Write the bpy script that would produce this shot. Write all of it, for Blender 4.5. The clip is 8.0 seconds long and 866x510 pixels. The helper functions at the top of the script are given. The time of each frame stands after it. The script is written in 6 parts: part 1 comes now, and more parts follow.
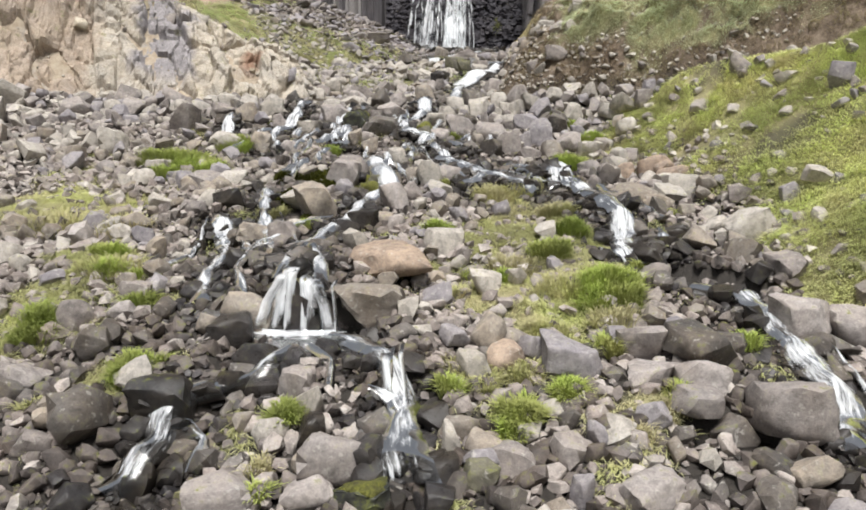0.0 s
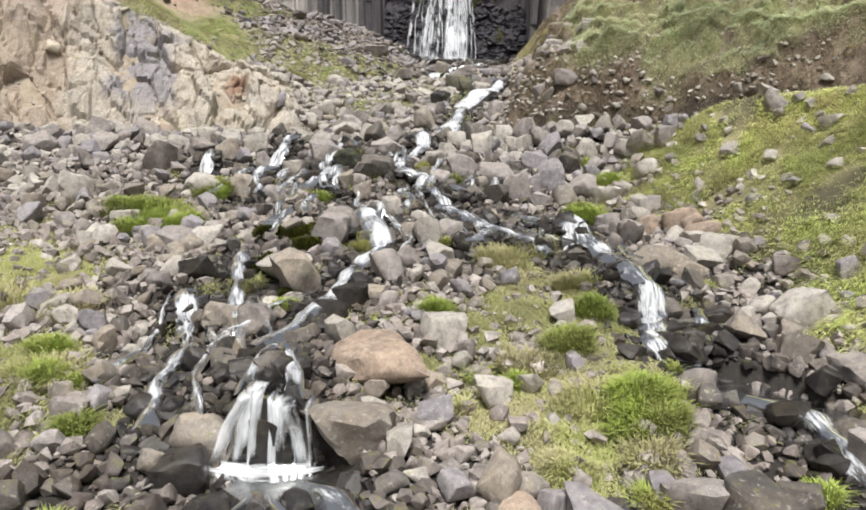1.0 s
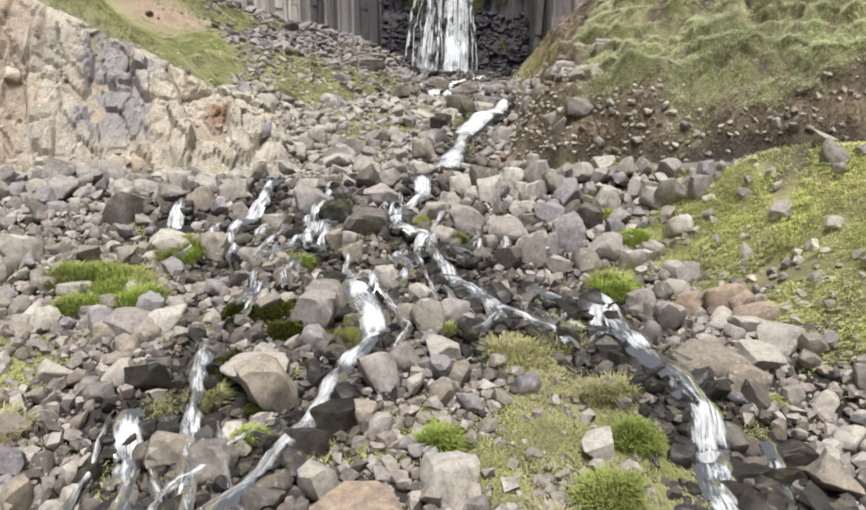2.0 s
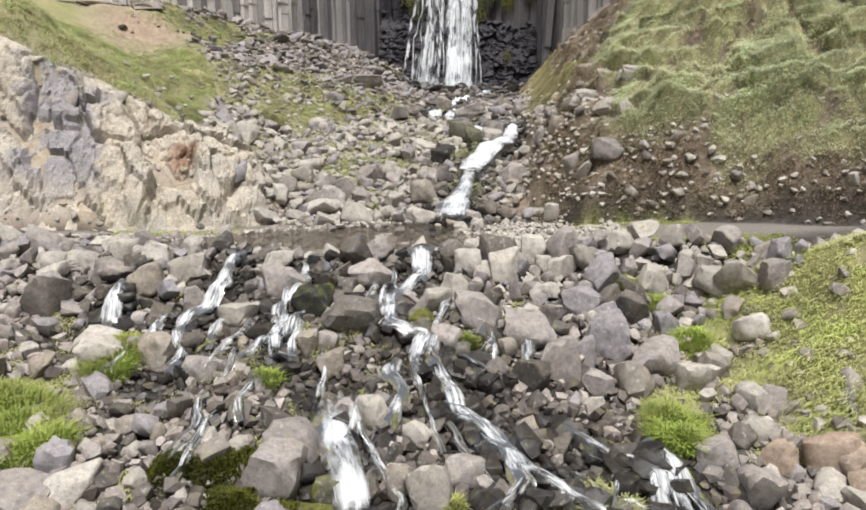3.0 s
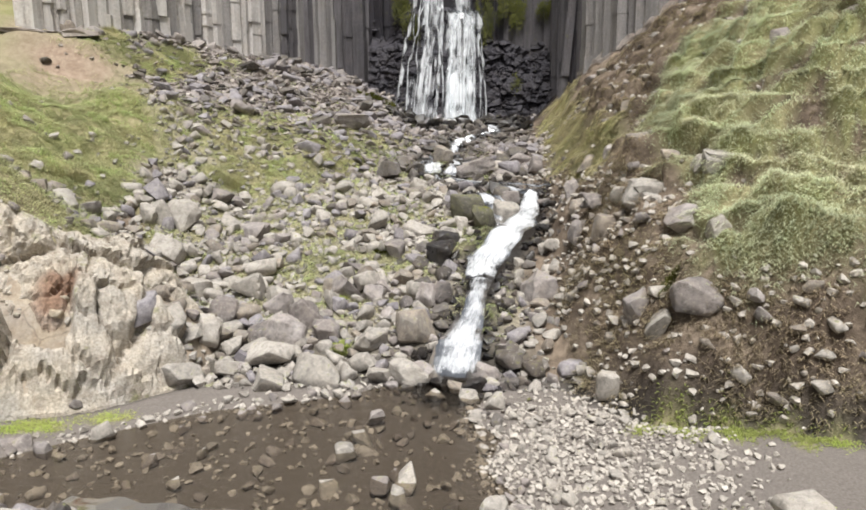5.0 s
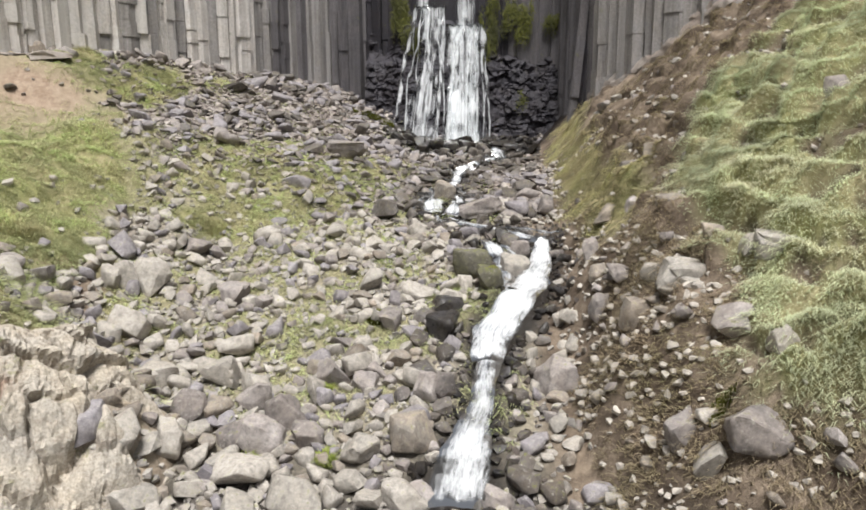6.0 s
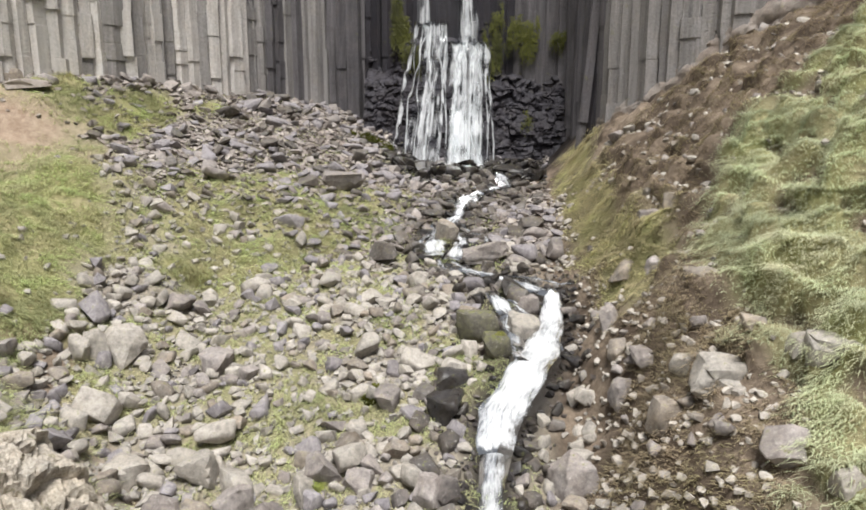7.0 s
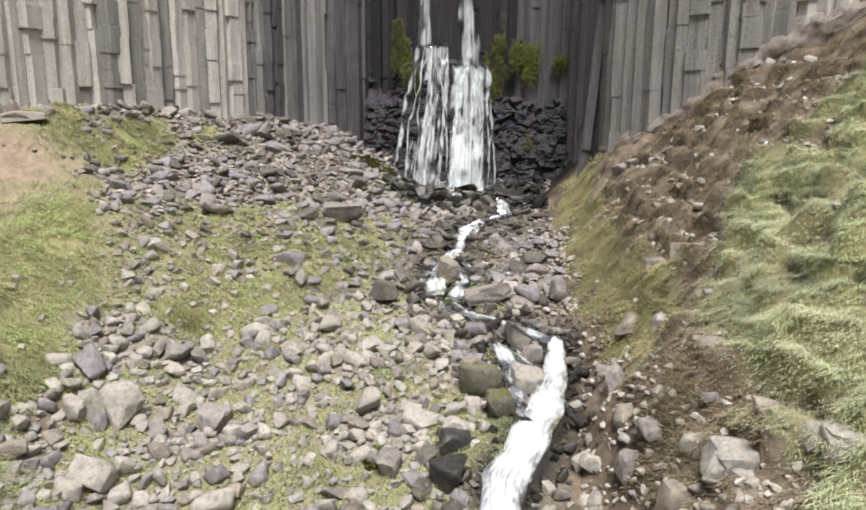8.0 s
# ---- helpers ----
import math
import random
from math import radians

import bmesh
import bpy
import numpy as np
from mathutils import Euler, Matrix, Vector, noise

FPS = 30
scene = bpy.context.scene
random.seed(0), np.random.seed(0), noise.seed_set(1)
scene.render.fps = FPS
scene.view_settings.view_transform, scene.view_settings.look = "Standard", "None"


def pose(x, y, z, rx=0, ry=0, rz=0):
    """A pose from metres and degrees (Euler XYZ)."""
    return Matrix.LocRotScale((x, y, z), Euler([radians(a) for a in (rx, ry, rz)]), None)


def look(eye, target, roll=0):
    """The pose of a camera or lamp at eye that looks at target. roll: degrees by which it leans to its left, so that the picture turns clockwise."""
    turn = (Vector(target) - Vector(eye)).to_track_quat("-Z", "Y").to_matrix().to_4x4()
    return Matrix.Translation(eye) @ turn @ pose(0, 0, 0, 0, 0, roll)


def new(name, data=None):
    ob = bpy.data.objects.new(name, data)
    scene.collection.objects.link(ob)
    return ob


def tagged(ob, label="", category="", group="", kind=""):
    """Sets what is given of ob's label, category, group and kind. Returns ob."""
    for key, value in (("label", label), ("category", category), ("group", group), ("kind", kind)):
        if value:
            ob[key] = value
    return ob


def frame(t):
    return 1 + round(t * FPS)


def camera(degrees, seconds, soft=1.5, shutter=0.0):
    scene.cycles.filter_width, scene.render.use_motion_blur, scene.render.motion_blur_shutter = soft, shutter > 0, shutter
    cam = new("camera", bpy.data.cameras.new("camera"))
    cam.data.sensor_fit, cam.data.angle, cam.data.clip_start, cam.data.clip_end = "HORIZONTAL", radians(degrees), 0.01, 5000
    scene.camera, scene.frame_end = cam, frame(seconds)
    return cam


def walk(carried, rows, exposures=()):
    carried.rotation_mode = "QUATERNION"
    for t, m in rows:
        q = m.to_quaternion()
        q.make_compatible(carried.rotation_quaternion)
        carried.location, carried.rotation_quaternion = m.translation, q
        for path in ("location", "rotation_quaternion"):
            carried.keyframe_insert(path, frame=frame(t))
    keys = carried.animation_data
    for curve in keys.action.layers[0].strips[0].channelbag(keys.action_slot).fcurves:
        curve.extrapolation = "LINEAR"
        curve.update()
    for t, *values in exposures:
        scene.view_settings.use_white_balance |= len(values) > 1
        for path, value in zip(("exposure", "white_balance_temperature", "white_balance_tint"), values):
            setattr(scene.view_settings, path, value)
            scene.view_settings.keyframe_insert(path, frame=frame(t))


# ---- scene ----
# ---------------- camera ----------------
cam = camera(66.0, 8.0, soft=1.9)
PATH = [
    (0, (0.777, 0.514, -0.758), (0.699, 2.479, -1.118), -0.1),
    (0.5, (0.768, 1.301, -0.355), (0.688, 3.266, -0.715), -0.1),
    (1, (0.755, 2.274, 0.141), (0.673, 4.24, -0.218), -0.2),
    (1.2, (0.740, 2.665, 0.325), (0.659, 4.630, -0.035), -0.25),
    (2.5, (0.572, 5.755, 1.675), (0.491, 7.72, 1.312), -0.4),
    (3, (0.521, 7.392, 2.217), (0.438, 9.356, 1.852), -0.4),
    (3.5, (0.474, 9.028, 2.732), (0.391, 10.993, 2.365), -0.4),
    (4, (0.425, 10.64, 3.221), (0.344, 12.604, 2.854), -0.3),
    (4.5, (0.383, 12.0, 3.72), (0.302, 13.963, 3.349), -0.3),
    (4.7, (0.362, 12.533, 3.927), (0.284, 14.498, 3.559), -0.3),
    (5.8, (0.256, 14.988, 5.237), (0.178, 16.95, 4.853), -0.1),
    (6, (0.228, 15.43, 5.448), (0.153, 17.392, 5.067), -0.0),
    (6.5, (0.186, 16.299, 6.005), (0.111, 18.26, 5.621), 0.1),
    (7, (0.135, 17.002, 6.566), (0.059, 18.963, 6.179), 0.2),
    (7.5, (0.072, 17.377, 7.1), (0.001, 19.338, 6.714), 0.4),
    (8, (0.012, 17.478, 7.647), (-0.058, 19.439, 7.258), 0.5),
]
EXPOSURE = [(0.0, 0.5, 6350, 9.3), (8.0, 0.5, 6350, 9.3)]
walk(cam, [(t, look(eye, target, roll)) for t, eye, target, roll in PATH], EXPOSURE)

# ---------------- sky and sun: bright, thinly overcast ----------------
SUN_UP, SUN_ROUND = radians(69), radians(174)
world = bpy.data.worlds.new("sky")
scene.world = world
world.use_nodes = True
_n, _l = world.node_tree.nodes, world.node_tree.links
_sky = _n.new("ShaderNodeTexSky")
_sky.sky_type, _sky.sun_disc = "NISHITA", False
_sky.sun_elevation, _sky.sun_rotation = SUN_UP, SUN_ROUND
_sky.air_density, _sky.dust_density, _sky.ozone_density = 1.0, 5.0, 1.0
_grey = _n.new("ShaderNodeHueSaturation")
_grey.inputs["Saturation"].default_value = 0.25
_l.new(_sky.outputs[0], _grey.inputs["Color"])
_l.new(_grey.outputs[0], _n["Background"].inputs["Color"])
_n["Background"].inputs["Strength"].default_value = 0.062
sun = new("sun", bpy.data.lights.new("sun", "SUN"))
sun.data.energy, sun.data.angle, sun.data.color = 4.35, radians(20), (1.0, 0.97, 0.92)
_d = Vector((math.sin(SUN_ROUND) * math.cos(SUN_UP), math.cos(SUN_ROUND) * math.cos(SUN_UP), math.sin(SUN_UP)))
sun.matrix_world = look(_d * 60, (0, 0, 0))
# ---------------- the lie of the land ----------------
def rnd2(i, j, seed):
    h = (i * 374761393 + j * 668265263 + seed * 1442695041) & 0x7FFFFFFF
    h = ((h ^ (h >> 13)) * 1274126177) & 0x7FFFFFFF
    return ((h ^ (h >> 16)) & 0xFFFF) / 65535.0


def vnoise(x, y, scale, seed=0):
    """Smooth value noise between 0 and 1 on arrays."""
    x, y = np.asarray(x, float) / scale, np.asarray(y, float) / scale
    i, j = np.floor(x).astype(np.int64), np.floor(y).astype(np.int64)
    u, v = x - i, y - j
    u, v = u * u * (3 - 2 * u), v * v * (3 - 2 * v)
    a, b = rnd2(i, j, seed), rnd2(i + 1, j, seed)
    c, d = rnd2(i, j + 1, seed), rnd2(i + 1, j + 1, seed)
    return (a * (1 - u) + b * u) * (1 - v) + (c * (1 - u) + d * u) * v


def fbm(x, y, scale, seed=0, octaves=4):
    total, amp, norm = 0, 1.0, 0
    for k in range(octaves):
        total = total + amp * vnoise(x, y, scale / 2 ** k, seed + 17 * k)
        norm, amp = norm + amp, amp * 0.5
    return total / norm


def smooth(a, b, v):
    t = np.clip((np.asarray(v, float) - a) / (b - a), 0, 1)
    return t * t * (3 - 2 * t)


def cells(x, y, size, seed):
    """Irregular cells: each one's lot and tilt, and how far a point is from the joint beside it (in cells)."""
    x, y = np.asarray(x, float) / size, np.asarray(y, float) / size
    i0, j0 = np.floor(x).astype(np.int64), np.floor(y).astype(np.int64)
    d1, d2 = np.full(x.shape, 9.0), np.full(x.shape, 9.0)
    lot, tilt = np.zeros(x.shape), np.zeros(x.shape)
    for a in (-1, 0, 1):
        for b in (-1, 0, 1):
            i, j = i0 + a, j0 + b
            cx, cy = i + 0.1 + 0.8 * rnd2(i, j, seed), j + 0.1 + 0.8 * rnd2(i, j, seed + 1)
            d = np.hypot(x - cx, y - cy)
            first = d < d1
            d2 = np.where(first, d1, np.minimum(d2, d))
            lot = np.where(first, rnd2(i, j, seed + 2), lot)
            tilt = np.where(first, (x - cx) * (rnd2(i, j, seed + 3) - 0.5) + (y - cy) * (rnd2(i, j, seed + 4) - 0.5), tilt)
            d1 = np.where(first, d, d1)
    return lot, tilt, d2 - d1


def dist_line(x, y, line):
    """Distance to a broken line, and the share of the way along it."""
    x, y = np.asarray(x, float), np.asarray(y, float)
    best, where = np.full(x.shape, 1e9), np.zeros(x.shape)
    n = len(line) - 1
    for k in range(n):
        (ax, ay), (bx, by) = line[k][:2], line[k + 1][:2]
        dx, dy = bx - ax, by - ay
        t = np.clip(((x - ax) * dx + (y - ay) * dy) / (dx * dx + dy * dy), 0, 1)
        d = np.hypot(x - ax - t * dx, y - ay - t * dy)
        near = d < best
        best, where = np.where(near, d, best), np.where(near, (k + t) / n, where)
    return best, where


def inside(x, y, poly):
    x, y = np.asarray(x, float), np.asarray(y, float)
    odd = np.zeros(x.shape, bool)
    for k in range(len(poly)):
        (ax, ay), (bx, by) = poly[k - 1], poly[k]
        if ay == by:
            continue
        odd ^= ((ay > y) != (by > y)) & (x < (bx - ax) * (y - ay) / (by - ay) + ax)
    return odd


HILL_FOOT = [(60, -6), (16, 15.2), (8.4, 19.6), (6.0, 21.2), (4.4, 21.9), (3.1, 22.4), (2.35, 23.7), (2.2, 26.5), (2.7, 33), (3.0, 38), (3.6, 46), (4.5, 52)]
HILL_AREA = HILL_FOOT + [(4.5, 400), (400, 400), (400, -6)]
BANK_FOOT = [(9, -40), (5.9, 0), (5.5, 9), (5.2, 12), (4.9, 15), (4.3, 17), (4.4, 18.7), (7, 19.2), (16, 14.4), (60, -8)]
FACE_FOOT = [(-60, 6), (-18, 19.8), (-9.5, 21.8), (-7.1, 22.4), (-5.5, 23.0), (-4.4, 24.0), (-4.1, 25.4), (-5.6, 27.2), (-6.8, 28.6), (-7.4, 30.0), (-60, 30.0)]
CLIFF = [(-60, 20), (-24, 34), (-15, 37.6), (-13.4, 40.5), (-11.6, 44.2), (-10.0, 46.6), (-8.4, 49.2), (-6.5, 51.0), (-4.3, 52.6), (-2.6, 51.4), (0.4, 50.8), (2.4, 51.2), (5.75, 51.0), (6.0, 46.4),
         (6.5, 43.8), (7.2, 42.4), (8.6, 41.2), (11.2, 39.2), (14, 37.4), (24, 32), (60, 22)]
CLIFF_AREA = CLIFF + [(60, 400), (-60, 400)]
CLIFF_TOP = 19.0


def height(x, y):
    """The ground's height, without its small unevenness."""
    x, y = np.asarray(x, float), np.asarray(y, float)
    z = np.interp(y, [-400, -40, -10, 0, 8, 13, 16, 18.3, 19.3, 20.2, 24.2, 26, 33, 36, 46, 52, 90],
                  [-60, -14, -7.8, -5.4, -3.28, -2.08, -1.36, -0.5, -0.08, -0.1, -0.08, 0.55, 2.25, 2.75, 4.35, 5.2, 8])
    # the road's level: up to the right, a little up to the left
    on_road = smooth(18.2, 19.6, y) * (1 - smooth(23.4, 25, y))
    z = z + on_road * (0.42 * smooth(0.9, 5.5, x) + 0.04 * np.clip(x - 5, 0, 40) + 0.16 * smooth(-5.0, -9, x))
    # the grassy bank below the road
    d, _ = dist_line(x, y, BANK_FOOT)
    d = np.where(inside(x, y, BANK_FOOT), d, 0)
    z = np.minimum(z + 0.82 * d, np.maximum(z, 0.75 + 0.24 * np.clip(17.5 - y, -2, 3.0) + 0.06 * np.clip(x - 7, 0, 60)))
    # left: the land rises away from the brook
    x0 = np.interp(y, [22, 30, 33, 38, 41, 50], [6, 5.5, 6.0, 2.2, 1.6, 1.2])
    s = np.interp(y, [24, 33, 38, 50], [0.5, 0.5, 0.35, 0.44])
    z = z + smooth(23.5, 27, y) * s * np.clip(-x - x0, 0, 22)
    z = z + (1 - smooth(14, 19, y)) * 0.06 * np.clip(-x - 6, 0, 30)
    # left: the cut rock face beside the road
    d, _ = dist_line(x, y, FACE_FOOT)
    d = np.where(inside(x, y, FACE_FOOT), d, 0)
    z = z + np.interp(d, [0, 0.35, 0.8, 1.4, 2.2, 3.5, 9], [0, 0.75, 1.65, 2.15, 2.35, 2.4, 2.2]) * (1 - smooth(24.0, 28.5, y))
    z = z + smooth(0.6, 2.6, d) * 0.55 * np.clip(-x - 6.8, 0, 7) * (1 - smooth(24.5, 28.5, y))
    # left: the scarp of bare earth under the ledge
    z = z + smooth(-10.5, -12.5, x) * smooth(32, 35, y) * (1.15 * smooth(35.8, 37.6, y) - 0.7)
    # right: the steep grassy hill
    d, _ = dist_line(x, y, HILL_FOOT)
    d = np.where(inside(x, y, HILL_AREA), d, 0)
    near = np.interp(d, [0, 0.5, 1, 1.7, 2.6, 4, 6, 10, 20], [0, 0.85, 1.65, 2.45, 3.0, 4.1, 6, 9.2, 14])
    far = np.interp(d, [0, 0.5, 1, 1.7, 2.6, 4, 6, 10, 20], [0, 0.4, 0.95, 1.75, 2.65, 3.9, 5.6, 8.4, 13])
    z = z + near + (far - near) * smooth(28.5, 32, y)
    # the plateau behind the cliff
    d, _ = dist_line(x, y, CLIFF)
    d = np.where(inside(x, y, CLIFF_AREA), d, 0)
    return z + np.maximum(CLIFF_TOP - z, 0) * smooth(1.8, 4.0, d)


# water courses: name -> (x, y, width) down the stream
STREAMS = {
    "main_b": [(-1.34, 15.87, 0.33), (-0.97, 14.75, 0.36), (-0.62, 13.93, 0.38), (-0.97, 12.80, 0.30), (-1.10, 11.80, 0.24), (-1.38, 10.96, 0.29), (-1.65, 10.33, 0.34), (-1.81, 9.97, 0.39)],
    "lower_right": [(-0.7, 7.98, 0.2), (-0.44, 7.85, 0.26), (-0.03, 7.34, 0.21), (0.24, 6.94, 0.34), (0.22, 6.51, 0.27), (0.28, 6.09, 0.38), (0.38, 5.73, 0.43)],
    "lower_left": [(-1.2, 7.85, 0.16), (-1.38, 7.50, 0.22), (-1.76, 7.16, 0.24), (-2.12, 6.59, 0.33), (-2.07, 6.29, 0.31), (-2.16, 5.96, 0.25), (-2.31, 5.67, 0.38)],
    "left_small": [(-3.33, 11.76, 0.24), (-3.00, 11.04, 0.26), (-2.74, 10.32, 0.20), (-2.74, 9.40, 0.15), (-2.52, 8.67, 0.22)],
    "left_small_b": [(-2.96, 13.37, 0.28), (-2.52, 11.61, 0.20), (-2.13, 10.45, 0.17), (-1.89, 10.01, 0.20)],
    "right_a": [(0.13, 16.53, 0.22), (0.54, 15.46, 0.24), (1.07, 14.78, 0.27), (1.25, 14.19, 0.28), (0.81, 13.77, 0.20)],
    "right_b": [(0.29, 15.60, 0.21), (0.78, 15.32, 0.24), (1.20, 14.55, 0.22), (1.73, 14.05, 0.24), (2.10, 13.79, 0.24), (2.29, 13.40, 0.26)],
    "right_c": [(1.81, 15.34, 0.16), (2.24, 14.62, 0.19), (2.68, 14.28, 0.29), (2.77, 13.80, 0.34)],
    "right_d": [(2.73, 14.77, 0.25), (3.10, 13.63, 0.28), (3.37, 12.49, 0.33), (3.52, 11.71, 0.38), (3.26, 10.54, 0.30), (3.72, 10.21, 0.39)],
    "right_e": [(4.07, 11.44, 0.19), (3.90, 10.55, 0.17)],
    "right_f": [(4.03, 9.56, 0.45), (4.43, 9.25, 0.51), (4.53, 8.55, 0.24), (4.52, 7.73, 0.31), (4.64, 7.04, 0.34), (4.42, 6.24, 0.30)],
    "bank_a": [(-5.21, 18.17, 0.20), (-5.09, 17.35, 0.29)],
    "bank_b": [(-3.35, 19.07, 0.21), (-3.51, 18.80, 0.25), (-3.52, 18.11, 0.27), (-3.81, 17.56, 0.30), (-3.90, 17.19, 0.21), (-3.60, 16.61, 0.20), (-3.74, 16.21, 0.32)],
    "bank_c": [(-2.28, 19.04, 0.15), (-2.07, 18.30, 0.16), (-2.45, 17.68, 0.21), (-2.20, 16.63, 0.23), (-1.82, 16.44, 0.26)],
    "bank_d": [(-1.97, 19.09, 0.15), (-1.67, 18.50, 0.20)],
    "bank_e": [(-0.18, 19.23, 0.43), (-0.14, 18.53, 0.36), (-0.64, 18.10, 0.27), (-0.59, 17.24, 0.32), (0.03, 17.07, 0.34), (-0.16, 16.56, 0.23), (-0.10, 16.30, 0.22)],
    "bank_f": [(0.57, 16.54, 0.16), (0.86, 16.18, 0.19)],
    "cascade": [(2.50, 33.45, 0.35), (2.42, 32.70, 0.48), (2.28, 31.90, 0.62), (1.87, 30.49, 0.92), (1.40, 29.33, 0.92), (1.00, 28.75, 0.95), (0.82, 27.93, 0.72), (0.80, 27.45, 0.6)],
    "cascade_foot": [(0.85, 28.0, 0.5), (0.80, 27.5, 0.6), (0.72, 26.85, 0.42), (0.66, 26.25, 0.45), (0.51, 25.80, 0.66), (0.36, 25.2, 0.85), (0.26, 24.6, 1.0), (0.2, 24.1, 0.9)],
    "upper": [(1.85, 46.22, 0.42), (1.98, 43.61, 0.46), (0.85, 42.77, 0.4), (0.38, 41.79, 0.62), (0.18, 40.35, 0.36), (-0.37, 38.72, 0.42), (-0.65, 36.9, 0.42), (-0.46, 35.97, 0.55)],
    "upper_loop": [(-0.1, 38.6, 0.3), (0.25, 37.35, 0.36), (0.22, 36.44, 0.36), (-0.07, 35.67, 0.46)],
    "upper_b": [(-0.1, 35.5, 0.42), (0.46, 34.71, 0.32), (1.17, 34.29, 0.27), (1.58, 33.93, 0.32), (2.45, 33.3, 0.42)],
    "upper_c": [(0.95, 33.2, 0.25), (1.09, 32.75, 0.36), (1.33, 32.3, 0.34), (1.3, 31.3, 0.3), (1.43, 30.64, 0.32), (1.46, 29.8, 0.4)],
    "main_fall_l": [(-1.50, 9.78, 0.2), (-1.54, 9.43, 0.2), (-1.56, 9.00, 0.22)],
    "main_fall_r": [(-1.33, 9.80, 0.2), (-1.14, 9.44, 0.2), (-1.05, 9.01, 0.22)],
}
STREAM_ARR = [np.array(v) for v in STREAMS.values()]


def water_gap(x, y):
    """Distance to the nearest water's edge (negative: in the water)."""
    x, y = np.asarray(x, float), np.asarray(y, float)
    best = np.full(x.shape, 1e9)
    for a in STREAM_ARR:
        d, t = dist_line(x, y, a)
        w = np.interp(t * (len(a) - 1), np.arange(len(a)), a[:, 2])
        best = np.minimum(best, d - 0.5 * w)
    return best


FORD = [(-9.5, 20.6), (-6.5, 20.15), (-4.2, 20.1), (-2.4, 19.3), (-1.0, 19.5), (0.3, 19.4), (0.6, 19.9), (1.05, 20.6), (0.7, 21.3), (0.95, 22.1), (0.55, 22.8), (0.75, 23.6), (0.5, 24.4), (-0.6, 24.3),
        (-1.6, 23.6), (-3.6, 22.95), (-5.1, 21.95), (-6.2, 21.1), (-9.5, 20.9)]
RIGHT_POOL = [(3.2, 10.5), (4.0, 10.4), (4.8, 9.9), (5.2, 9.3), (4.9, 8.9), (4.2, 9.1), (3.5, 9.6)]
LEFT_POOL = [(-1.8, 8.9), (-0.5, 8.9), (-0.1, 8.2), (-0.3, 7.8), (-1.2, 7.9), (-1.8, 8.4)]
LOW_POOL = [(2.9, 6.7), (3.8, 6.75), (4.0, 6.45), (3.5, 6.2), (2.9, 6.4)]
MID_POOL = [(2.4, 14.0), (3.1, 13.9), (3.4, 13.4), (3.0, 12.9), (2.4, 13.2)]
POOLS = [FORD, RIGHT_POOL, LEFT_POOL, LOW_POOL, MID_POOL]


POOL_LEVEL = [-0.07] + [float(np.mean([height(*c) for c in p])) - 0.05 for p in POOLS[1:]]


def pool_depth(x, y):
    depth = np.zeros(np.shape(x))
    for p in POOLS:
        d, _ = dist_line(x, y, p + p[:1])
        depth = np.maximum(depth, np.where(inside(x, y, p), np.minimum(0.16, 0.03 + 0.3 * d), 0))
    return depth


def hill_depth(x, y):
    d, _ = dist_line(x, y, HILL_FOOT)
    return np.where(inside(x, y, HILL_AREA), d, -d)


def bank_depth(x, y):
    d, _ = dist_line(x, y, BANK_FOOT)
    return np.where(inside(x, y, BANK_FOOT), d, -d)


def face_depth(x, y):
    d, _ = dist_line(x, y, FACE_FOOT)
    return np.where(inside(x, y, FACE_FOOT), d, -d)


# patches of grass and moss among the stones: (x, y, half width, half length)
PATCHES = [(2.5, 9.8, 0.85, 1.1), (1.95, 12.2, 0.75, 1.0), (1.5, 13.5, 0.4, 0.45), (-5.5, 15.7, 0.9, 0.55), (-6.6, 12.8, 1.6, 1.1), (-4.7, 8.8, 0.55, 0.9),
           (-4.6, 10.2, 0.5, 0.5), (-3.0, 7.3, 0.3, 0.3), (-3.75, 17.1, 0.4, 0.3), (-1.6, 14.8, 0.45, 0.5), (3.25, 15.9, 0.45, 0.35), (5.7, 9.4, 0.6, 0.5),
           (-10.0, 31.8, 1.6, 3.0), (-8.9, 29.6, 1.0, 1.6), (-10.9, 35.5, 0.7, 1.8), (-7.0, 33.4, 0.6, 0.6), (-11.0, 40.4, 0.9, 2.2), (-11.5, 38.3, 0.7, 1.5), (-9.6, 43.4, 0.5, 1.0),
           (1.9, 8.8, 0.6, 0.8), (1.2, 9.6, 0.5, 0.6), (1.0, 11.1, 0.45, 0.5), (2.8, 11.2, 0.5, 0.6), (0.3, 10.3, 0.3, 0.25),
           (-3.0, 9.0, 0.25, 0.2), (-0.9, 6.9, 0.2, 0.2), (1.3, 7.0, 0.25, 0.2), (5.3, 15.4, 0.6, 0.6), (5.5, 14.0, 0.55, 0.6), (4.6, 16.3, 0.5, 0.45), (4.4, 17.3, 0.4, 0.4), (2.0, 7.3, 0.2, 0.25), (2.7, 6.9, 0.25, 0.2)]
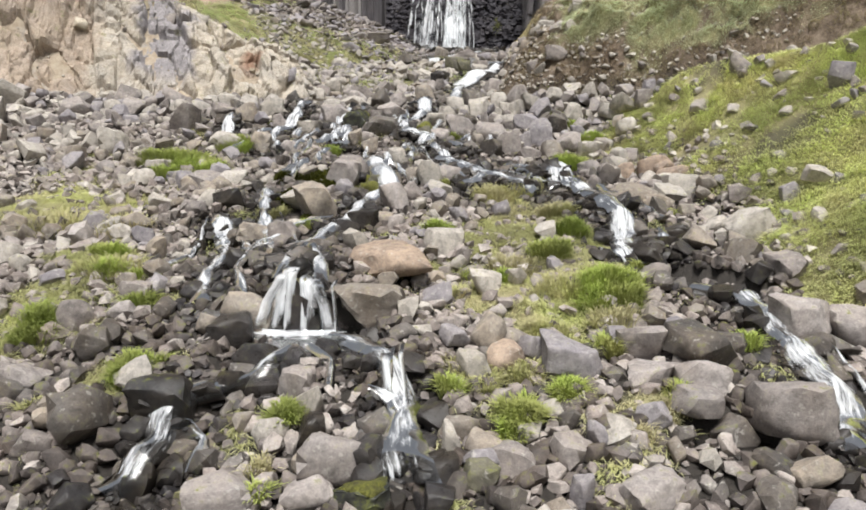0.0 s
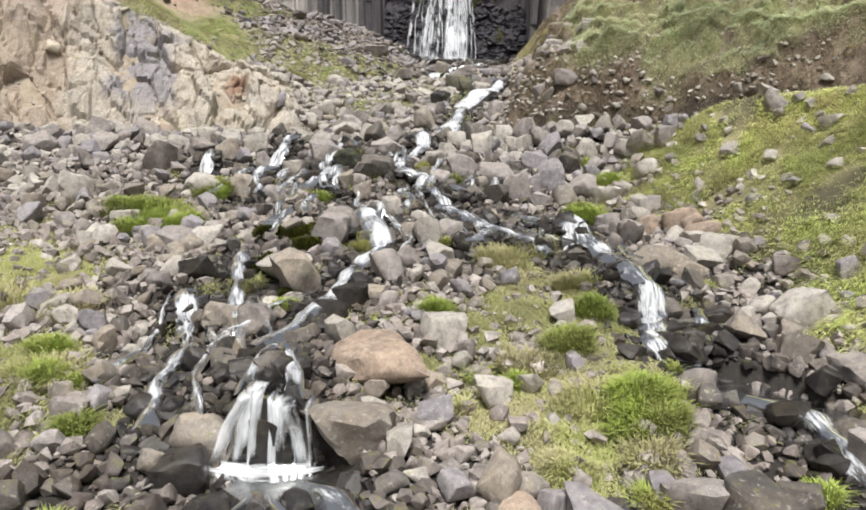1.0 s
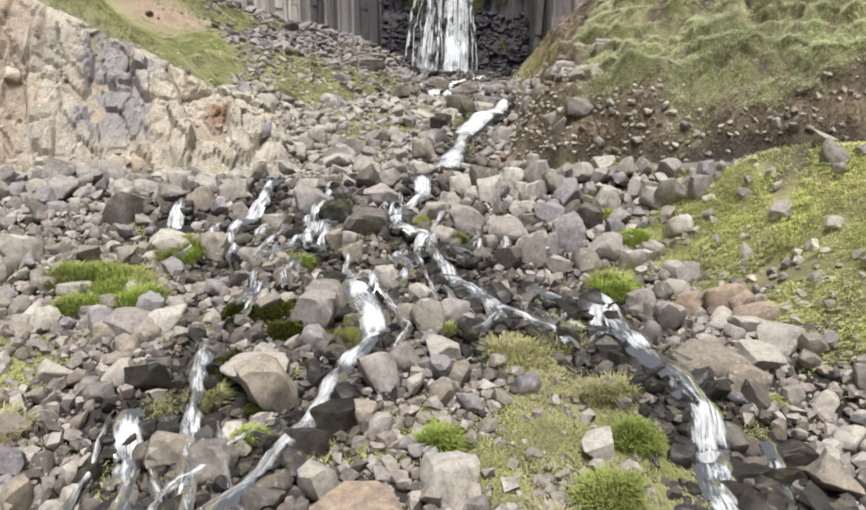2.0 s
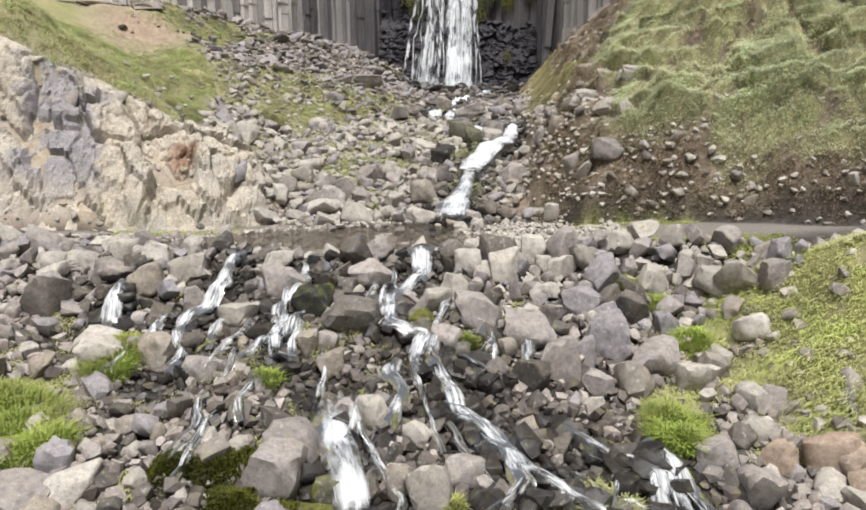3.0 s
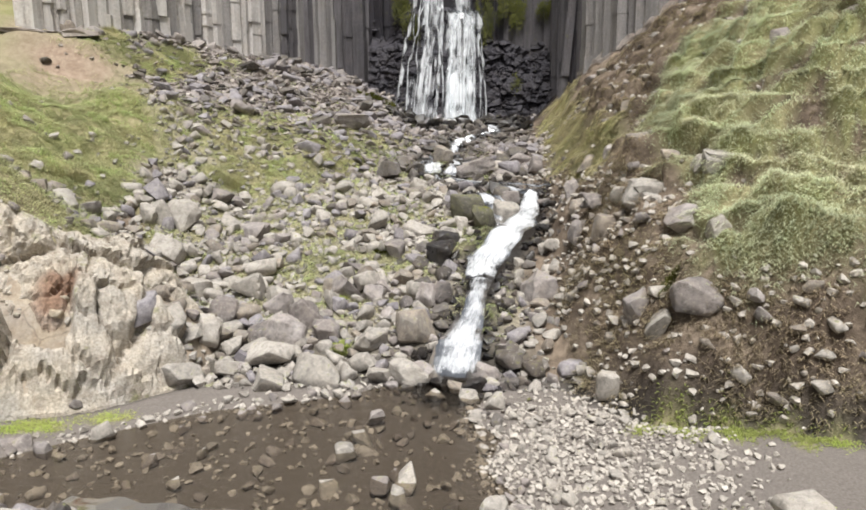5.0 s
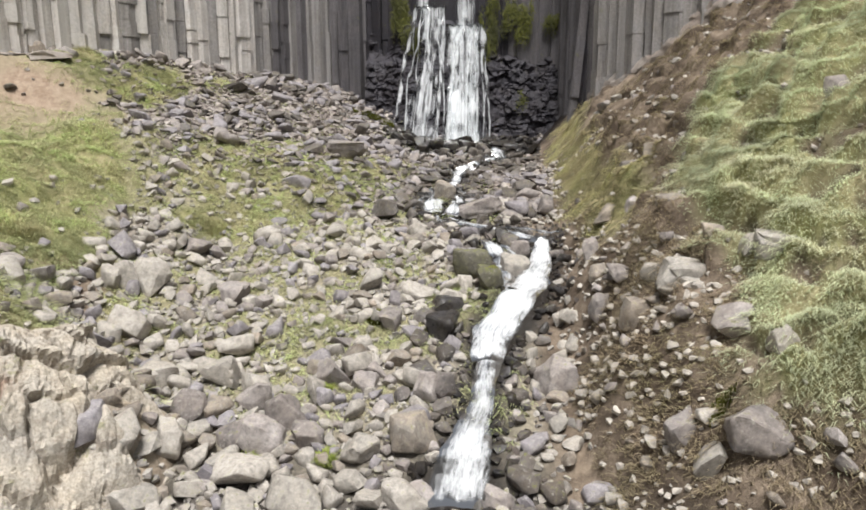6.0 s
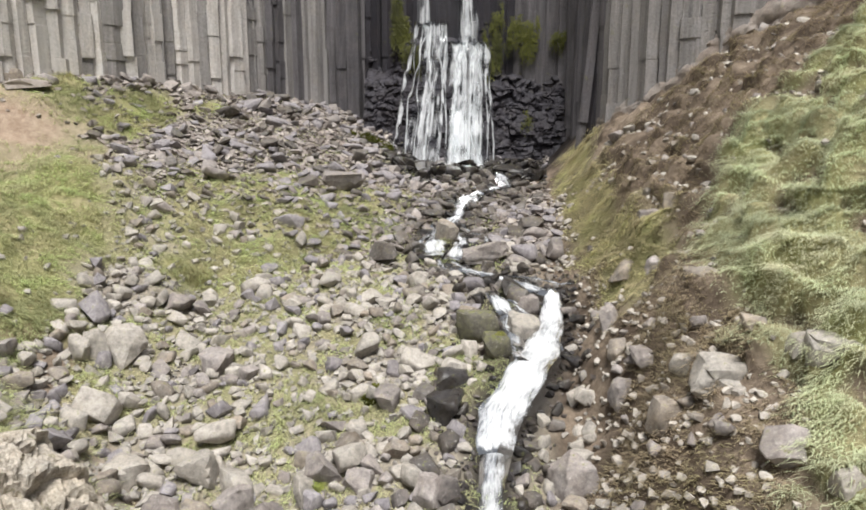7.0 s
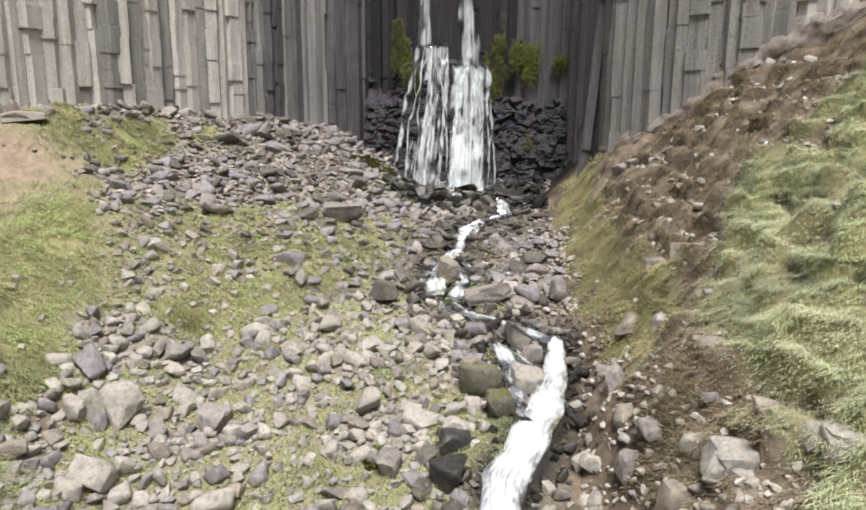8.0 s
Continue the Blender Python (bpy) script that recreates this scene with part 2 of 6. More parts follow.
VERGE = [(3.2, 22.2, 0.4, 0.22), (3.8, 21.95, 0.45, 0.22), (4.4, 21.65, 0.45, 0.22), (5.0, 21.4, 0.4, 0.2), (3.3, 19.72, 0.5, 0.16), (4.1, 19.6, 0.6, 0.18),
         (4.9, 19.5, 0.6, 0.2), (5.8, 19.4, 0.7, 0.25), (-5.3, 22.75, 0.5, 0.22), (-6.2, 22.35, 0.6, 0.22), (-7.2, 22.1, 0.6, 0.25)]


def patch(x, y, spots=PATCHES):
    g = np.full(np.shape(x), -1.0)
    for cx, cy, rx, ry in spots:
        g = np.maximum(g, 1 - np.hypot((x - cx) / (1.25 * rx), (y - cy) / (1.25 * ry)))
    return np.clip(g * 2.2 + (fbm(x, y, 0.7, 5) - 0.5) * 1.0 * (g > -0.6), 0, 1)


# where the hill and the ground below the cliff are green, olive or withered
HILL_GREEN = [(60, 10), (9, 20.6), (6.4, 21.9), (4.95, 22.8), (4.3, 23.6), (4.45, 24.8), (4.7, 26.2), (4.8, 28.2), (4.6, 29.9), (5.4, 31.2), (6.5, 32.5), (8.7, 34.2), (13, 36), (60, 40)]
HILL_OLIVE = [(3.4, 29.6), (3.45, 33), (3.6, 38), (3.9, 42), (4.6, 46.2), (5.5, 45.2), (4.9, 40), (4.4, 36), (5.1, 32), (3.9, 29.8)]
MEADOW = [(-40, 26.5), (-9.6, 27.3), (-8.4, 28.8), (-8.7, 31.5), (-9.8, 35), (-11.2, 37.2), (-12.6, 41.0), (-13.6, 41.0), (-40, 34)]
MOSSY = [(-8.9, 37.0), (-5.6, 40.3), (-3.2, 40.8), (-1.2, 44.4), (-0.7, 41.5), (-1.9, 37.8), (-3.0, 36.0), (-5.0, 33.8), (-6.6, 32.8), (-8.2, 34.6)]


def zone(x, y, poly, soft=0.45, ragged=1.6, seed=71):
    d, _ = dist_line(x, y, poly + poly[:1])
    d = np.where(inside(x, y, poly), d, -d)
    return smooth(-soft, soft, d + ragged * (fbm(x, y, 1.4, seed) - 0.5))


def cover(x, y):
    """Shares of grass, bare soil and gravel on the ground, and its wetness."""
    x, y = np.asarray(x, float), np.asarray(y, float)
    hd, bd, fd = hill_depth(x, y), bank_depth(x, y), face_depth(x, y)
    n = fbm(x, y, 2.2, 9)
    # hollows between cushions go from grass to dark soil colour, as their shade
    hill = smooth(0.1, 0.36, puff(x, y)) * np.maximum(zone(x, y, HILL_GREEN), 0.9 * zone(x, y, HILL_OLIVE, 0.35, 1.3, 73)) * (hd > 0)
    bank = smooth(-0.1, 0.9, bd + (n - 0.5) * 2.2 + (fbm(x, y, 0.6, 19) - 0.5) * 0.8)
    bank = bank * (0.25 + 0.75 * smooth(0.36, 0.52, fbm(x, y, 1.3, 20) + 0.12 * smooth(1.5, 0.4, bd)))
    top = smooth(0.9, 1.6, fd + (n - 0.5)) * smooth(23.4, 25.5, y - 0.25 * (x + 8)) * 0.8
    far = smooth(0.45, 0.6, n) * (smooth(11, 16, np.abs(x)) * (1 - smooth(17, 20, y)) + (y < 3))
    grass = np.clip(np.maximum.reduce([hill, bank, top, patch(x, y), far, zone(x, y, MEADOW), 0.85 * zone(x, y, MOSSY, 0.4, 2.4, 75)]), 0, 1)
    soil = np.maximum(smooth(-0.9, -0.2, hd - 0.8 * (y < 24.5)) * (1 - hill), (fd > 0) * (1 - top))
    red = np.clip(1.5 - 1.5 * np.hypot((x + 13.2) / 3.4, (y - 36.4) / 2.3) + 1.2 * (fbm(x, y, 1.5, 97) - 0.5), 0, 1)
    road = smooth(19.2, 19.9, y) * (1 - smooth(-0.35, 0.0, hd)) * (1 - smooth(-0.25, 0.05, fd)) * (1 - smooth(23.8, 24.6, y))
    moss = 0.62 * smooth(0.39, 0.54, fbm(x, y, 1.1, 44) + 0.09 * smooth(30, 35, y) * (1 - smooth(-1.5, 0.5, x))) * smooth(25, 28, y) * (hd < 0) * (x < 1.5) * (1 - 0.75 * smooth(38, 42, y - 0.4 * x))
    grass = np.maximum(grass, moss) * (1 - red) * (1 - road)
    grass = np.maximum(grass, patch(x, y, VERGE) * smooth(0.4, 0.52, fbm(x, y, 0.5, 51)))
    wet = np.clip(1 - np.clip(water_gap(x, y), 0, 9) / 0.45, 0, 1)
    wet = np.maximum(wet, np.where(y > 18, 0.22, 0.9) * (pool_depth(x, y) > 0))
    wet = np.maximum(wet, smooth(45.5, 47.5, y) * smooth(-4.5, -2.5, x) * (1 - smooth(5.5, 6.2, x)))
    face = smooth(0, 0.15, fd) * (y < 28) * (1 - top)
    loose = smooth(24, 26, y) * (hd < 0.1) * (fd < 0.4) * (x < 6)
    return grass, soil, road, wet, red, face, loose


# small drops in the brooks: (x, y of the brink, half width, rise)
STEPS = [(-1.3, 8.98, 0.75, 0.5), (0.1, 7.35, 0.45, 0.25), (-2.15, 6.55, 0.4, 0.35), (3.45, 11.9, 0.5, 0.3), (-0.9, 14.4, 0.5, 0.3), (2.75, 14.2, 0.4, 0.25), (4.6, 7.5, 0.4, 0.25),
         (-3.2, 11.4, 0.4, 0.25), (-0.15, 18.9, 0.4, 0.25), (-3.5, 18.4, 0.4, 0.3), (-5.15, 17.9, 0.35, 0.3), (1.3, 29.2, 0.7, 0.35), (0.7, 26.3, 0.6, 0.3), (-0.35, 36.6, 0.7, 0.35)]


def puff(x, y):
    """Soft cushions of grass with hollows between, from 0 to about 1."""
    wx, wy = x + 0.5 * fbm(x, y, 0.9, 27), y + 0.5 * fbm(x, y, 0.9, 28)
    return 0.7 * np.abs(2 * vnoise(wx / 1.3, wy, 0.74, 22) - 1) ** 0.7 + 0.3 * np.abs(2 * vnoise(wx, wy, 0.33, 23) - 1)


def droop(x, y):
    """How far the hill's cushions of turf sag over the slope below them."""
    e = 0.3
    gx_, gy_ = hill_depth(x + e, y) - hill_depth(x - e, y), hill_depth(x, y + e) - hill_depth(x, y - e)
    m = np.hypot(gx_, gy_) + 1e-6
    sag = 0.5 * smooth(1.2, 2.2, hill_depth(x, y)) * (puff(x, y) - 0.1) * (np.asarray(y) < 45)
    return -gx_ / m * sag, -gy_ / m * sag


def ground_z(x, y):
    """Height of the ground with its unevenness."""
    x, y = np.asarray(x, float), np.asarray(y, float)
    hd, bd, fd = hill_depth(x, y), bank_depth(x, y), face_depth(x, y)
    z = height(x, y)
    road = smooth(19.4, 20.0, y) * (1 - smooth(-0.3, 0.2, hd)) * (1 - smooth(-0.3, 0.2, fd)) * (1 - smooth(23.8, 24.8, y))
    z = z + (1 - 0.92 * road) * ((fbm(x, y, 1.6, 3) - 0.5) * 0.42 + (fbm(x, y, 0.35, 4, 2) - 0.5) * 0.09)
    # the hill's turf swells into soft cushions with hollows between
    z = z + np.maximum(smooth(1.1, 2.0, hd), 0.45 * zone(x, y, HILL_OLIVE)) * (0.52 * puff(x, y) - 0.17) * (hd > 0) * (0.35 + 0.65 * np.maximum(zone(x, y, HILL_GREEN), smooth(31, 28, y)))
    z = z + zone(x, y, MEADOW) * (y > 26) * (0.3 * puff(x * 0.8, y * 0.8) - 0.08)
    ledge = smooth(1.2, 2.2, hd) * (y < 45) * smooth(18, 21, y)
    z = z + ledge * 0.1 * np.sin(12.0 * z + 9.0 * fbm(x, y, 1.8, 41)) * smooth(0.3, 0.5, fbm(x, y, 0.9, 42))
    z = z + ledge * 0.2 * np.abs(2 * vnoise(x + 0.3 * fbm(x, y, 0.5, 43), y, 0.42, 44) - 1)
    # cut banks are rough
    cut = smooth(0, 0.25, hd) * (1 - smooth(1.2, 2.0, hd)) * (y < 33)
    z = z + cut * ((fbm(x, y, 0.9, 35) - 0.5) * 1.0 + (fbm(x, y, 0.3, 36, 2) - 0.5) * 0.34)
    z = z + smooth(1.0, 1.8, hd) * (fbm(x, y, 0.6, 37, 3) - 0.5) * 0.2
    z = z - 0.4 * smooth(0.1, 0.5, fd) * (1 - smooth(1.9, 2.3, fd)) * (y < 25.6) * (x > -17)
    for sx, sy, half, rise in STEPS:
        z = z + rise * np.exp(-((x - sx) / half) ** 2) * (smooth(sy - 0.25, sy + 0.1, y) - 0.35) * (1 - smooth(sy + 0.7, sy + 1.7, y)) * smooth(sy - 1.2, sy - 0.4, y)
    gap = water_gap(x, y)
    z = z - 0.1 * np.exp(-np.clip(gap + 0.1, 0, 9) ** 2 / 0.05)
    deep = pool_depth(x, y)
    for p, level in zip(POOLS, POOL_LEVEL):
        z = np.where(inside(x, y, p), level - deep, z)
    return z


# ---------------- materials ----------------
def mat(name):
    m = bpy.data.materials.new(name)
    m.use_nodes = True
    return m, m.node_tree.nodes, m.node_tree.links, m.node_tree.nodes["Principled BSDF"]


def node(nodes, kind, **values):
    n = nodes.new(kind)
    for key, value in values.items():
        n.inputs[key.replace("_", " ")].default_value = value
    return n


def mixed(nodes, links, fac, a, b, blend="MIX"):
    m = nodes.new("ShaderNodeMix")
    m.data_type, m.blend_type = "RGBA", blend
    for socket, value in ((m.inputs[0], fac), (m.inputs[6], a), (m.inputs[7], b)):
        if isinstance(value, bpy.types.NodeSocket):
            links.new(value, socket)
        elif isinstance(value, tuple):
            socket.default_value = (*value[:3], 1)
        else:
            socket.default_value = value
    return m.outputs[2]


def ramp(nodes, links, source, stops):
    r = nodes.new("ShaderNodeValToRGB")
    e = r.color_ramp.elements
    while len(e) < len(stops):
        e.new(0.5)
    for k, (at, c) in enumerate(stops):
        e[k].position = at
        e[k].color = (*c, 1) if isinstance(c, tuple) else (c, c, c, 1)
    links.new(source, r.inputs[0])
    return r.outputs[0]


def noisy(nodes, links, vector, scale, detail=5.0, rough=0.6):
    n = node(nodes, "ShaderNodeTexNoise", Scale=scale, Detail=detail, Roughness=rough)
    links.new(vector, n.inputs["Vector"])
    return n.outputs["Fac"]


def math_node(nodes, links, op, a, b=0.5):
    m = nodes.new("ShaderNodeMath")
    m.operation = op
    for socket, value in ((m.inputs[0], a), (m.inputs[1], b)):
        if isinstance(value, bpy.types.NodeSocket):
            links.new(value, socket)
        else:
            socket.default_value = value
    return m.outputs[0]


def bumped(nodes, links, bsdf, source, strength, distance):
    b = node(nodes, "ShaderNodeBump", Strength=strength, Distance=distance)
    links.new(source, b.inputs["Height"])
    links.new(b.outputs[0], bsdf.inputs["Normal"])


def rock_material(name, dark, light, stain, rough=0.85, moss=0.12, island=False, lichen=0.5):
    m, n, l, bsdf = mat(name)
    geo = n.new("ShaderNodeNewGeometry")
    pos = geo.outputs["Position"]
    one = geo.outputs["Random Per Island"] if island else n.new("ShaderNodeObjectInfo").outputs["Random"]
    big, fine, grain = noisy(n, l, pos, 2.3, 6), noisy(n, l, pos, 9.0, 8, 0.7), noisy(n, l, pos, 55.0, 4, 0.7)
    tone = mixed(n, l, one, dark, light)
    tone = mixed(n, l, ramp(n, l, big, [(0.36, 0.0), (0.66, 1.0)]), tone, stain)
    tone = mixed(n, l, 0.9, tone, ramp(n, l, fine, [(0.28, 0.24), (0.5, 0.5), (0.72, 0.74)]), "OVERLAY")
    tone = mixed(n, l, 0.35, tone, ramp(n, l, grain, [(0.3, 0.25), (0.7, 0.75)]), "OVERLAY")
    pits = ramp(n, l, noisy(n, l, pos, 24.0, 7, 0.75), [(0.3, 0.75), (0.42, 0.0)])
    tone = mixed(n, l, pits, tone, tuple(0.45 * c for c in dark))
    spots = math_node(n, l, "MULTIPLY", ramp(n, l, noisy(n, l, pos, 15.0, 3), [(0.6, 0.0), (0.68, 1.0)]), lichen)
    tone = mixed(n, l, spots, tone, (0.46, 0.44, 0.4))
    sep = n.new("ShaderNodeSeparateXYZ")
    l.new(geo.outputs["Normal"], sep.inputs[0])
    up = ramp(n, l, sep.outputs["Z"], [(0.1, 0.25), (0.75, 1.0)])
    patchy = ramp(n, l, noisy(n, l, pos, 9.0, 8, 0.75), [(0.62 - moss, 0.0), (0.72 - moss * 0.7, 1.0)])
    green = mixed(n, l, noisy(n, l, pos, 20.0, 3), (0.09, 0.085, 0.012), (0.17, 0.2, 0.03))
    on = math_node(n, l, "MULTIPLY", math_node(n, l, "MULTIPLY", patchy, up), 0.9)
    tone = mixed(n, l, on, tone, green)
    l.new(tone, bsdf.inputs["Base Color"])
    l.new(ramp(n, l, fine, [(0.3, max(rough - 0.12, 0.08)), (0.7, min(rough + 0.1, 1))]), bsdf.inputs["Roughness"])
    bsdf.inputs["Specular IOR Level"].default_value = 0.2
    both = mixed(n, l, 0.25, fine, grain)
    bumped(n, l, bsdf, both, 0.7, 0.02)
    return m


TONES = {
    "grey": ((0.11, 0.098, 0.094), (0.34, 0.308, 0.294), (0.24, 0.208, 0.19), 0.82, 0.05),
    "light": ((0.24, 0.223, 0.202), (0.42, 0.386, 0.35), (0.31, 0.28, 0.245), 0.88, 0.05),
    "lilac": ((0.1386, 0.1265, 0.1367), (0.2722, 0.253, 0.2663), (0.2228, 0.202, 0.201), 0.8, 0.04),
    "brown": ((0.17, 0.14, 0.113), (0.3, 0.252, 0.205), (0.2, 0.18, 0.16), 0.85, 0.05),
    "tan": ((0.28, 0.208, 0.155), (0.37, 0.285, 0.218), (0.2, 0.155, 0.125), 0.8, 0.03),
    "tan_face": ((0.2871, 0.2601, 0.2161), (0.4257, 0.3927, 0.3266), (0.3366, 0.2754, 0.201), 0.92, 0.02),
    "damp": ((0.0495, 0.04488, 0.04321), (0.1584, 0.1438, 0.1357), (0.104, 0.0867, 0.07236), 0.6, 0.06),
    "wet": ((0.01188, 0.01153, 0.01256), (0.05445, 0.051, 0.05226), (0.03366, 0.02754, 0.02211), 0.34, 0.04),
    "moss": ((0.099, 0.0918, 0.07537), (0.1782, 0.1632, 0.1357), (0.1089, 0.102, 0.07035), 0.9, 0.12),
    "wetmoss": ((0.0198, 0.01938, 0.0201), (0.0495, 0.04794, 0.04723), (0.0297, 0.0306, 0.0211), 0.4, 0.12),
}
ROCK = {k: rock_material("rock_" + k, *v, lichen=0.0 if "wet" in k else 0.4) for k, v in TONES.items()}
RUBBLE = rock_material("rubble_stone", (0.035, 0.031, 0.03), (0.42, 0.38, 0.35), (0.25, 0.21, 0.19), 0.88, 0.05, island=True)
RUBBLE_DAMP = rock_material("rubble_stone_damp", (0.036, 0.031, 0.03), (0.17, 0.149, 0.141), (0.1, 0.08, 0.068), 0.6, 0.08, island=True, lichen=0.0)
RUBBLE_WET = rock_material("rubble_stone_wet", (0.014, 0.0135, 0.015), (0.075, 0.068, 0.069), (0.036, 0.03, 0.025), 0.35, 0.05, island=True, lichen=0.0)
SCREE = rock_material("scree_stone", (0.16, 0.148, 0.14), (0.42, 0.39, 0.36), (0.28, 0.25, 0.22), 0.9, 0.1, island=True)
GRAVEL = rock_material("pale_gravel", (0.26, 0.235, 0.21), (0.5, 0.46, 0.41), (0.36, 0.325, 0.285), 0.9, 0.0, island=True)


def ground_material():
    m, n, l, bsdf = mat("ground")
    geo = n.new("ShaderNodeNewGeometry")
    pos = geo.outputs["Position"]

    def share(name):
        a = n.new("ShaderNodeAttribute")
        a.attribute_name = name
        return a.outputs["Fac"]
    big, mid, fine = noisy(n, l, pos, 0.9, 6), noisy(n, l, pos, 5.0, 8, 0.7), noisy(n, l, pos, 30.0, 6, 0.7)
    cells = node(n, "ShaderNodeTexVoronoi", Scale=14.0)
    l.new(pos, cells.inputs["Vector"])
    chip = cells.outputs["Color"]
    # stony ground is nearly black: the shade of gaps between stones is in its colour
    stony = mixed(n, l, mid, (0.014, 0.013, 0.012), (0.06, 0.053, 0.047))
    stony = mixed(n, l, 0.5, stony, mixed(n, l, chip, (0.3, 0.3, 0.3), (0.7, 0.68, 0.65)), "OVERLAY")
    grassy = mixed(n, l, ramp(n, l, big, [(0.35, 0.0), (0.65, 1.0)]), (0.22, 0.225, 0.098), (0.31, 0.275, 0.16))
    grassy = mixed(n, l, ramp(n, l, mid, [(0.35, 0.0), (0.75, 0.55)]), grassy, (0.17, 0.14, 0.075))
    soil = mixed(n, l, ramp(n, l, mid, [(0.3, 0.0), (0.7, 1.0)]), (0.085, 0.063, 0.046), (0.27, 0.214, 0.162))
    # dark blotches paint in the shade of cavities in the cut bank
    soil = mixed(n, l, ramp(n, l, big, [(0.43, 0.0), (0.58, 0.8)]), soil, (0.055, 0.039, 0.028))
    gravel = mixed(n, l, fine, (0.12, 0.105, 0.094), (0.24, 0.212, 0.19))
    red = mixed(n, l, ramp(n, l, mid, [(0.35, 0.0), (0.65, 1.0)]), (0.22, 0.155, 0.112), (0.35, 0.275, 0.21))
    pale = mixed(n, l, mid, (0.13, 0.115, 0.092), (0.36, 0.32, 0.26))
    pale = mixed(n, l, 0.6, pale, mixed(n, l, chip, (0.2, 0.2, 0.2), (0.8, 0.79, 0.77)), "OVERLAY")
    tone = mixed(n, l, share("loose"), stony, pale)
    tone = mixed(n, l, share("soil"), tone, soil)
    joints = node(n, "ShaderNodeTexVoronoi", Scale=1.3)
    joints.feature = "DISTANCE_TO_EDGE"
    wob = node(n, "ShaderNodeTexNoise", Scale=2.0, Detail=5.0)
    l.new(pos, wob.inputs["Vector"])
    warped = mixed(n, l, 0.35, pos, wob.outputs["Color"], "ADD")
    l.new(warped, joints.inputs["Vector"])
    stone = mixed(n, l, ramp(n, l, big, [(0.35, 0.0), (0.6, 1.0)]), (0.3, 0.275, 0.25), (0.4, 0.335, 0.255))
    stone = mixed(n, l, ramp(n, l, mid, [(0.45, 0.0), (0.8, 1.0)]), stone, (0.2, 0.14, 0.095))
    stone = mixed(n, l, ramp(n, l, joints.outputs["Distance"], [(0.0, 0.55), (0.03, 0.0)]), stone, (0.14, 0.11, 0.085))
    tone = mixed(n, l, share("face"), tone, stone)
    tone = mixed(n, l, share("road"), tone, gravel)
    tone = mixed(n, l, share("red"), tone, red)
    tone = mixed(n, l, share("grass"), tone, grassy)
    tone = mixed(n, l, share("wet"), tone, (0.026, 0.022, 0.019))
    tone = mixed(n, l, 0.45, tone, ramp(n, l, fine, [(0.3, 0.3), (0.7, 0.7)]), "OVERLAY")
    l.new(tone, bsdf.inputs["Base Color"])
    l.new(mixed(n, l, share("wet"), (0.95, 0.95, 0.95), (0.3, 0.3, 0.3)), bsdf.inputs["Roughness"])
    bsdf.inputs["Specular IOR Level"].default_value = 0.2
    bumped(n, l, bsdf, mixed(n, l, 0.5, mid, fine), 0.9, 0.06)
    return m


GROUND = ground_material()


def grass_material(name, young, old, dry, dry_share=0.35):
    m, n, l, bsdf = mat(name)
    geo = n.new("ShaderNodeNewGeometry")
    pos = geo.outputs["Position"]
    tone = mixed(n, l, geo.outputs["Random Per Island"], old, young)
    tone = mixed(n, l, ramp(n, l, noisy(n, l, pos, 1.1, 5), [(0.55 - dry_share * 0.4, 0.0), (0.8 - dry_share * 0.4, 1.0)]), tone, dry)
    tone = mixed(n, l, ramp(n, l, noisy(n, l, pos, 0.55, 5), [(0.44, 0.0), (0.62, 0.75)]), tone, tuple(0.62 * c for c in old))
    l.new(tone, bsdf.inputs["Base Color"])
    bsdf.inputs["Roughness"].default_value = 0.65
    bsdf.inputs["Specular IOR Level"].default_value = 0.25
    glow = n.new("ShaderNodeBsdfTranslucent")
    l.new(tone, glow.inputs[0])
    s = n.new("ShaderNodeMixShader")
    s.inputs[0].default_value = 0.35
    l.new(bsdf.outputs[0], s.inputs[1])
    l.new(glow.outputs[0], s.inputs[2])
    l.new(s.outputs[0], n["Material Output"].inputs["Surface"])
    return m


GRASS_HILL = grass_material("hill_grass", (0.68, 0.72, 0.48), (0.5, 0.55, 0.35), (0.64, 0.6, 0.44), 0.28)
GRASS_OLIVE = grass_material("olive_grass", (0.54, 0.52, 0.25), (0.39, 0.375, 0.18), (0.5, 0.41, 0.28), 0.42)
GRASS_MEADOW = grass_material("meadow_grass", (0.56, 0.63, 0.3), (0.42, 0.48, 0.22), (0.6, 0.53, 0.36), 0.38)
GRASS_LUSH = grass_material("lush_grass", (0.66, 0.73, 0.25), (0.43, 0.51, 0.15), (0.66, 0.6, 0.34), 0.35)
GRASS_PATCH = grass_material("patch_grass", (0.62, 0.65, 0.27), (0.44, 0.46, 0.19), (0.62, 0.56, 0.37), 0.42)
GRASS_BANK = grass_material("bank_grass", (0.76, 0.82, 0.33), (0.56, 0.62, 0.24), (0.74, 0.67, 0.42), 0.35)
GRASS_STRAW = grass_material("straw_grass", (0.52, 0.53, 0.23), (0.35, 0.36, 0.15), (0.55, 0.48, 0.31), 0.5)
GRASS_DRY = grass_material("dry_grass", (0.44, 0.36, 0.25), (0.29, 0.23, 0.155), (0.33, 0.3, 0.16), 0.35)
GRASS_TUFT = grass_material("tuft_grass", (0.44, 0.52, 0.13), (0.28, 0.35, 0.08), (0.48, 0.45, 0.19), 0.3)
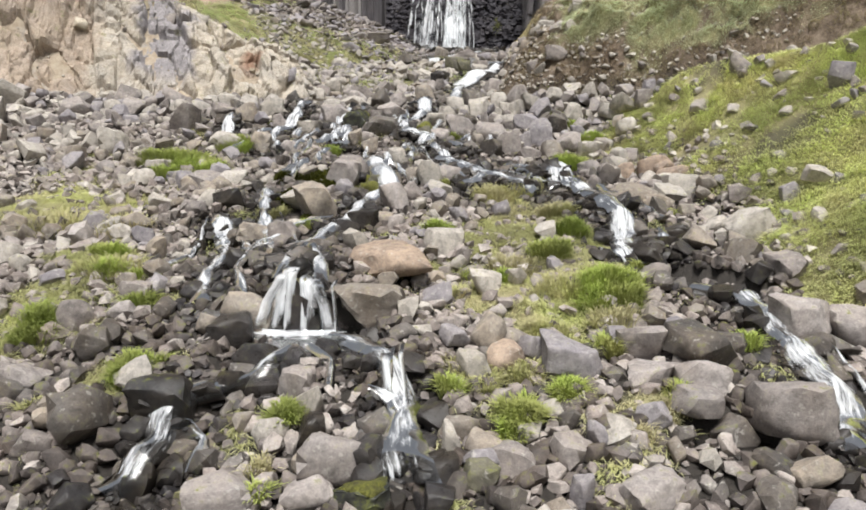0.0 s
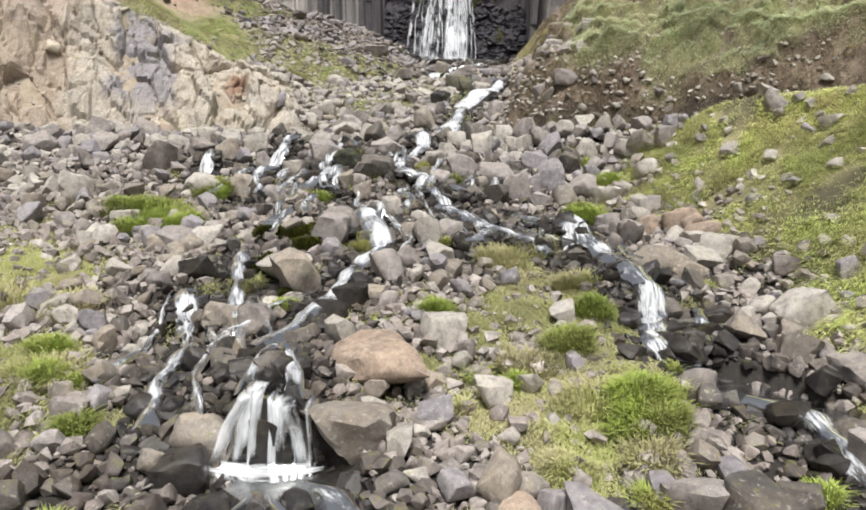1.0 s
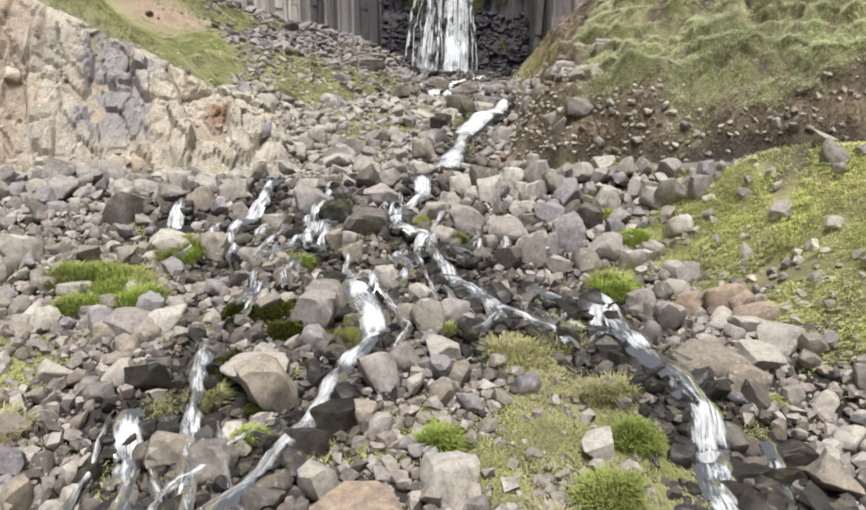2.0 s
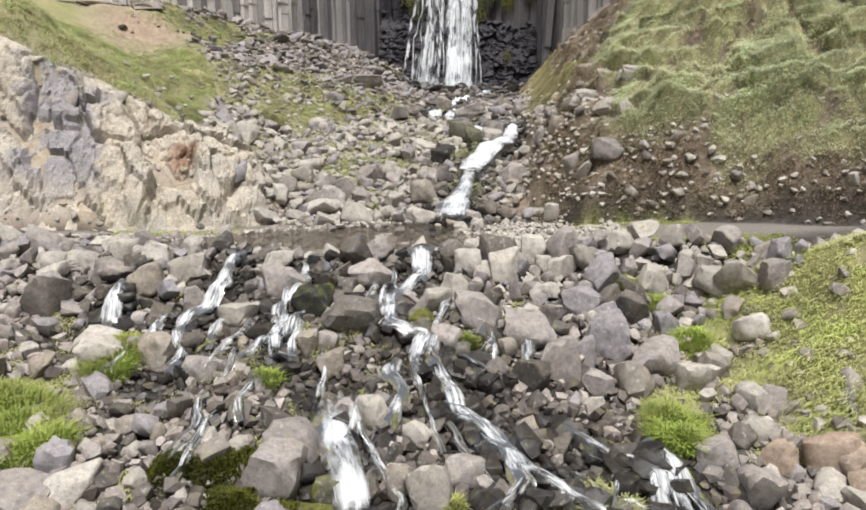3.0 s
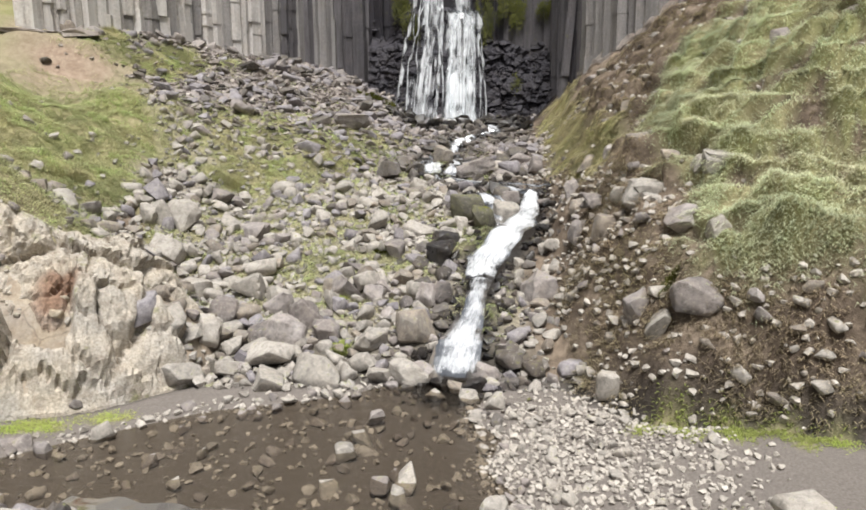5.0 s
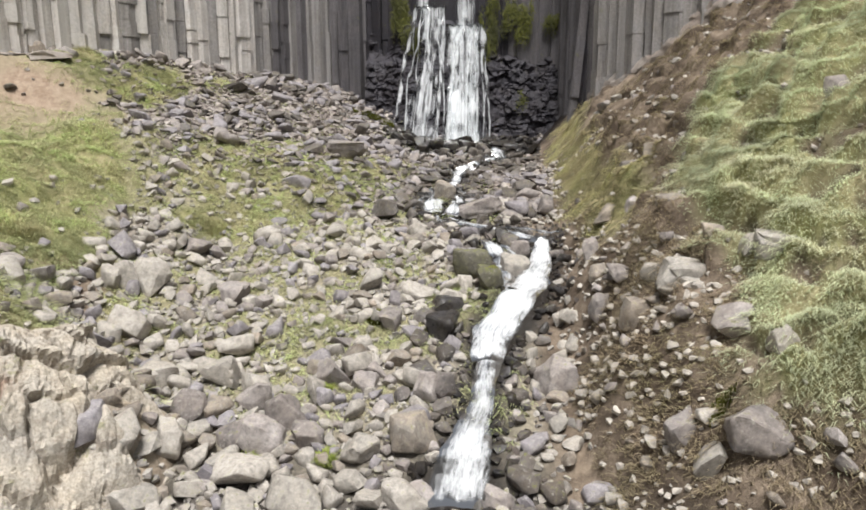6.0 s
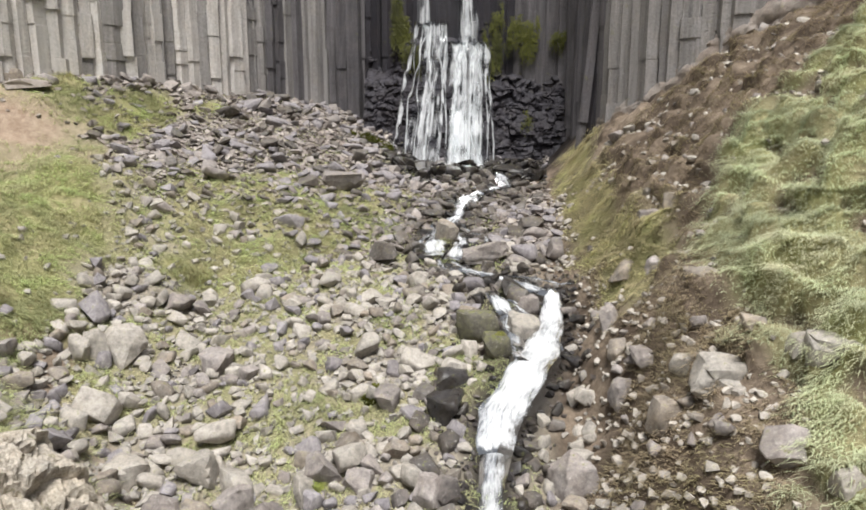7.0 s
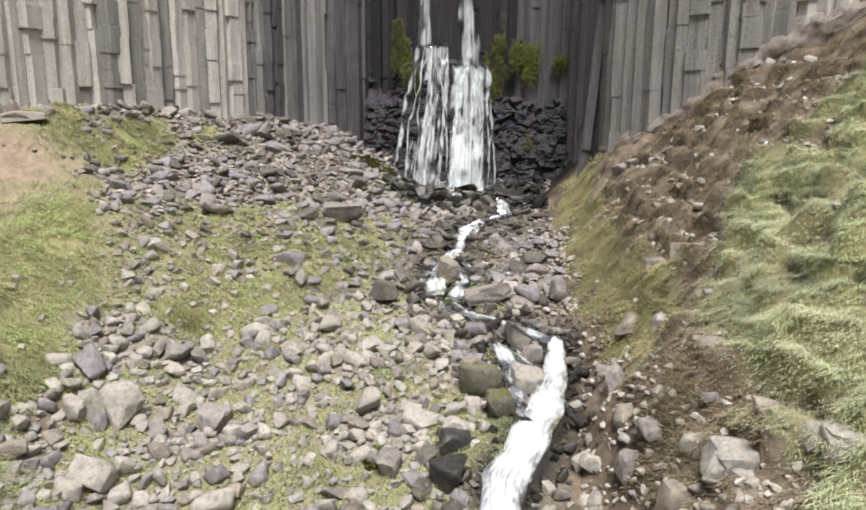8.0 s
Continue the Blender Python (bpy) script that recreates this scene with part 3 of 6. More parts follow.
def moss_material():
    m, n, l, bsdf = mat("stone_moss")
    pos = n.new("ShaderNodeNewGeometry").outputs["Position"]
    mid, fine = noisy(n, l, pos, 9.0, 6, 0.7), noisy(n, l, pos, 60.0, 5, 0.75)
    tone = mixed(n, l, ramp(n, l, mid, [(0.35, 0.0), (0.65, 1.0)]), (0.06, 0.055, 0.015), (0.17, 0.175, 0.03))
    tone = mixed(n, l, 0.9, tone, ramp(n, l, fine, [(0.3, 0.15), (0.7, 0.85)]), "OVERLAY")
    l.new(tone, bsdf.inputs["Base Color"])
    bsdf.inputs["Roughness"].default_value = 1.0
    bumped(n, l, bsdf, mixed(n, l, 0.6, mid, fine), 1.0, 0.05)
    return m


MOSS_CAP = moss_material()
MOSS = grass_material("yellow_moss", (0.15, 0.155, 0.018), (0.06, 0.065, 0.01), (0.09, 0.09, 0.022), 0.35)


def white_water(name, low, high, stretch=0.12, scale=16.0, churned=0.35, contrast=2.0):
    """Falling water: white threads over clear water, drawn out along the flow."""
    m, n, l, bsdf = mat(name)
    uv = n.new("ShaderNodeUVMap")
    uv.uv_map = "flow"
    mapping = n.new("ShaderNodeMapping")
    mapping.inputs["Scale"].default_value = (1.0, stretch, 1.0)
    l.new(uv.outputs[0], mapping.inputs["Vector"])
    threads = noisy(n, l, mapping.outputs[0], scale, 6, 0.65)
    churn = noisy(n, l, uv.outputs[0], 3.2, 4)
    rush = n.new("ShaderNodeAttribute")
    rush.attribute_name = "rush"
    keen = math_node(n, l, "ADD", math_node(n, l, "MULTIPLY", threads, contrast), 0.5 - 0.5 * contrast)
    level = math_node(n, l, "ADD", mixed(n, l, churned, keen, churn), rush.outputs["Fac"])
    amount = ramp(n, l, level, [(low, 0.0), (high, 1.0)])
    clear, tint = n.new("ShaderNodeBsdfTransparent"), node(n, "ShaderNodeBsdfGlossy", Roughness=0.12)
    clear.inputs[0].default_value = (0.86, 0.88, 0.88, 1)
    gloss = node(n, "ShaderNodeFresnel", IOR=1.33)
    thin = n.new("ShaderNodeMixShader")
    l.new(gloss.outputs[0], thin.inputs[0])
    l.new(clear.outputs[0], thin.inputs[1])
    l.new(tint.outputs[0], thin.inputs[2])
    bsdf.inputs["Base Color"].default_value = (0.74, 0.755, 0.78, 1)
    bsdf.inputs["Roughness"].default_value = 0.45
    bsdf.inputs["Subsurface Weight"].default_value = 0.0
    whole = n.new("ShaderNodeMixShader")
    l.new(amount, whole.inputs[0])
    l.new(thin.outputs[0], whole.inputs[1])
    l.new(bsdf.outputs[0], whole.inputs[2])
    l.new(whole.outputs[0], n["Material Output"].inputs["Surface"])
    bumped(n, l, bsdf, threads, 0.6, 0.05)
    return m


FOAM = white_water("white_water", 0.33, 0.95, 0.14, 20.0, 0.35, 1.6)
THIN = white_water("thin_white_water", 0.36, 0.98, 0.12, 34.0, 0.4, 2.8)
FALL = white_water("falling_water", 0.22, 1.5, 0.05, 6.0, 0.3, 1.6)
VEIL = white_water("thin_falling_water", 0.35, 2.6, 0.012, 12.0, 0.1, 1.8)
SPILL = white_water("spilling_water", 0.16, 1.0, 0.12, 14.0, 0.3, 1.8)
THREAD = white_water("water_thread", 0.25, 1.5, 0.2, 9.0, 0.55, 2.2)


def still_water():
    m, n, l, bsdf = mat("pool_water")
    pos = n.new("ShaderNodeNewGeometry").outputs["Position"]
    clear, shine = n.new("ShaderNodeBsdfTransparent"), node(n, "ShaderNodeBsdfGlossy", Roughness=0.06)
    clear.inputs[0].default_value = (0.52, 0.47, 0.4, 1)
    fres = node(n, "ShaderNodeFresnel", IOR=1.33)
    b = node(n, "ShaderNodeBump", Strength=0.6, Distance=0.05)
    ripple = n.new("ShaderNodeMapping")
    ripple.inputs["Scale"].default_value = (0.6, 1.6, 1.0)
    l.new(pos, ripple.inputs["Vector"])
    l.new(noisy(n, l, ripple.outputs[0], 5.0, 6, 0.7), b.inputs["Height"])
    l.new(b.outputs[0], shine.inputs["Normal"])
    l.new(b.outputs[0], fres.inputs["Normal"])
    s = n.new("ShaderNodeMixShader")
    l.new(fres.outputs[0], s.inputs[0])
    l.new(clear.outputs[0], s.inputs[1])
    l.new(shine.outputs[0], s.inputs[2])
    l.new(s.outputs[0], n["Material Output"].inputs["Surface"])
    return m


POOL = still_water()


def cliff_material(name, dark, light, warm, rough=0.9, streak=0.5, moss=0.05):
    m, n, l, bsdf = mat(name)
    geo = n.new("ShaderNodeNewGeometry")
    pos = geo.outputs["Position"]
    mapping = n.new("ShaderNodeMapping")
    mapping.inputs["Scale"].default_value = (1.0, 1.0, 0.07)
    l.new(pos, mapping.inputs["Vector"])
    runs = noisy(n, l, mapping.outputs[0], 3.4, 7, 0.7)
    mid, fine = noisy(n, l, pos, 1.6, 7, 0.7), noisy(n, l, pos, 12.0, 6, 0.7)
    tone = mixed(n, l, n.new("ShaderNodeObjectInfo").outputs["Random"], dark, light)
    tone = mixed(n, l, ramp(n, l, mid, [(0.4, 0.0), (0.7, 1.0)]), tone, warm)
    tone = mixed(n, l, streak, tone, ramp(n, l, runs, [(0.3, 0.18), (0.5, 0.5), (0.7, 0.82)]), "OVERLAY")
    tone = mixed(n, l, 0.6, tone, ramp(n, l, fine, [(0.3, 0.3), (0.7, 0.7)]), "OVERLAY")
    film = n.new("ShaderNodeMapping")
    film.inputs["Scale"].default_value = (1.0, 1.0, 0.025)
    l.new(pos, film.inputs["Vector"])
    tone = mixed(n, l, ramp(n, l, noisy(n, l, film.outputs[0], 2.1, 5, 0.6), [(0.52, 0.0), (0.66, 0.6)]), tone, light)
    spots = ramp(n, l, noisy(n, l, pos, 4.0, 6), [(0.68 - moss, 0.0), (0.76 - moss, 0.8)])
    tone = mixed(n, l, math_node(n, l, "MULTIPLY", spots, min(1.0, moss * 8)), tone, (0.15, 0.15, 0.04))
    l.new(tone, bsdf.inputs["Base Color"])
    bsdf.inputs["Roughness"].default_value = rough
    bsdf.inputs["Specular IOR Level"].default_value = 0.3
    bumped(n, l, bsdf, mixed(n, l, 0.5, runs, fine), 0.8, 0.08)
    return m


BASALT = cliff_material("basalt_column", (0.2, 0.188, 0.186), (0.27, 0.256, 0.251), (0.235, 0.214, 0.2), 0.9, 0.65)
# dark basalt; on the alcove's walls its dark tone also stands for shade
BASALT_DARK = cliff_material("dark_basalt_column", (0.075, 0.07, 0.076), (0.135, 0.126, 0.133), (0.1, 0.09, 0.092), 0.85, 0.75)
TALUS = cliff_material("brown_talus_rock", (0.19, 0.165, 0.147), (0.29, 0.26, 0.235), (0.23, 0.185, 0.155), 0.95, 0.25, 0.06)
BASALT_PALE = cliff_material("pale_cliff_rock", (0.44, 0.415, 0.398), (0.54, 0.511, 0.49), (0.47, 0.424, 0.39), 0.92, 0.5)
# wet rock with the alcove's shade put into its colour as well
BASALT_WET_SHADED = cliff_material("shaded_wet_basalt", (0.014, 0.0135, 0.018), (0.04, 0.037, 0.045), (0.027, 0.022, 0.024), 0.65, 0.7, 0.04)


def face_material():
    """Crumbling tan rock, grey and rusty in places."""
    m, n, l, bsdf = mat("tan_rock_face")
    pos = n.new("ShaderNodeNewGeometry").outputs["Position"]

    def share(name):
        a = n.new("ShaderNodeAttribute")
        a.attribute_name = name
        return a.outputs["Fac"]
    big, mid, fine = noisy(n, l, pos, 1.1, 6, 0.65), noisy(n, l, pos, 4.5, 8, 0.7), noisy(n, l, pos, 24.0, 6, 0.7)
    tone = mixed(n, l, ramp(n, l, big, [(0.35, 0.0), (0.65, 1.0)]), (0.4, 0.366, 0.323), (0.47, 0.408, 0.325))
    tone = mixed(n, l, ramp(n, l, mid, [(0.5, 0.0), (0.78, 0.85)]), tone, (0.2, 0.15, 0.11))
    tone = mixed(n, l, share("lilac"), tone, mixed(n, l, mid, (0.2, 0.185, 0.19), (0.34, 0.315, 0.32)))
    tone = mixed(n, l, share("rust"), tone, mixed(n, l, mid, (0.2, 0.115, 0.075), (0.3, 0.2, 0.14)))
    tone = mixed(n, l, ramp(n, l, noisy(n, l, pos, 2.7, 6, 0.7), [(0.6, 0.0), (0.68, 0.7)]), tone, (0.2, 0.2, 0.085))
    tone = mixed(n, l, 0.9, tone, ramp(n, l, fine, [(0.3, 0.25), (0.7, 0.75)]), "OVERLAY")
    l.new(tone, bsdf.inputs["Base Color"])
    bsdf.inputs["Roughness"].default_value = 0.95
    bumped(n, l, bsdf, mixed(n, l, 0.5, mid, fine), 0.9, 0.08)
    return m


FACE_ROCK = face_material()
# ---------------- building helpers ----------------
rng = np.random.default_rng(7)


def mesh_from(name, verts, faces, material, smooth_faces=False):
    me = bpy.data.meshes.new(name)
    me.from_pydata(verts if isinstance(verts, list) else np.asarray(verts).tolist(), [], faces if isinstance(faces, list) else np.asarray(faces).tolist())
    me.materials.append(material)
    if smooth_faces:
        me.polygons.foreach_set("use_smooth", np.ones(len(me.polygons), bool))
    me.update()
    if smooth_faces == "edges":
        me.set_sharp_from_angle(angle=radians(36))
    return me


def empty(name, x, y, z):
    ob = new(name)
    ob.location = (x, y, z)
    return ob


def child(name, me, parent, label="", m=None):
    ob = new(name, me)
    ob.parent = parent
    ob.matrix_parent_inverse = Matrix.Translation(parent.location).inverted()
    if m is not None:
        ob.matrix_basis = m
    if label:
        ob["label"] = label
    return ob


def ball(steps):
    bm = bmesh.new()
    bmesh.ops.create_icosphere(bm, subdivisions=steps, radius=1.0)
    v = np.array([p.co[:] for p in bm.verts])
    f = np.array([[p.index for p in q.verts] for q in bm.faces])
    bm.free()
    return v / np.linalg.norm(v, axis=1)[:, None], f


BALLS = {1: ball(1), 2: ball(2), 3: ball(3), 4: ball(4)}


def stone_shape(seed, steps, sharp=45, planes=6, rough=0.03):
    """A broken stone: a ball cut down by random flat faces, edges a little worn, in a box of side 2."""
    r = np.random.default_rng(seed)
    v, f = BALLS[steps]
    n = r.normal(size=(planes, 3))
    n /= np.linalg.norm(n, axis=1)[:, None]
    n = np.vstack([n, [[0, 0, 1], [0, 0, -1], [1, 0, 0], [-1, 0, 0], [0, 1, 0], [0, -1, 0]] + r.normal(size=(6, 3)) * 0.22])
    n /= np.linalg.norm(n, axis=1)[:, None]
    d = np.concatenate([r.uniform(0.78, 1.15, planes), r.uniform(0.6, 0.95, 6)])
    reach = np.clip(v @ n.T, 0, None) / d
    s = (reach ** sharp).sum(axis=1) ** (-1 / sharp)
    if steps > 1 and rough:
        off = r.uniform(0, 50, 3)
        s = s * np.array([1 + rough * (noise.fractal(Vector(p * 1.8 + off), 0.8, 2.1, 4)) for p in v])
    out = v * s[:, None]
    out -= (out.max(0) + out.min(0)) / 2
    return out / np.abs(out).max(0), f


def cut_stone(seed, cuts=6, bevel=0.07, fine=0, rough=0.03, soft=1):
    """A block split by flat breaks, its edges worn; in a box of side 2."""
    r = np.random.default_rng(seed)
    bm = bmesh.new()
    bmesh.ops.create_cube(bm, size=2.0)
    for v in bm.verts:
        v.co += Vector(r.normal(0, 0.25, 3))
    for k in range(cuts):
        n = Vector(r.normal(size=3)).normalized()
        got = bmesh.ops.bisect_plane(bm, geom=bm.verts[:] + bm.edges[:] + bm.faces[:], plane_co=n * r.uniform(0.62, 1.05), plane_no=n, clear_outer=True)
        rim = [g for g in got["geom_cut"] if isinstance(g, bmesh.types.BMEdge)]
        if len(rim) > 2:
            bmesh.ops.contextual_create(bm, geom=rim)
    bmesh.ops.dissolve_degenerate(bm, dist=0.08, edges=bm.edges[:])
    if bevel:
        bmesh.ops.bevel(bm, geom=bm.edges[:], offset=bevel, segments=soft, affect="EDGES", clamp_overlap=True)
    bmesh.ops.triangulate(bm, faces=bm.faces[:])
    for k in range(fine):
        bmesh.ops.subdivide_edges(bm, edges=[e for e in bm.edges if e.calc_length() > (0.2 if fine > 1 else 0.5)], cuts=1)
        bmesh.ops.triangulate(bm, faces=bm.faces[:])
    if fine:
        off = Vector(r.uniform(0, 50, 3))
        bm.normal_update()
        for v in bm.verts:
            v.co += v.normal * rough * (noise.fractal(v.co * 1.6 + off, 0.8, 2.1, 4) + 0.5 * noise.noise(v.co * 6 + off))
    bmesh.ops.recalc_face_normals(bm, faces=bm.faces[:])
    v, f = np.array([p.co[:] for p in bm.verts]), []
    bm.verts.index_update()
    f = np.array([[p.index for p in q.verts] for q in bm.faces])
    bm.free()
    v -= (v.max(0) + v.min(0)) / 2
    return v / np.abs(v).max(0), f


# ---------------- the ground: one sheet ----------------
def spread(a, b, step, far, grow=1.2):
    fine = list(np.arange(a, b + 1e-6, step))
    lo, hi, s = [a], [b], step
    while lo[-1] > -far:
        s *= grow
        lo.append(lo[-1] - s)
    s = step
    while hi[-1] < far:
        s *= grow
        hi.append(hi[-1] + s)
    return np.array(lo[:0:-1] + fine + hi[1:])


gx, gy = spread(-15, 10, 0.11, 900), spread(3.5, 42, 0.11, 900)
GX, GY = np.meshgrid(gx, gy)
GZ = ground_z(GX.ravel(), GY.ravel())
sag_x, sag_y = droop(GX.ravel(), GY.ravel())
idx = np.arange(len(gx) * len(gy)).reshape(len(gy), len(gx))
quads = np.stack([idx[:-1, :-1], idx[:-1, 1:], idx[1:, 1:], idx[1:, :-1]], -1).reshape(-1, 4)
me = bpy.data.meshes.new("ground")
me.vertices.add(GZ.size)
me.vertices.foreach_set("co", np.stack([GX.ravel() + sag_x, GY.ravel() + sag_y, GZ], -1).ravel())
me.loops.add(quads.size)
me.loops.foreach_set("vertex_index", quads.ravel())
me.polygons.add(len(quads))
me.polygons.foreach_set("loop_start", np.arange(0, quads.size, 4))
me.polygons.foreach_set("use_smooth", np.ones(len(quads), bool))
me.update(calc_edges=True)
for key, share in zip(("grass", "soil", "road", "wet", "red", "face", "loose"), cover(GX.ravel(), GY.ravel())):
    me.attributes.new(key, "FLOAT", "POINT").data.foreach_set("value", np.asarray(share, np.float32))
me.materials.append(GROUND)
ground = tagged(new("ground", me), "stony valley floor with grass, bare soil and a gravel track", "ground", kind="structure")

# ---------------- the cliff of basalt columns ----------------
cliff = tagged(empty("cliff", 0, 51, 5), "tall cliff of grey basalt columns round the waterfall", "cliff", kind="structure")


def column_mesh(seed, width, z0, z1, material, broken=False):
    """A basalt column: a stack of slightly shifted many-sided drums."""
    r = np.random.default_rng(seed)
    sides = int(r.integers(5, 8))
    ang = np.sort((np.arange(sides) + r.uniform(-0.25, 0.25, sides)) * 2 * np.pi / sides + r.uniform(0, 6))
    rad = width * 0.56 * r.uniform(0.85, 1.12, sides)
    verts, faces, z = [], [], z0
    while z < z1:
        top = min(z + (r.uniform(0.3, 1.7) if broken else r.uniform(0.8, 4.5)), z1)
        far = 1.1 if broken else 0.7
        dx, dy, k = r.normal(0, 0.022) * far, r.normal(0, 0.03) * far, r.uniform(0.96, 1.03) + (r.uniform(-0.05, 0.03) if broken else 0)
        b = len(verts)
        for zz, kk in ((z, 0.985), (z + 0.03, 1.0), (top - 0.03, 1.0), (top, 0.985)):
            verts += [(math.cos(a) * q * k * kk + dx, math.sin(a) * q * k * kk + dy, zz) for a, q in zip(ang, rad)]
        for lev in range(3):
            for s in range(sides):
                t = (s + 1) % sides
                faces.append((b + lev * sides + s, b + lev * sides + t, b + (lev + 1) * sides + t, b + (lev + 1) * sides + s))
        faces.append(tuple(b + 3 * sides + s for s in range(sides)))
        z = top
    return mesh_from("column", verts, faces, material)


def along(line, step):
    pts, carry = [], 0.0
    for (ax, ay), (bx, by) in zip(line, line[1:]):
        L = math.hypot(bx - ax, by - ay)
        s = carry
        while s < L:
            pts.append((ax + (bx - ax) * s / L, ay + (by - ay) * s / L, math.atan2(by - ay, bx - ax)))
            s += step
        carry = s - L
    return pts


for k, (x, y, a) in enumerate(along(CLIFF[2:-2], 0.52)):
    base = float(height(x, y))
    for row in range(2):
        w = rng.uniform(0.66, 0.95)
        push = (rng.normal(0, 0.035) + (0.12 if rng.random() < 0.12 else 0.0) if row == 0 else -0.4) + 0.2
        px_, py_ = x + math.sin(a) * push + rng.normal(0, 0.05) + row * 0.3, y - math.cos(a) * push
        # columns inside the alcove get darker stone to carry its shade
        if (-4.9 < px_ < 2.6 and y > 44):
            stone = BASALT_WET_SHADED
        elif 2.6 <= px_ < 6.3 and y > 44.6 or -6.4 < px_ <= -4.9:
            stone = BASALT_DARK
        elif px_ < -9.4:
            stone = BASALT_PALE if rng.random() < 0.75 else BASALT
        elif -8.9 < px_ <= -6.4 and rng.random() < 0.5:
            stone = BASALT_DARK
        else:
            stone = BASALT if px_ < -6.4 or px_ < 8.2 or rng.random() < 0.5 else BASALT_PALE
        cracked = px_ < -10.5 or (px_ > 7.5 and rng.random() < 0.6) or (px_ < -7.5 and rng.random() < 0.4)
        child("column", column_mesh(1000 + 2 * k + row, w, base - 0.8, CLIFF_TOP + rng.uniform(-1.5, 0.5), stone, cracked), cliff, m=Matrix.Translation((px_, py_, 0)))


def cliff_foot(line, crests, material):
    """Broken, bedded rock at the foot of the columns."""
    line = np.array(line)
    seg = np.hypot(*np.diff(line, axis=0).T)
    s = np.concatenate([[0], np.cumsum(seg)])
    S, H = np.meshgrid(np.arange(0, s[-1], 0.085), np.arange(-0.8, 4.2, 0.08))
    X, Y = np.interp(S, s, line[:, 0]), np.interp(S, s, line[:, 1])
    tx, ty = np.interp(S, s, np.gradient(line[:, 0], s)), np.interp(S, s, np.gradient(line[:, 1], s))
    n = np.hypot(tx, ty)
    tx, ty = tx / n, ty / n
    crest = np.interp(S, np.linspace(0, s[-1], len(crests)), crests) + 1.6 * (fbm(S, S * 0, 2.5, 33) - 0.5)
    out = 0.72 - 0.25 * smooth(0.0, 2.2, H) - 0.6 * smooth(-0.6, 0.3, (H - crest) / 1.5)
    Z = np.interp(S, s, height(line[:, 0], line[:, 1])) + H
    for size, depth, seed in ((1.1, 0.12, 3), (0.5, 0.09, 9), (0.26, 0.05, 15)):
        lot, tilt, gap = cells(S + 0.3 * fbm(S, Z, 0.7, seed), 1.2 * Z + 0.3 * fbm(S, Z, 0.6, seed + 1), size, seed)
        out = out + depth * (lot - 0.5 + 1.1 * tilt) - 0.3 * depth * (1 - smooth(0, 0.14, gap))
    out = out + 0.12 * (fbm(S, Z, 1.0, 34) - 0.5)
    X, Y = X + ty * out, Y - tx * out
    idx = np.arange(X.size).reshape(X.shape)
    q = np.stack([idx[:-1, :-1], idx[:-1, 1:], idx[1:, 1:], idx[1:, :-1]], -1).reshape(-1, 4)
    return mesh_from("cliff_foot", np.stack([X.ravel(), Y.ravel(), Z.ravel()], -1), q, material, "edges")


child("cliff_foot", cliff_foot(CLIFF[13:20], [0.4, 0.9, 1.1, 1.0, 1.6, 3.0, 3.4, 3.4], TALUS), cliff, "grey broken rock at the cliff's foot above the slope")

# the leaning column that closes the alcove; its shaded side is a second, blackened column
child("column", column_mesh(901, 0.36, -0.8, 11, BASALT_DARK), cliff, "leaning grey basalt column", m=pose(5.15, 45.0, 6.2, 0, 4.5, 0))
child("column", column_mesh(902, 0.75, -0.5, 11, BASALT_WET_SHADED), cliff, "leaning basalt column coloured black as the shaded side", m=pose(5.62, 45.2, 6.2, 0, 4.5, 0))

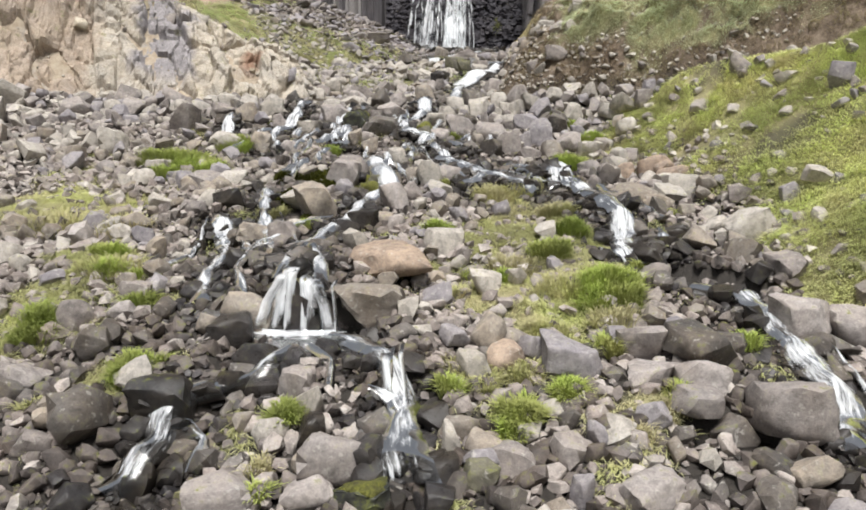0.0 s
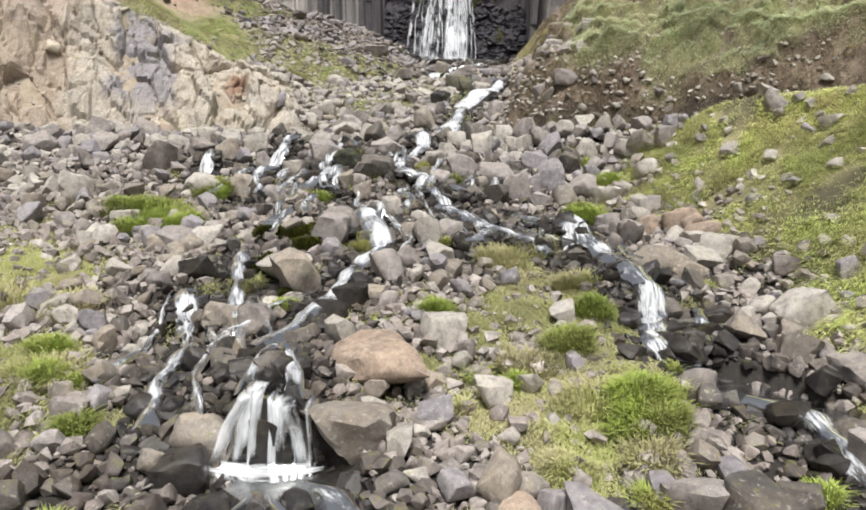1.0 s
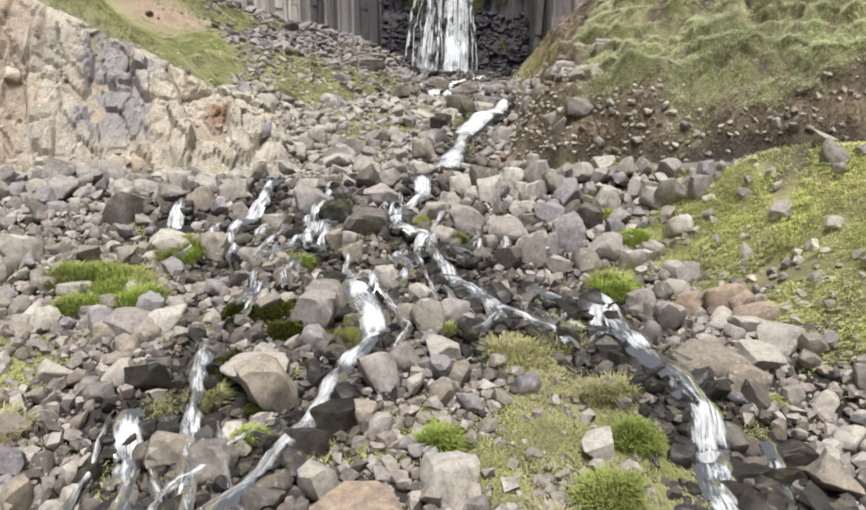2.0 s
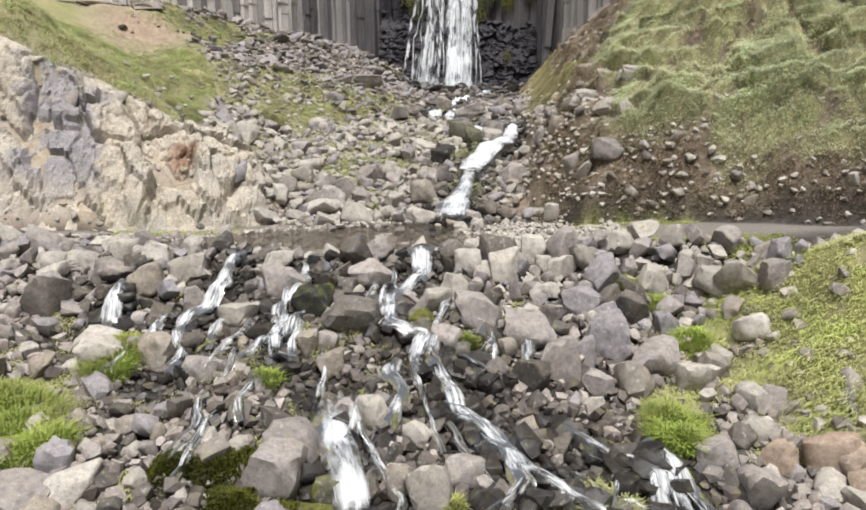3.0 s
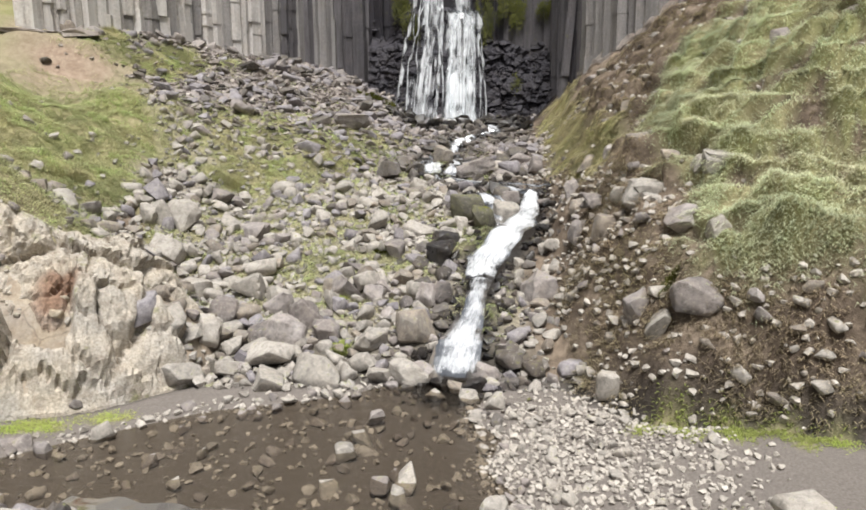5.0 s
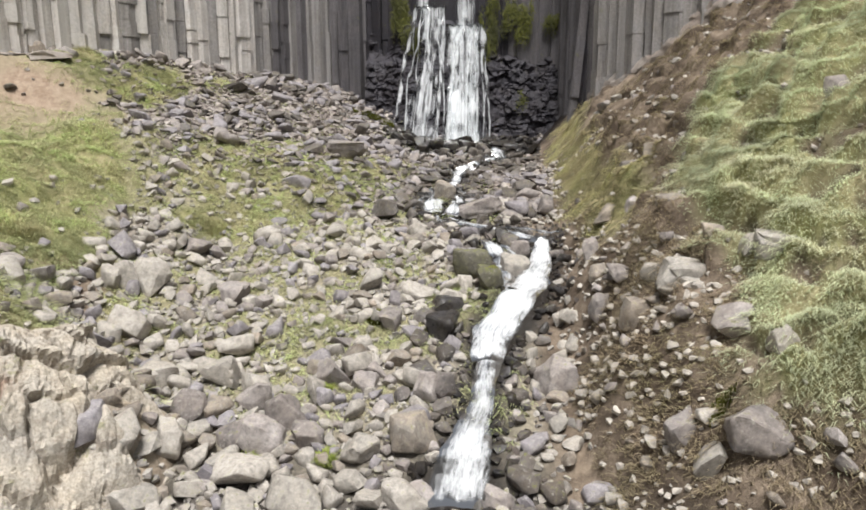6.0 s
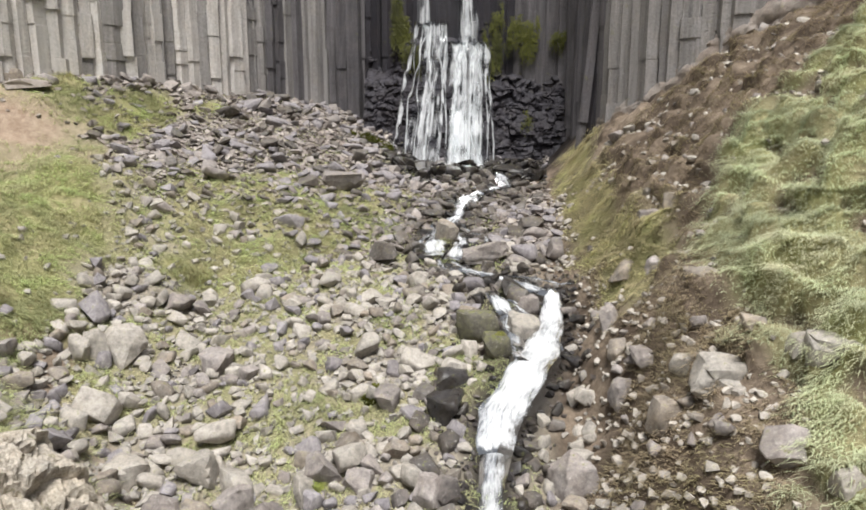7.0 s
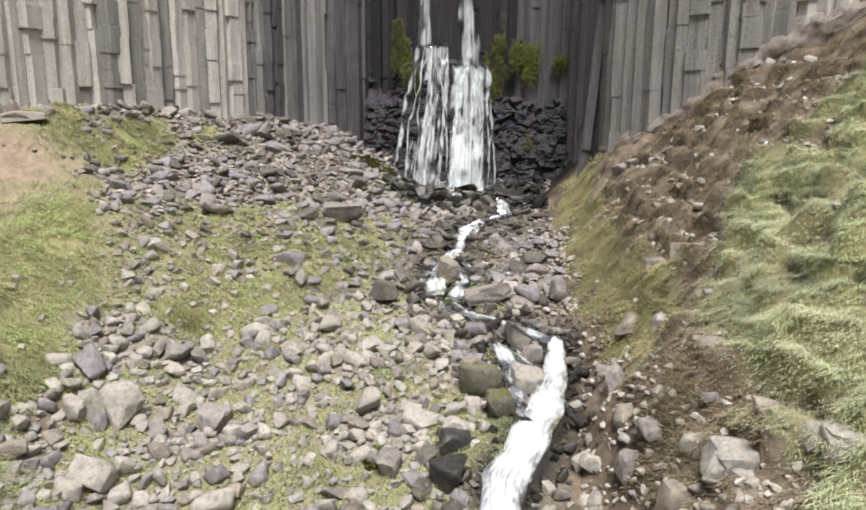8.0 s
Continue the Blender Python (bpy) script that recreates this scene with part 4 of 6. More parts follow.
# ---------------- the rock face cut beside the track ----------------
def face_sheet():
    line = np.array(FACE_FOOT[1:7])
    seg = np.hypot(*np.diff(line, axis=0).T)
    s = np.concatenate([[0], np.cumsum(seg)])
    S, D = np.meshgrid(np.arange(0, s[-1], 0.055), np.arange(-0.12, 2.6, 0.05))
    X, Y = np.interp(S, s, line[:, 0]), np.interp(S, s, line[:, 1])
    tx, ty = np.interp(S, s, np.gradient(line[:, 0], s)), np.interp(S, s, np.gradient(line[:, 1], s))
    n = np.hypot(tx, ty)
    tx, ty = tx / n, ty / n
    X, Y = X - ty * D, Y + tx * D
    Z = height(X.ravel(), Y.ravel()).reshape(X.shape)
    # broken blocks: each stands out by its own measure and tilts its own way, with open joints between
    u, v = S + 0.5 * fbm(S, D, 0.9, 61) + 0.12 * fbm(S, D, 0.2, 66), 1.25 * D + 0.4 * fbm(S, D, 0.8, 62) + 0.25 * S
    out = np.zeros(X.shape)
    for size, depth, joint, seed in ((1.35, 0.5, 0.2, 3), (0.6, 0.2, 0.12, 14), (0.24, 0.05, 0.03, 25)):
        lot, tilt, gap = cells(u, v, size, seed)
        out += depth * (lot - 0.4 + 1.3 * tilt) - joint * (1 - smooth(0.0, 0.16, gap)) * (lot > 0.25)
    out = (out + 0.3 * (fbm(S, D, 0.5, 63) - 0.5)) * smooth(-0.1, 0.3, D) * (1 - smooth(1.9, 2.5, D)) + 0.02 - 0.3 * smooth(2.3, 2.6, D)
    X, Y, Z = X + ty * out * 0.75, Y - tx * out * 0.75, Z + out * 0.65 - 0.25 * (D < -0.05)
    idx = np.arange(X.size).reshape(X.shape)
    q = np.stack([idx[:-1, :-1], idx[:-1, 1:], idx[1:, 1:], idx[1:, :-1]], -1).reshape(-1, 4)
    me = mesh_from("rock_face", np.stack([X.ravel(), Y.ravel(), Z.ravel()], -1), q, FACE_ROCK)
    mess = 1.2 * (fbm(X, Z + Y, 0.9, 64) - 0.5)
    lilac = smooth(0.2, 0.6, 1 - np.abs(X + 8.9 + 0.5 * (D - 1)) / 1.3 + mess) * smooth(0.2, 0.7, D)
    rust = np.maximum(smooth(0.3, 0.7, 1 - np.hypot((X + 6.3) / 0.6, (D - 0.9) / 0.6) + mess), 0.4 * smooth(0.3, 0.7, (-X - 10.2) / 2 + mess))
    for key, value in (("lilac", lilac), ("rust", rust)):
        me.attributes.new(key, "FLOAT", "POINT").data.foreach_set("value", value.astype(np.float32).ravel())
    return tagged(new("rock_face", me), "crumbling jointed tan rock face beside the track", "rock face", kind="structure")


rock_face = face_sheet()
# ---------------- water ----------------
def ribbon(name, pts, material, rows=None, cols=9, lift=0.14, hump=0.07, seed=0, boost=0.0, level=None, stairs=0.0, wobble=0.5):
    """A running sheet of water along (x, y, width[, z]) points."""
    p = np.array(pts, float)
    seg = np.hypot(np.diff(p[:, 0]), np.diff(p[:, 1]))
    if p.shape[1] > 3:
        seg = np.hypot(seg, np.diff(p[:, 3]))
    s = np.concatenate([[0], np.cumsum(seg)])
    rows = rows or max(8, int(s[-1] / 0.09))
    t = np.linspace(0, s[-1], rows)
    c = np.stack([np.interp(t, s, p[:, k]) for k in range(p.shape[1])], -1)
    for k in (0, 1, 2):
        c[1:-1, k] = 0.25 * c[:-2, k] + 0.5 * c[1:-1, k] + 0.25 * c[2:, k]
    dx, dy = np.gradient(c[:, 0]), np.gradient(c[:, 1])
    if p.shape[1] > 3:
        dx, dy = np.zeros(rows), -np.ones(rows)
    L = np.hypot(dx, dy) + 1e-9
    nx, ny = -dy / L, dx / L
    u = np.linspace(-0.5, 0.5, cols)
    wob = 1 + (wobble if p.shape[1] < 4 else 0.22) * (vnoise(t[:, None] * 1.0 + u[None] * 0.2, t[:, None] * 0 + seed * 7.7, 0.35, seed) - 0.5)
    X = c[:, 0:1] + nx[:, None] * 1.35 * u[None] * c[:, 2:3] * wob
    Y = c[:, 1:2] + ny[:, None] * u[None] * c[:, 2:3] * wob
    if p.shape[1] > 3:
        Z = np.repeat(c[:, 3:4], cols, 1)
        Y = Y - 0.12 * (vnoise(X, Z * 0.4, 0.5, seed + 3) - 0.5) - 0.1 * (1 - (2 * u[None]) ** 2)
    else:
        Z = ground_z(X.ravel(), Y.ravel()).reshape(X.shape)
        Z = 0.5 * Z + 0.5 * Z.mean(1, keepdims=True) + lift + hump * (1 - (2 * u[None]) ** 2) + 0.05 * (vnoise(X, Y, 0.16, seed + 5) - 0.5)
    if wobble < 0.3:
        pad = np.pad(Z, ((5, 5), (0, 0)), mode="edge")
        Z = sum(pad[k:k + rows] for k in range(11)) / 11 + 0.04
    if stairs:
        # runs off in small falls with flat reaches between
        r = np.random.default_rng(7000 + seed)
        brinks = [0.0]
        while brinks[-1] < t[-1]:
            brinks.append(brinks[-1] + stairs * r.uniform(0.6, 1.5))
        at, flat = np.array(brinks), Z.mean(1)
        low = np.interp(at, t, flat)
        lower = np.minimum.accumulate(low)
        k = np.clip(np.searchsorted(at, t, side="right") - 1, 0, len(at) - 2)
        part = (t - at[k]) / (at[k + 1] - at[k])
        run = lower[k] + (lower[k + 1] - lower[k]) * (0.12 * part + 0.88 * smooth(0.55, 0.95, part))
        Z = Z + 0.75 * (run - flat)[:, None] * (1 - 0.25 * np.abs(2 * u[None]))
    if level is not None:
        Z = level + 0.02 * (vnoise(X, Y, 0.12, seed + 5) - 0.3)
    idx = np.arange(rows * cols).reshape(rows, cols)
    q = np.stack([idx[:-1, :-1], idx[:-1, 1:], idx[1:, 1:], idx[1:, :-1]], -1).reshape(-1, 4)
    me = mesh_from(name, np.stack([X.ravel(), Y.ravel(), Z.ravel()], -1), q, material, True)
    steep = np.clip(-np.gradient(Z, axis=0) / (np.gradient(t)[:, None] + 1e-6), 0, 2) if p.shape[1] < 4 else np.full(Z.shape, 0.6)
    ends = np.minimum(t, t[-1] - t)[:, None] / (0.12 + 0.35 * vnoise(u * 9 + seed, u * 0, 1.0, seed))[None]
    rush = 0.03 + boost + (0.42 if stairs else 0.2) * (steep - 0.4) - 0.6 * (1 - smooth(0, 1, ends)) - 0.42 * np.abs(2 * u[None]) ** 2.5 + (0.35 if p.shape[1] < 4 else 0.7) * (vnoise(X * (1 if p.shape[1] < 4 else 3), Y + Z * (1 if p.shape[1] < 4 else 0.6), 0.45, seed + 9) - 0.5)
    me.attributes.new("rush", "FLOAT", "POINT").data.foreach_set("value", np.clip(rush, -0.5, 0.12 + max(boost, 0)).astype(np.float32).ravel())
    layer = me.uv_layers.new(name="flow")
    U, V = (u[None] * c[:, 2:3] + seed * 3.1).ravel(), np.repeat(t[:, None], cols, 1).ravel()
    loops = q.ravel()
    layer.data.foreach_set("uv", np.stack([U[loops], V[loops]], -1).ravel())
    return me


brook = tagged(empty("brook", 0, 16, -1), "white mountain brook tumbling down between the stones", "brook", kind="structure")
BOOST = {"cascade": 0.3, "cascade_foot": 0.12, "lower_left": -0.06, "main_b": 0.12, "upper": 0.08, "upper_loop": 0.06, "upper_b": 0.06, "upper_c": 0.06}
for k, (key, pts) in enumerate(STREAMS.items()):
    y_ = pts[0][1]
    steps = 0.0 if key.startswith("main_f") else 0.0 if key.startswith("cascade") else 0.9 if key.startswith("upper") else 0.55
    ob = child("white_water", ribbon("white_water", [(x, y, w * (0.85 if y < 20 else 0.7 if key.startswith("cascade") else 1.0)) for x, y, w in pts], THIN if key.startswith(("bank", "right", "left", "lower")) else FOAM, seed=k, wobble=0.16 if key.startswith("cascade") else 0.5, boost=BOOST.get(key, 0.06 if key.startswith("bank") else 0.03), stairs=steps, lift=0.2 if y_ < 20 else 0.14), brook)
    ob.visible_shadow = False

# side runs that part from the brooks and find their own way between the stones
aside = np.random.default_rng(53)
for k, (key, pts) in enumerate(STREAMS.items()):
    if key.startswith(("main_f", "casc", "bank")) or len(pts) < 3:
        continue
    for side in (-1, 1) if k % 3 == 0 else (1 - 2 * (k % 2),):
        a0 = int(aside.integers(0, len(pts) - 2))
        run, off = [], 0.0
        for x, y, w in pts[a0:a0 + int(aside.integers(3, 5))]:
            off = off + aside.uniform(0.1, 0.32)
            run.append((x + side * (0.3 * w + off) + aside.normal(0, 0.06), y + aside.normal(0, 0.08), aside.uniform(0.06, 0.12) * (1.8 if y > 24 else 1.0)))
        ob = child("side_run", ribbon("side_run", run, THIN, seed=200 + 2 * k + (side > 0), boost=0.0, lift=0.14, stairs=0.4), brook)
        ob.visible_shadow = False


# thin rills that seep through the embankment
seep = np.random.default_rng(33)
for k in range(26):
    x, y, w = seep.uniform(-4.8, 1.6), seep.uniform(15.2, 19.1), seep.uniform(0.07, 0.15)
    pts = [(x, y, w)]
    for step in range(int(seep.integers(3, 6))):
        x, y = x + seep.normal(0, 0.1), y - seep.uniform(0.2, 0.35)
        pts.append((x, y, w * seep.uniform(0.7, 1.6)))
    ob = child("rill", ribbon("rill", pts, THIN, seed=140 + k, boost=0.02, lift=0.18, stairs=0.35), brook)
    ob.visible_shadow = False

# small falls over single steps: (x at the lip, x at the foot, y of the lip, width)
SMALL_FALLS = [(-1.4, -1.56, 8.94, 0.17), (-1.5, -1.78, 8.88, 0.11), (-1.36, -1.4, 8.9, 0.09), (-1.16, -1.06, 8.93, 0.19), (-1.06, -0.86, 8.88, 0.13), (-1.24, -1.2, 8.9, 0.07), (-0.84, -0.76, 8.84, 0.04), (0.02, 0.07, 7.24, 0.1), (0.17, 0.26, 7.2, 0.04)]
for k, (x0, x1, y, w) in enumerate(SMALL_FALLS):
    size = 1.0 if y < 20 else 1.6
    top, foot = float(ground_z(x0, y + 0.3)) + 0.14 * size, float(ground_z(x1, y - 0.4 * size)) + 0.06
    pts = [(x0 + 0.1 * (x0 - x1), y + 0.3, w, top + 0.02), (x0, y - 0.05, w, top), (0.4 * x0 + 0.6 * x1, y - 0.16 * size, 0.9 * w, 0.55 * top + 0.45 * foot), (x1, y - 0.28 * size, 1.35 * w, foot)]
    ob = child("small_fall", ribbon("small_fall", pts, SPILL, rows=26, cols=7, seed=90 + k), brook)
    ob.visible_shadow = False
for k, pts in enumerate(([(-1.62, 10.25, 0.3), (-1.52, 9.75, 0.32), (-1.36, 9.1, 0.5)], [(-0.15, 6.98, 0.2), (0.12, 6.95, 0.3), (0.35, 6.9, 0.25)])):
    ob = child("foam", ribbon("foam", pts, FOAM, seed=110 + k, boost=0.2), brook)
    ob.visible_shadow = False
for k, pts in enumerate(([(-2.0, 8.56, 0.16), (-1.65, 8.47, 0.34), (-1.25, 8.42, 0.4), (-0.85, 8.47, 0.34), (-0.55, 8.58, 0.16)], [(-1.6, 8.42, 0.12), (-1.2, 8.32, 0.2), (-0.8, 8.4, 0.14)])):
    ob = child("foam", ribbon("foam", pts, FOAM, seed=120 + k, boost=0.22 - 0.2 * k, level=POOL_LEVEL[2] + 0.03 - 0.01 * k), brook)
    ob.visible_shadow = False


def sheet(poly, z, name, label):
    bm = bmesh.new()
    bm.faces.new([bm.verts.new((x, y, z)) for x, y in poly])
    bmesh.ops.triangulate(bm, faces=bm.faces[:])
    me = bpy.data.meshes.new(name)
    bm.to_mesh(me)
    bm.free()
    me.materials.append(POOL)
    ob = tagged(new(name, me), label, "pool", kind="structure")
    ob.visible_shadow = False
    return ob


def grown(poly, by):
    c = np.mean(poly, axis=0)
    return [(c[0] + (x - c[0]) * by, c[1] + (y - c[1]) * by) for x, y in poly]


sheet(FORD, -0.07, "water_ford", "shallow brown water over the gravel track")
for poly, label in ((RIGHT_POOL, "still dark pool among boulders"), (LEFT_POOL, "pool below the small fall"), (LOW_POOL, "small brown pool"), (MID_POOL, "dark pool among wet stones")):
    sheet(grown(poly, 1.06), POOL_LEVEL[POOLS.index(poly)], "water", label)
# ripples where the ford runs off between the stones
for k, pts in enumerate(([(-4.4, 20.2, 0.5), (-2.4, 19.75, 0.9), (0.4, 19.8, 0.8)],)):
    ob = child("ripple", ribbon("ripple", pts, FOAM, seed=70 + k, boost=-0.2, level=-0.055), brook)
    ob.visible_shadow = False
# ---------------- the waterfall and its rock ----------------
FALL_Z, FALL_Y = [3.5, 6, 7.5, 9, 10.4, 10.6, 11.3, 11.6, 13, 19], [48.0, 48.6, 49.15, 49.6, 49.85, 50.1, 50.15, 50.4, 50.5, 50.55]


def rock_y(X, Z):
    """How far back the wet rock stands, before its small breaks."""
    off = np.abs(X + 0.45)
    back = 0.55 * smooth(1.6, 3.1, off) + 1.1 * smooth(2.2, 3.4, off) * smooth(8.4, 9.4, Z + 0.9 * (vnoise(X, Z, 0.9, 12) - 0.5))
    return np.interp(Z, FALL_Z, FALL_Y) + 0.4 + back - 0.5 * (fbm(X, Z, 0.9, 8) - 0.5)


def fall_rock():
    """Stepped, wet rock that the water runs over, with layered blocks beside it."""
    xs, zs = np.linspace(-4.5, 5.5, 190), np.linspace(3.4, 16, 190)
    X, Z = np.meshgrid(xs, zs)
    Y = rock_y(X, Z)
    side = smooth(1.6, 2.6, np.abs(X + 0.45))
    for size, depth, seed in ((0.95, 0.24, 3), (0.48, 0.14, 9), (0.25, 0.06, 15)):
        lot, tilt, gap = cells(X + 0.3 * fbm(X, Z, 0.7, seed), 1.7 * Z + 0.3 * fbm(X, Z, 0.6, seed + 1), size, seed)
        Y = Y - depth * (lot - 0.5 + 0.8 * tilt) * (0.7 + 0.5 * side) + 0.25 * depth * (1 - smooth(0, 0.12, gap))
    Y = Y + 0.06 * (fbm(X, Z, 0.2, 15, 2) - 0.5)
    idx = np.arange(X.size).reshape(X.shape)
    q = np.stack([idx[:-1, :-1], idx[:-1, 1:], idx[1:, 1:], idx[1:, :-1]], -1).reshape(-1, 4)
    return mesh_from("fall_rock", np.stack([X.ravel(), Y.ravel(), Z.ravel()], -1), q, BASALT_WET_SHADED)


child("ledge_rock", fall_rock(), cliff, "wet stepped rock behind the falling water, blackened for the alcove's shade")
waterfall = tagged(empty("waterfall", -0.3, 48, 4.5), "white waterfall spreading over dark basalt steps", "waterfall", kind="structure")
STRANDS = [
    # the two upper falls
    (VEIL, [(-1.58, 50.2, 0.42, 19), (-1.58, 50.15, 0.45, 13.3), (-1.6, 49.85, 0.55, 11.0)]),
    (VEIL, [(0.2, 50.2, 0.62, 19), (0.3, 50.1, 0.7, 13.3), (0.42, 49.75, 0.85, 10.4), (0.42, 49.5, 0.85, 9.9)]),
    (THREAD, [(0.28, 50.1, 0.2, 19), (0.36, 50.0, 0.22, 13.3), (0.44, 49.7, 0.3, 10.4)]),
    # the veil over the broken steps, and the core of the strong fall beside it
    (VEIL, [(-1.15, 49.85, 0.9, 11.3), (-1.2, 49.4, 0.6, 9), (-1.45, 48.75, 0.9, 7.0), (-1.7, 48.1, 1.4, 4.6)]),
    (VEIL, [(0.55, 49.75, 1.3, 10.4), (0.5, 49.3, 1.0, 8.6), (0.5, 48.4, 1.3, 6.1), (0.5, 47.95, 1.7, 4.3)]),
    (FALL, [(0.15, 49.7, 0.45, 10.35), (0.05, 49.32, 0.4, 8.6), (-0.02, 48.42, 0.5, 6.1), (-0.1, 47.9, 0.62, 4.3)]),
    (FALL, [(0.85, 49.66, 0.35, 10.2), (0.8, 49.3, 0.3, 8.6), (0.85, 48.4, 0.45, 6.1), (0.95, 47.95, 0.62, 4.3)]),
    (FALL, [(0.1, 48.85, 0.55, 7.4), (0.1, 48.4, 0.75, 6.1), (0.1, 47.9, 1.0, 4.3)]),
    # ledges on which the water strikes and breaks
    (THREAD, [(-1.75, 49.95, 0.5, 11.32), (-1.5, 49.85, 0.45, 11.0), (-1.35, 49.7, 0.35, 10.3), (-1.5, 49.5, 0.2, 9.45)]),
    (THREAD, [(0.0, 49.66, 0.55, 10.3), (-0.1, 49.55, 0.3, 9.9), (-0.2, 49.4, 0.24, 9.2), (-0.3, 49.2, 0.3, 8.2)]),
    (THREAD, [(1.2, 49.66, 0.5, 10.3), (1.42, 49.5, 0.24, 9.7), (1.4, 49.3, 0.2, 8.6)]),
]
def thread(top, foot, z0, z1, wide, seed, wander):
    """A thin run of water that steps sideways from ledge to ledge."""
    r = np.random.default_rng(seed)
    pts, z, off = [], z0, 0.0
    while z > z1:
        s = (z0 - z) / (z0 - z1)
        x = top + (foot - top) * s ** 1.3 + off
        pts.append((x, float(np.interp(z, FALL_Z, FALL_Y)) - 0.22, wide * r.uniform(0.6, 1.4), z))
        off += r.normal(0, wander) * (1 - 0.6 * s)
        z -= r.uniform(0.12, 0.75)
    return pts


for k in range(9):
    u = (k + rng.uniform(0.1, 0.9)) / 9
    STRANDS.append((THREAD, thread(-1.95 + 1.5 * u, -2.8 + 2.1 * u, 11.28, 4.5, 0.06 + 0.07 * (k % 4 == 0), 300 + k, 0.09)))
for k in range(15):
    u = (k + rng.uniform(0.1, 0.9)) / 15
    STRANDS.append((THREAD, thread(-0.2 + 1.6 * u, -0.45 + 2.0 * u, 10.3, 4.2, 0.07 + 0.1 * (k % 4 == 0), 330 + k, 0.07)))
for k, (stuff, pts) in enumerate(STRANDS):
    ob = child("strand", ribbon("strand", pts, stuff, rows=70, cols=11, seed=40 + k), waterfall)
    ob.visible_shadow = False


def hanging_moss(name, box, n, label, seed, size=0.06, long=0.28, thin=0.42):
    """Moss that hangs down a rock wall in ragged strips of many small leaves."""
    r = np.random.default_rng(seed)
    x0, x1, z0, z1 = box
    cx, cz = r.uniform(x0, x1, n), r.uniform(z0, z1, n)
    mid = np.hypot((cx - 0.5 * (x0 + x1)) / (0.5 * (x1 - x0)), (cz - 0.5 * (z0 + z1)) / (0.5 * (z1 - z0)))
    keep = fbm(cx * 1.8, cz * 0.8, 0.8, seed) - 0.12 * mid > thin
    cx, cz = cx[keep], cz[keep]
    m = 34
    x, z = np.repeat(cx, m) + r.normal(0, 0.065, len(cx) * m), np.repeat(cz, m) - np.abs(r.normal(0, long, len(cx) * m))
    y = np.minimum(rock_y(x, z) - 0.12, 50.4) - np.abs(r.normal(0, 0.07, len(x)))
    a = r.uniform(-0.5, 0.5, len(x))
    L, w = size * r.uniform(0.8, 2.6, len(x)), size * 0.22
    p = np.stack([x, y, z], -1)
    down = np.stack([np.sin(a) * L, -0.35 * L, -np.cos(a) * L * 0.9], -1)
    side = np.stack([np.cos(a), np.zeros(len(x)), np.sin(a)], -1) * w
    V = np.stack([p - side * 0.5, p + side * 0.5, p + down * 0.6 + side, p + down * 0.6 - side, p + down], 1).reshape(-1, 3)
    k = np.arange(len(x))[:, None] * 5
    F = np.concatenate([k + [0, 1, 2], k + [0, 2, 3], k + [3, 2, 4]], 0)
    return tagged(new(name, mesh_from(name, V, F, MOSS)), label, "moss", kind="stuff")


hanging_moss("hanging_moss", (-3.15, -2.3, 10.4, 12.6), 110, "yellow-green moss hanging beside the waterfall", 3)
hanging_moss("hanging_moss", (-2.9, -1.8, 9.0, 10.6), 60, "dark green moss on wet rock", 13, thin=0.5)
hanging_moss("hanging_moss", (1.1, 2.1, 8.6, 12.8), 150, "dark green moss hanging beside the waterfall", 4, thin=0.5)
hanging_moss("hanging_moss", (2.2, 3.8, 9.9, 11.7), 150, "yellow-green moss in clumps on dark rock", 14, thin=0.44)
hanging_moss("hanging_moss", (4.1, 5.1, 10.5, 11.0), 40, "yellow-green moss on a dark ledge", 6)
hanging_moss("hanging_moss", (2.8, 3.7, 6.6, 7.3), 14, "yellow-green moss on wet rock", 16, thin=0.5)


def ledge_moss(x0, x1, y0, y1, seed):
    """A flat cushion of moss on a low ledge."""
    r = np.random.default_rng(seed)
    n = 5200
    x, y = r.uniform(x0, x1, n), r.uniform(y0, y1, n)
    q = np.hypot((x - 0.5 * (x0 + x1)) / (0.5 * (x1 - x0)), (y - 0.5 * (y0 + y1)) / (0.5 * (y1 - y0)))
    keep = q + 1.1 * (fbm(x, y, 0.5, seed) - 0.5) < 0.85
    x, y = x[keep], y[keep]
    p = np.stack([x, y, ground_z(x, y) + 0.05 + 0.22 * fbm(x, y, 0.4, seed + 1)], -1)
    a = r.uniform(0, 6.283, len(x))
    d = np.stack([np.cos(a) * 0.09, np.sin(a) * 0.09 - 0.03, np.full(len(x), 0.05)], -1)
    s = np.stack([-np.sin(a), np.cos(a), np.zeros(len(x))], -1) * 0.02
    V = np.stack([p - s, p + s, p + d], 1).reshape(-1, 3)
    tagged(new("ledge_moss", mesh_from("ledge_moss", V, np.arange(len(V)).reshape(-1, 3), MOSS)), "bright yellow moss on a low dark ledge", "moss", kind="stuff")


ledge_moss(-4.9, -2.8, 47.0, 48.6, 7)

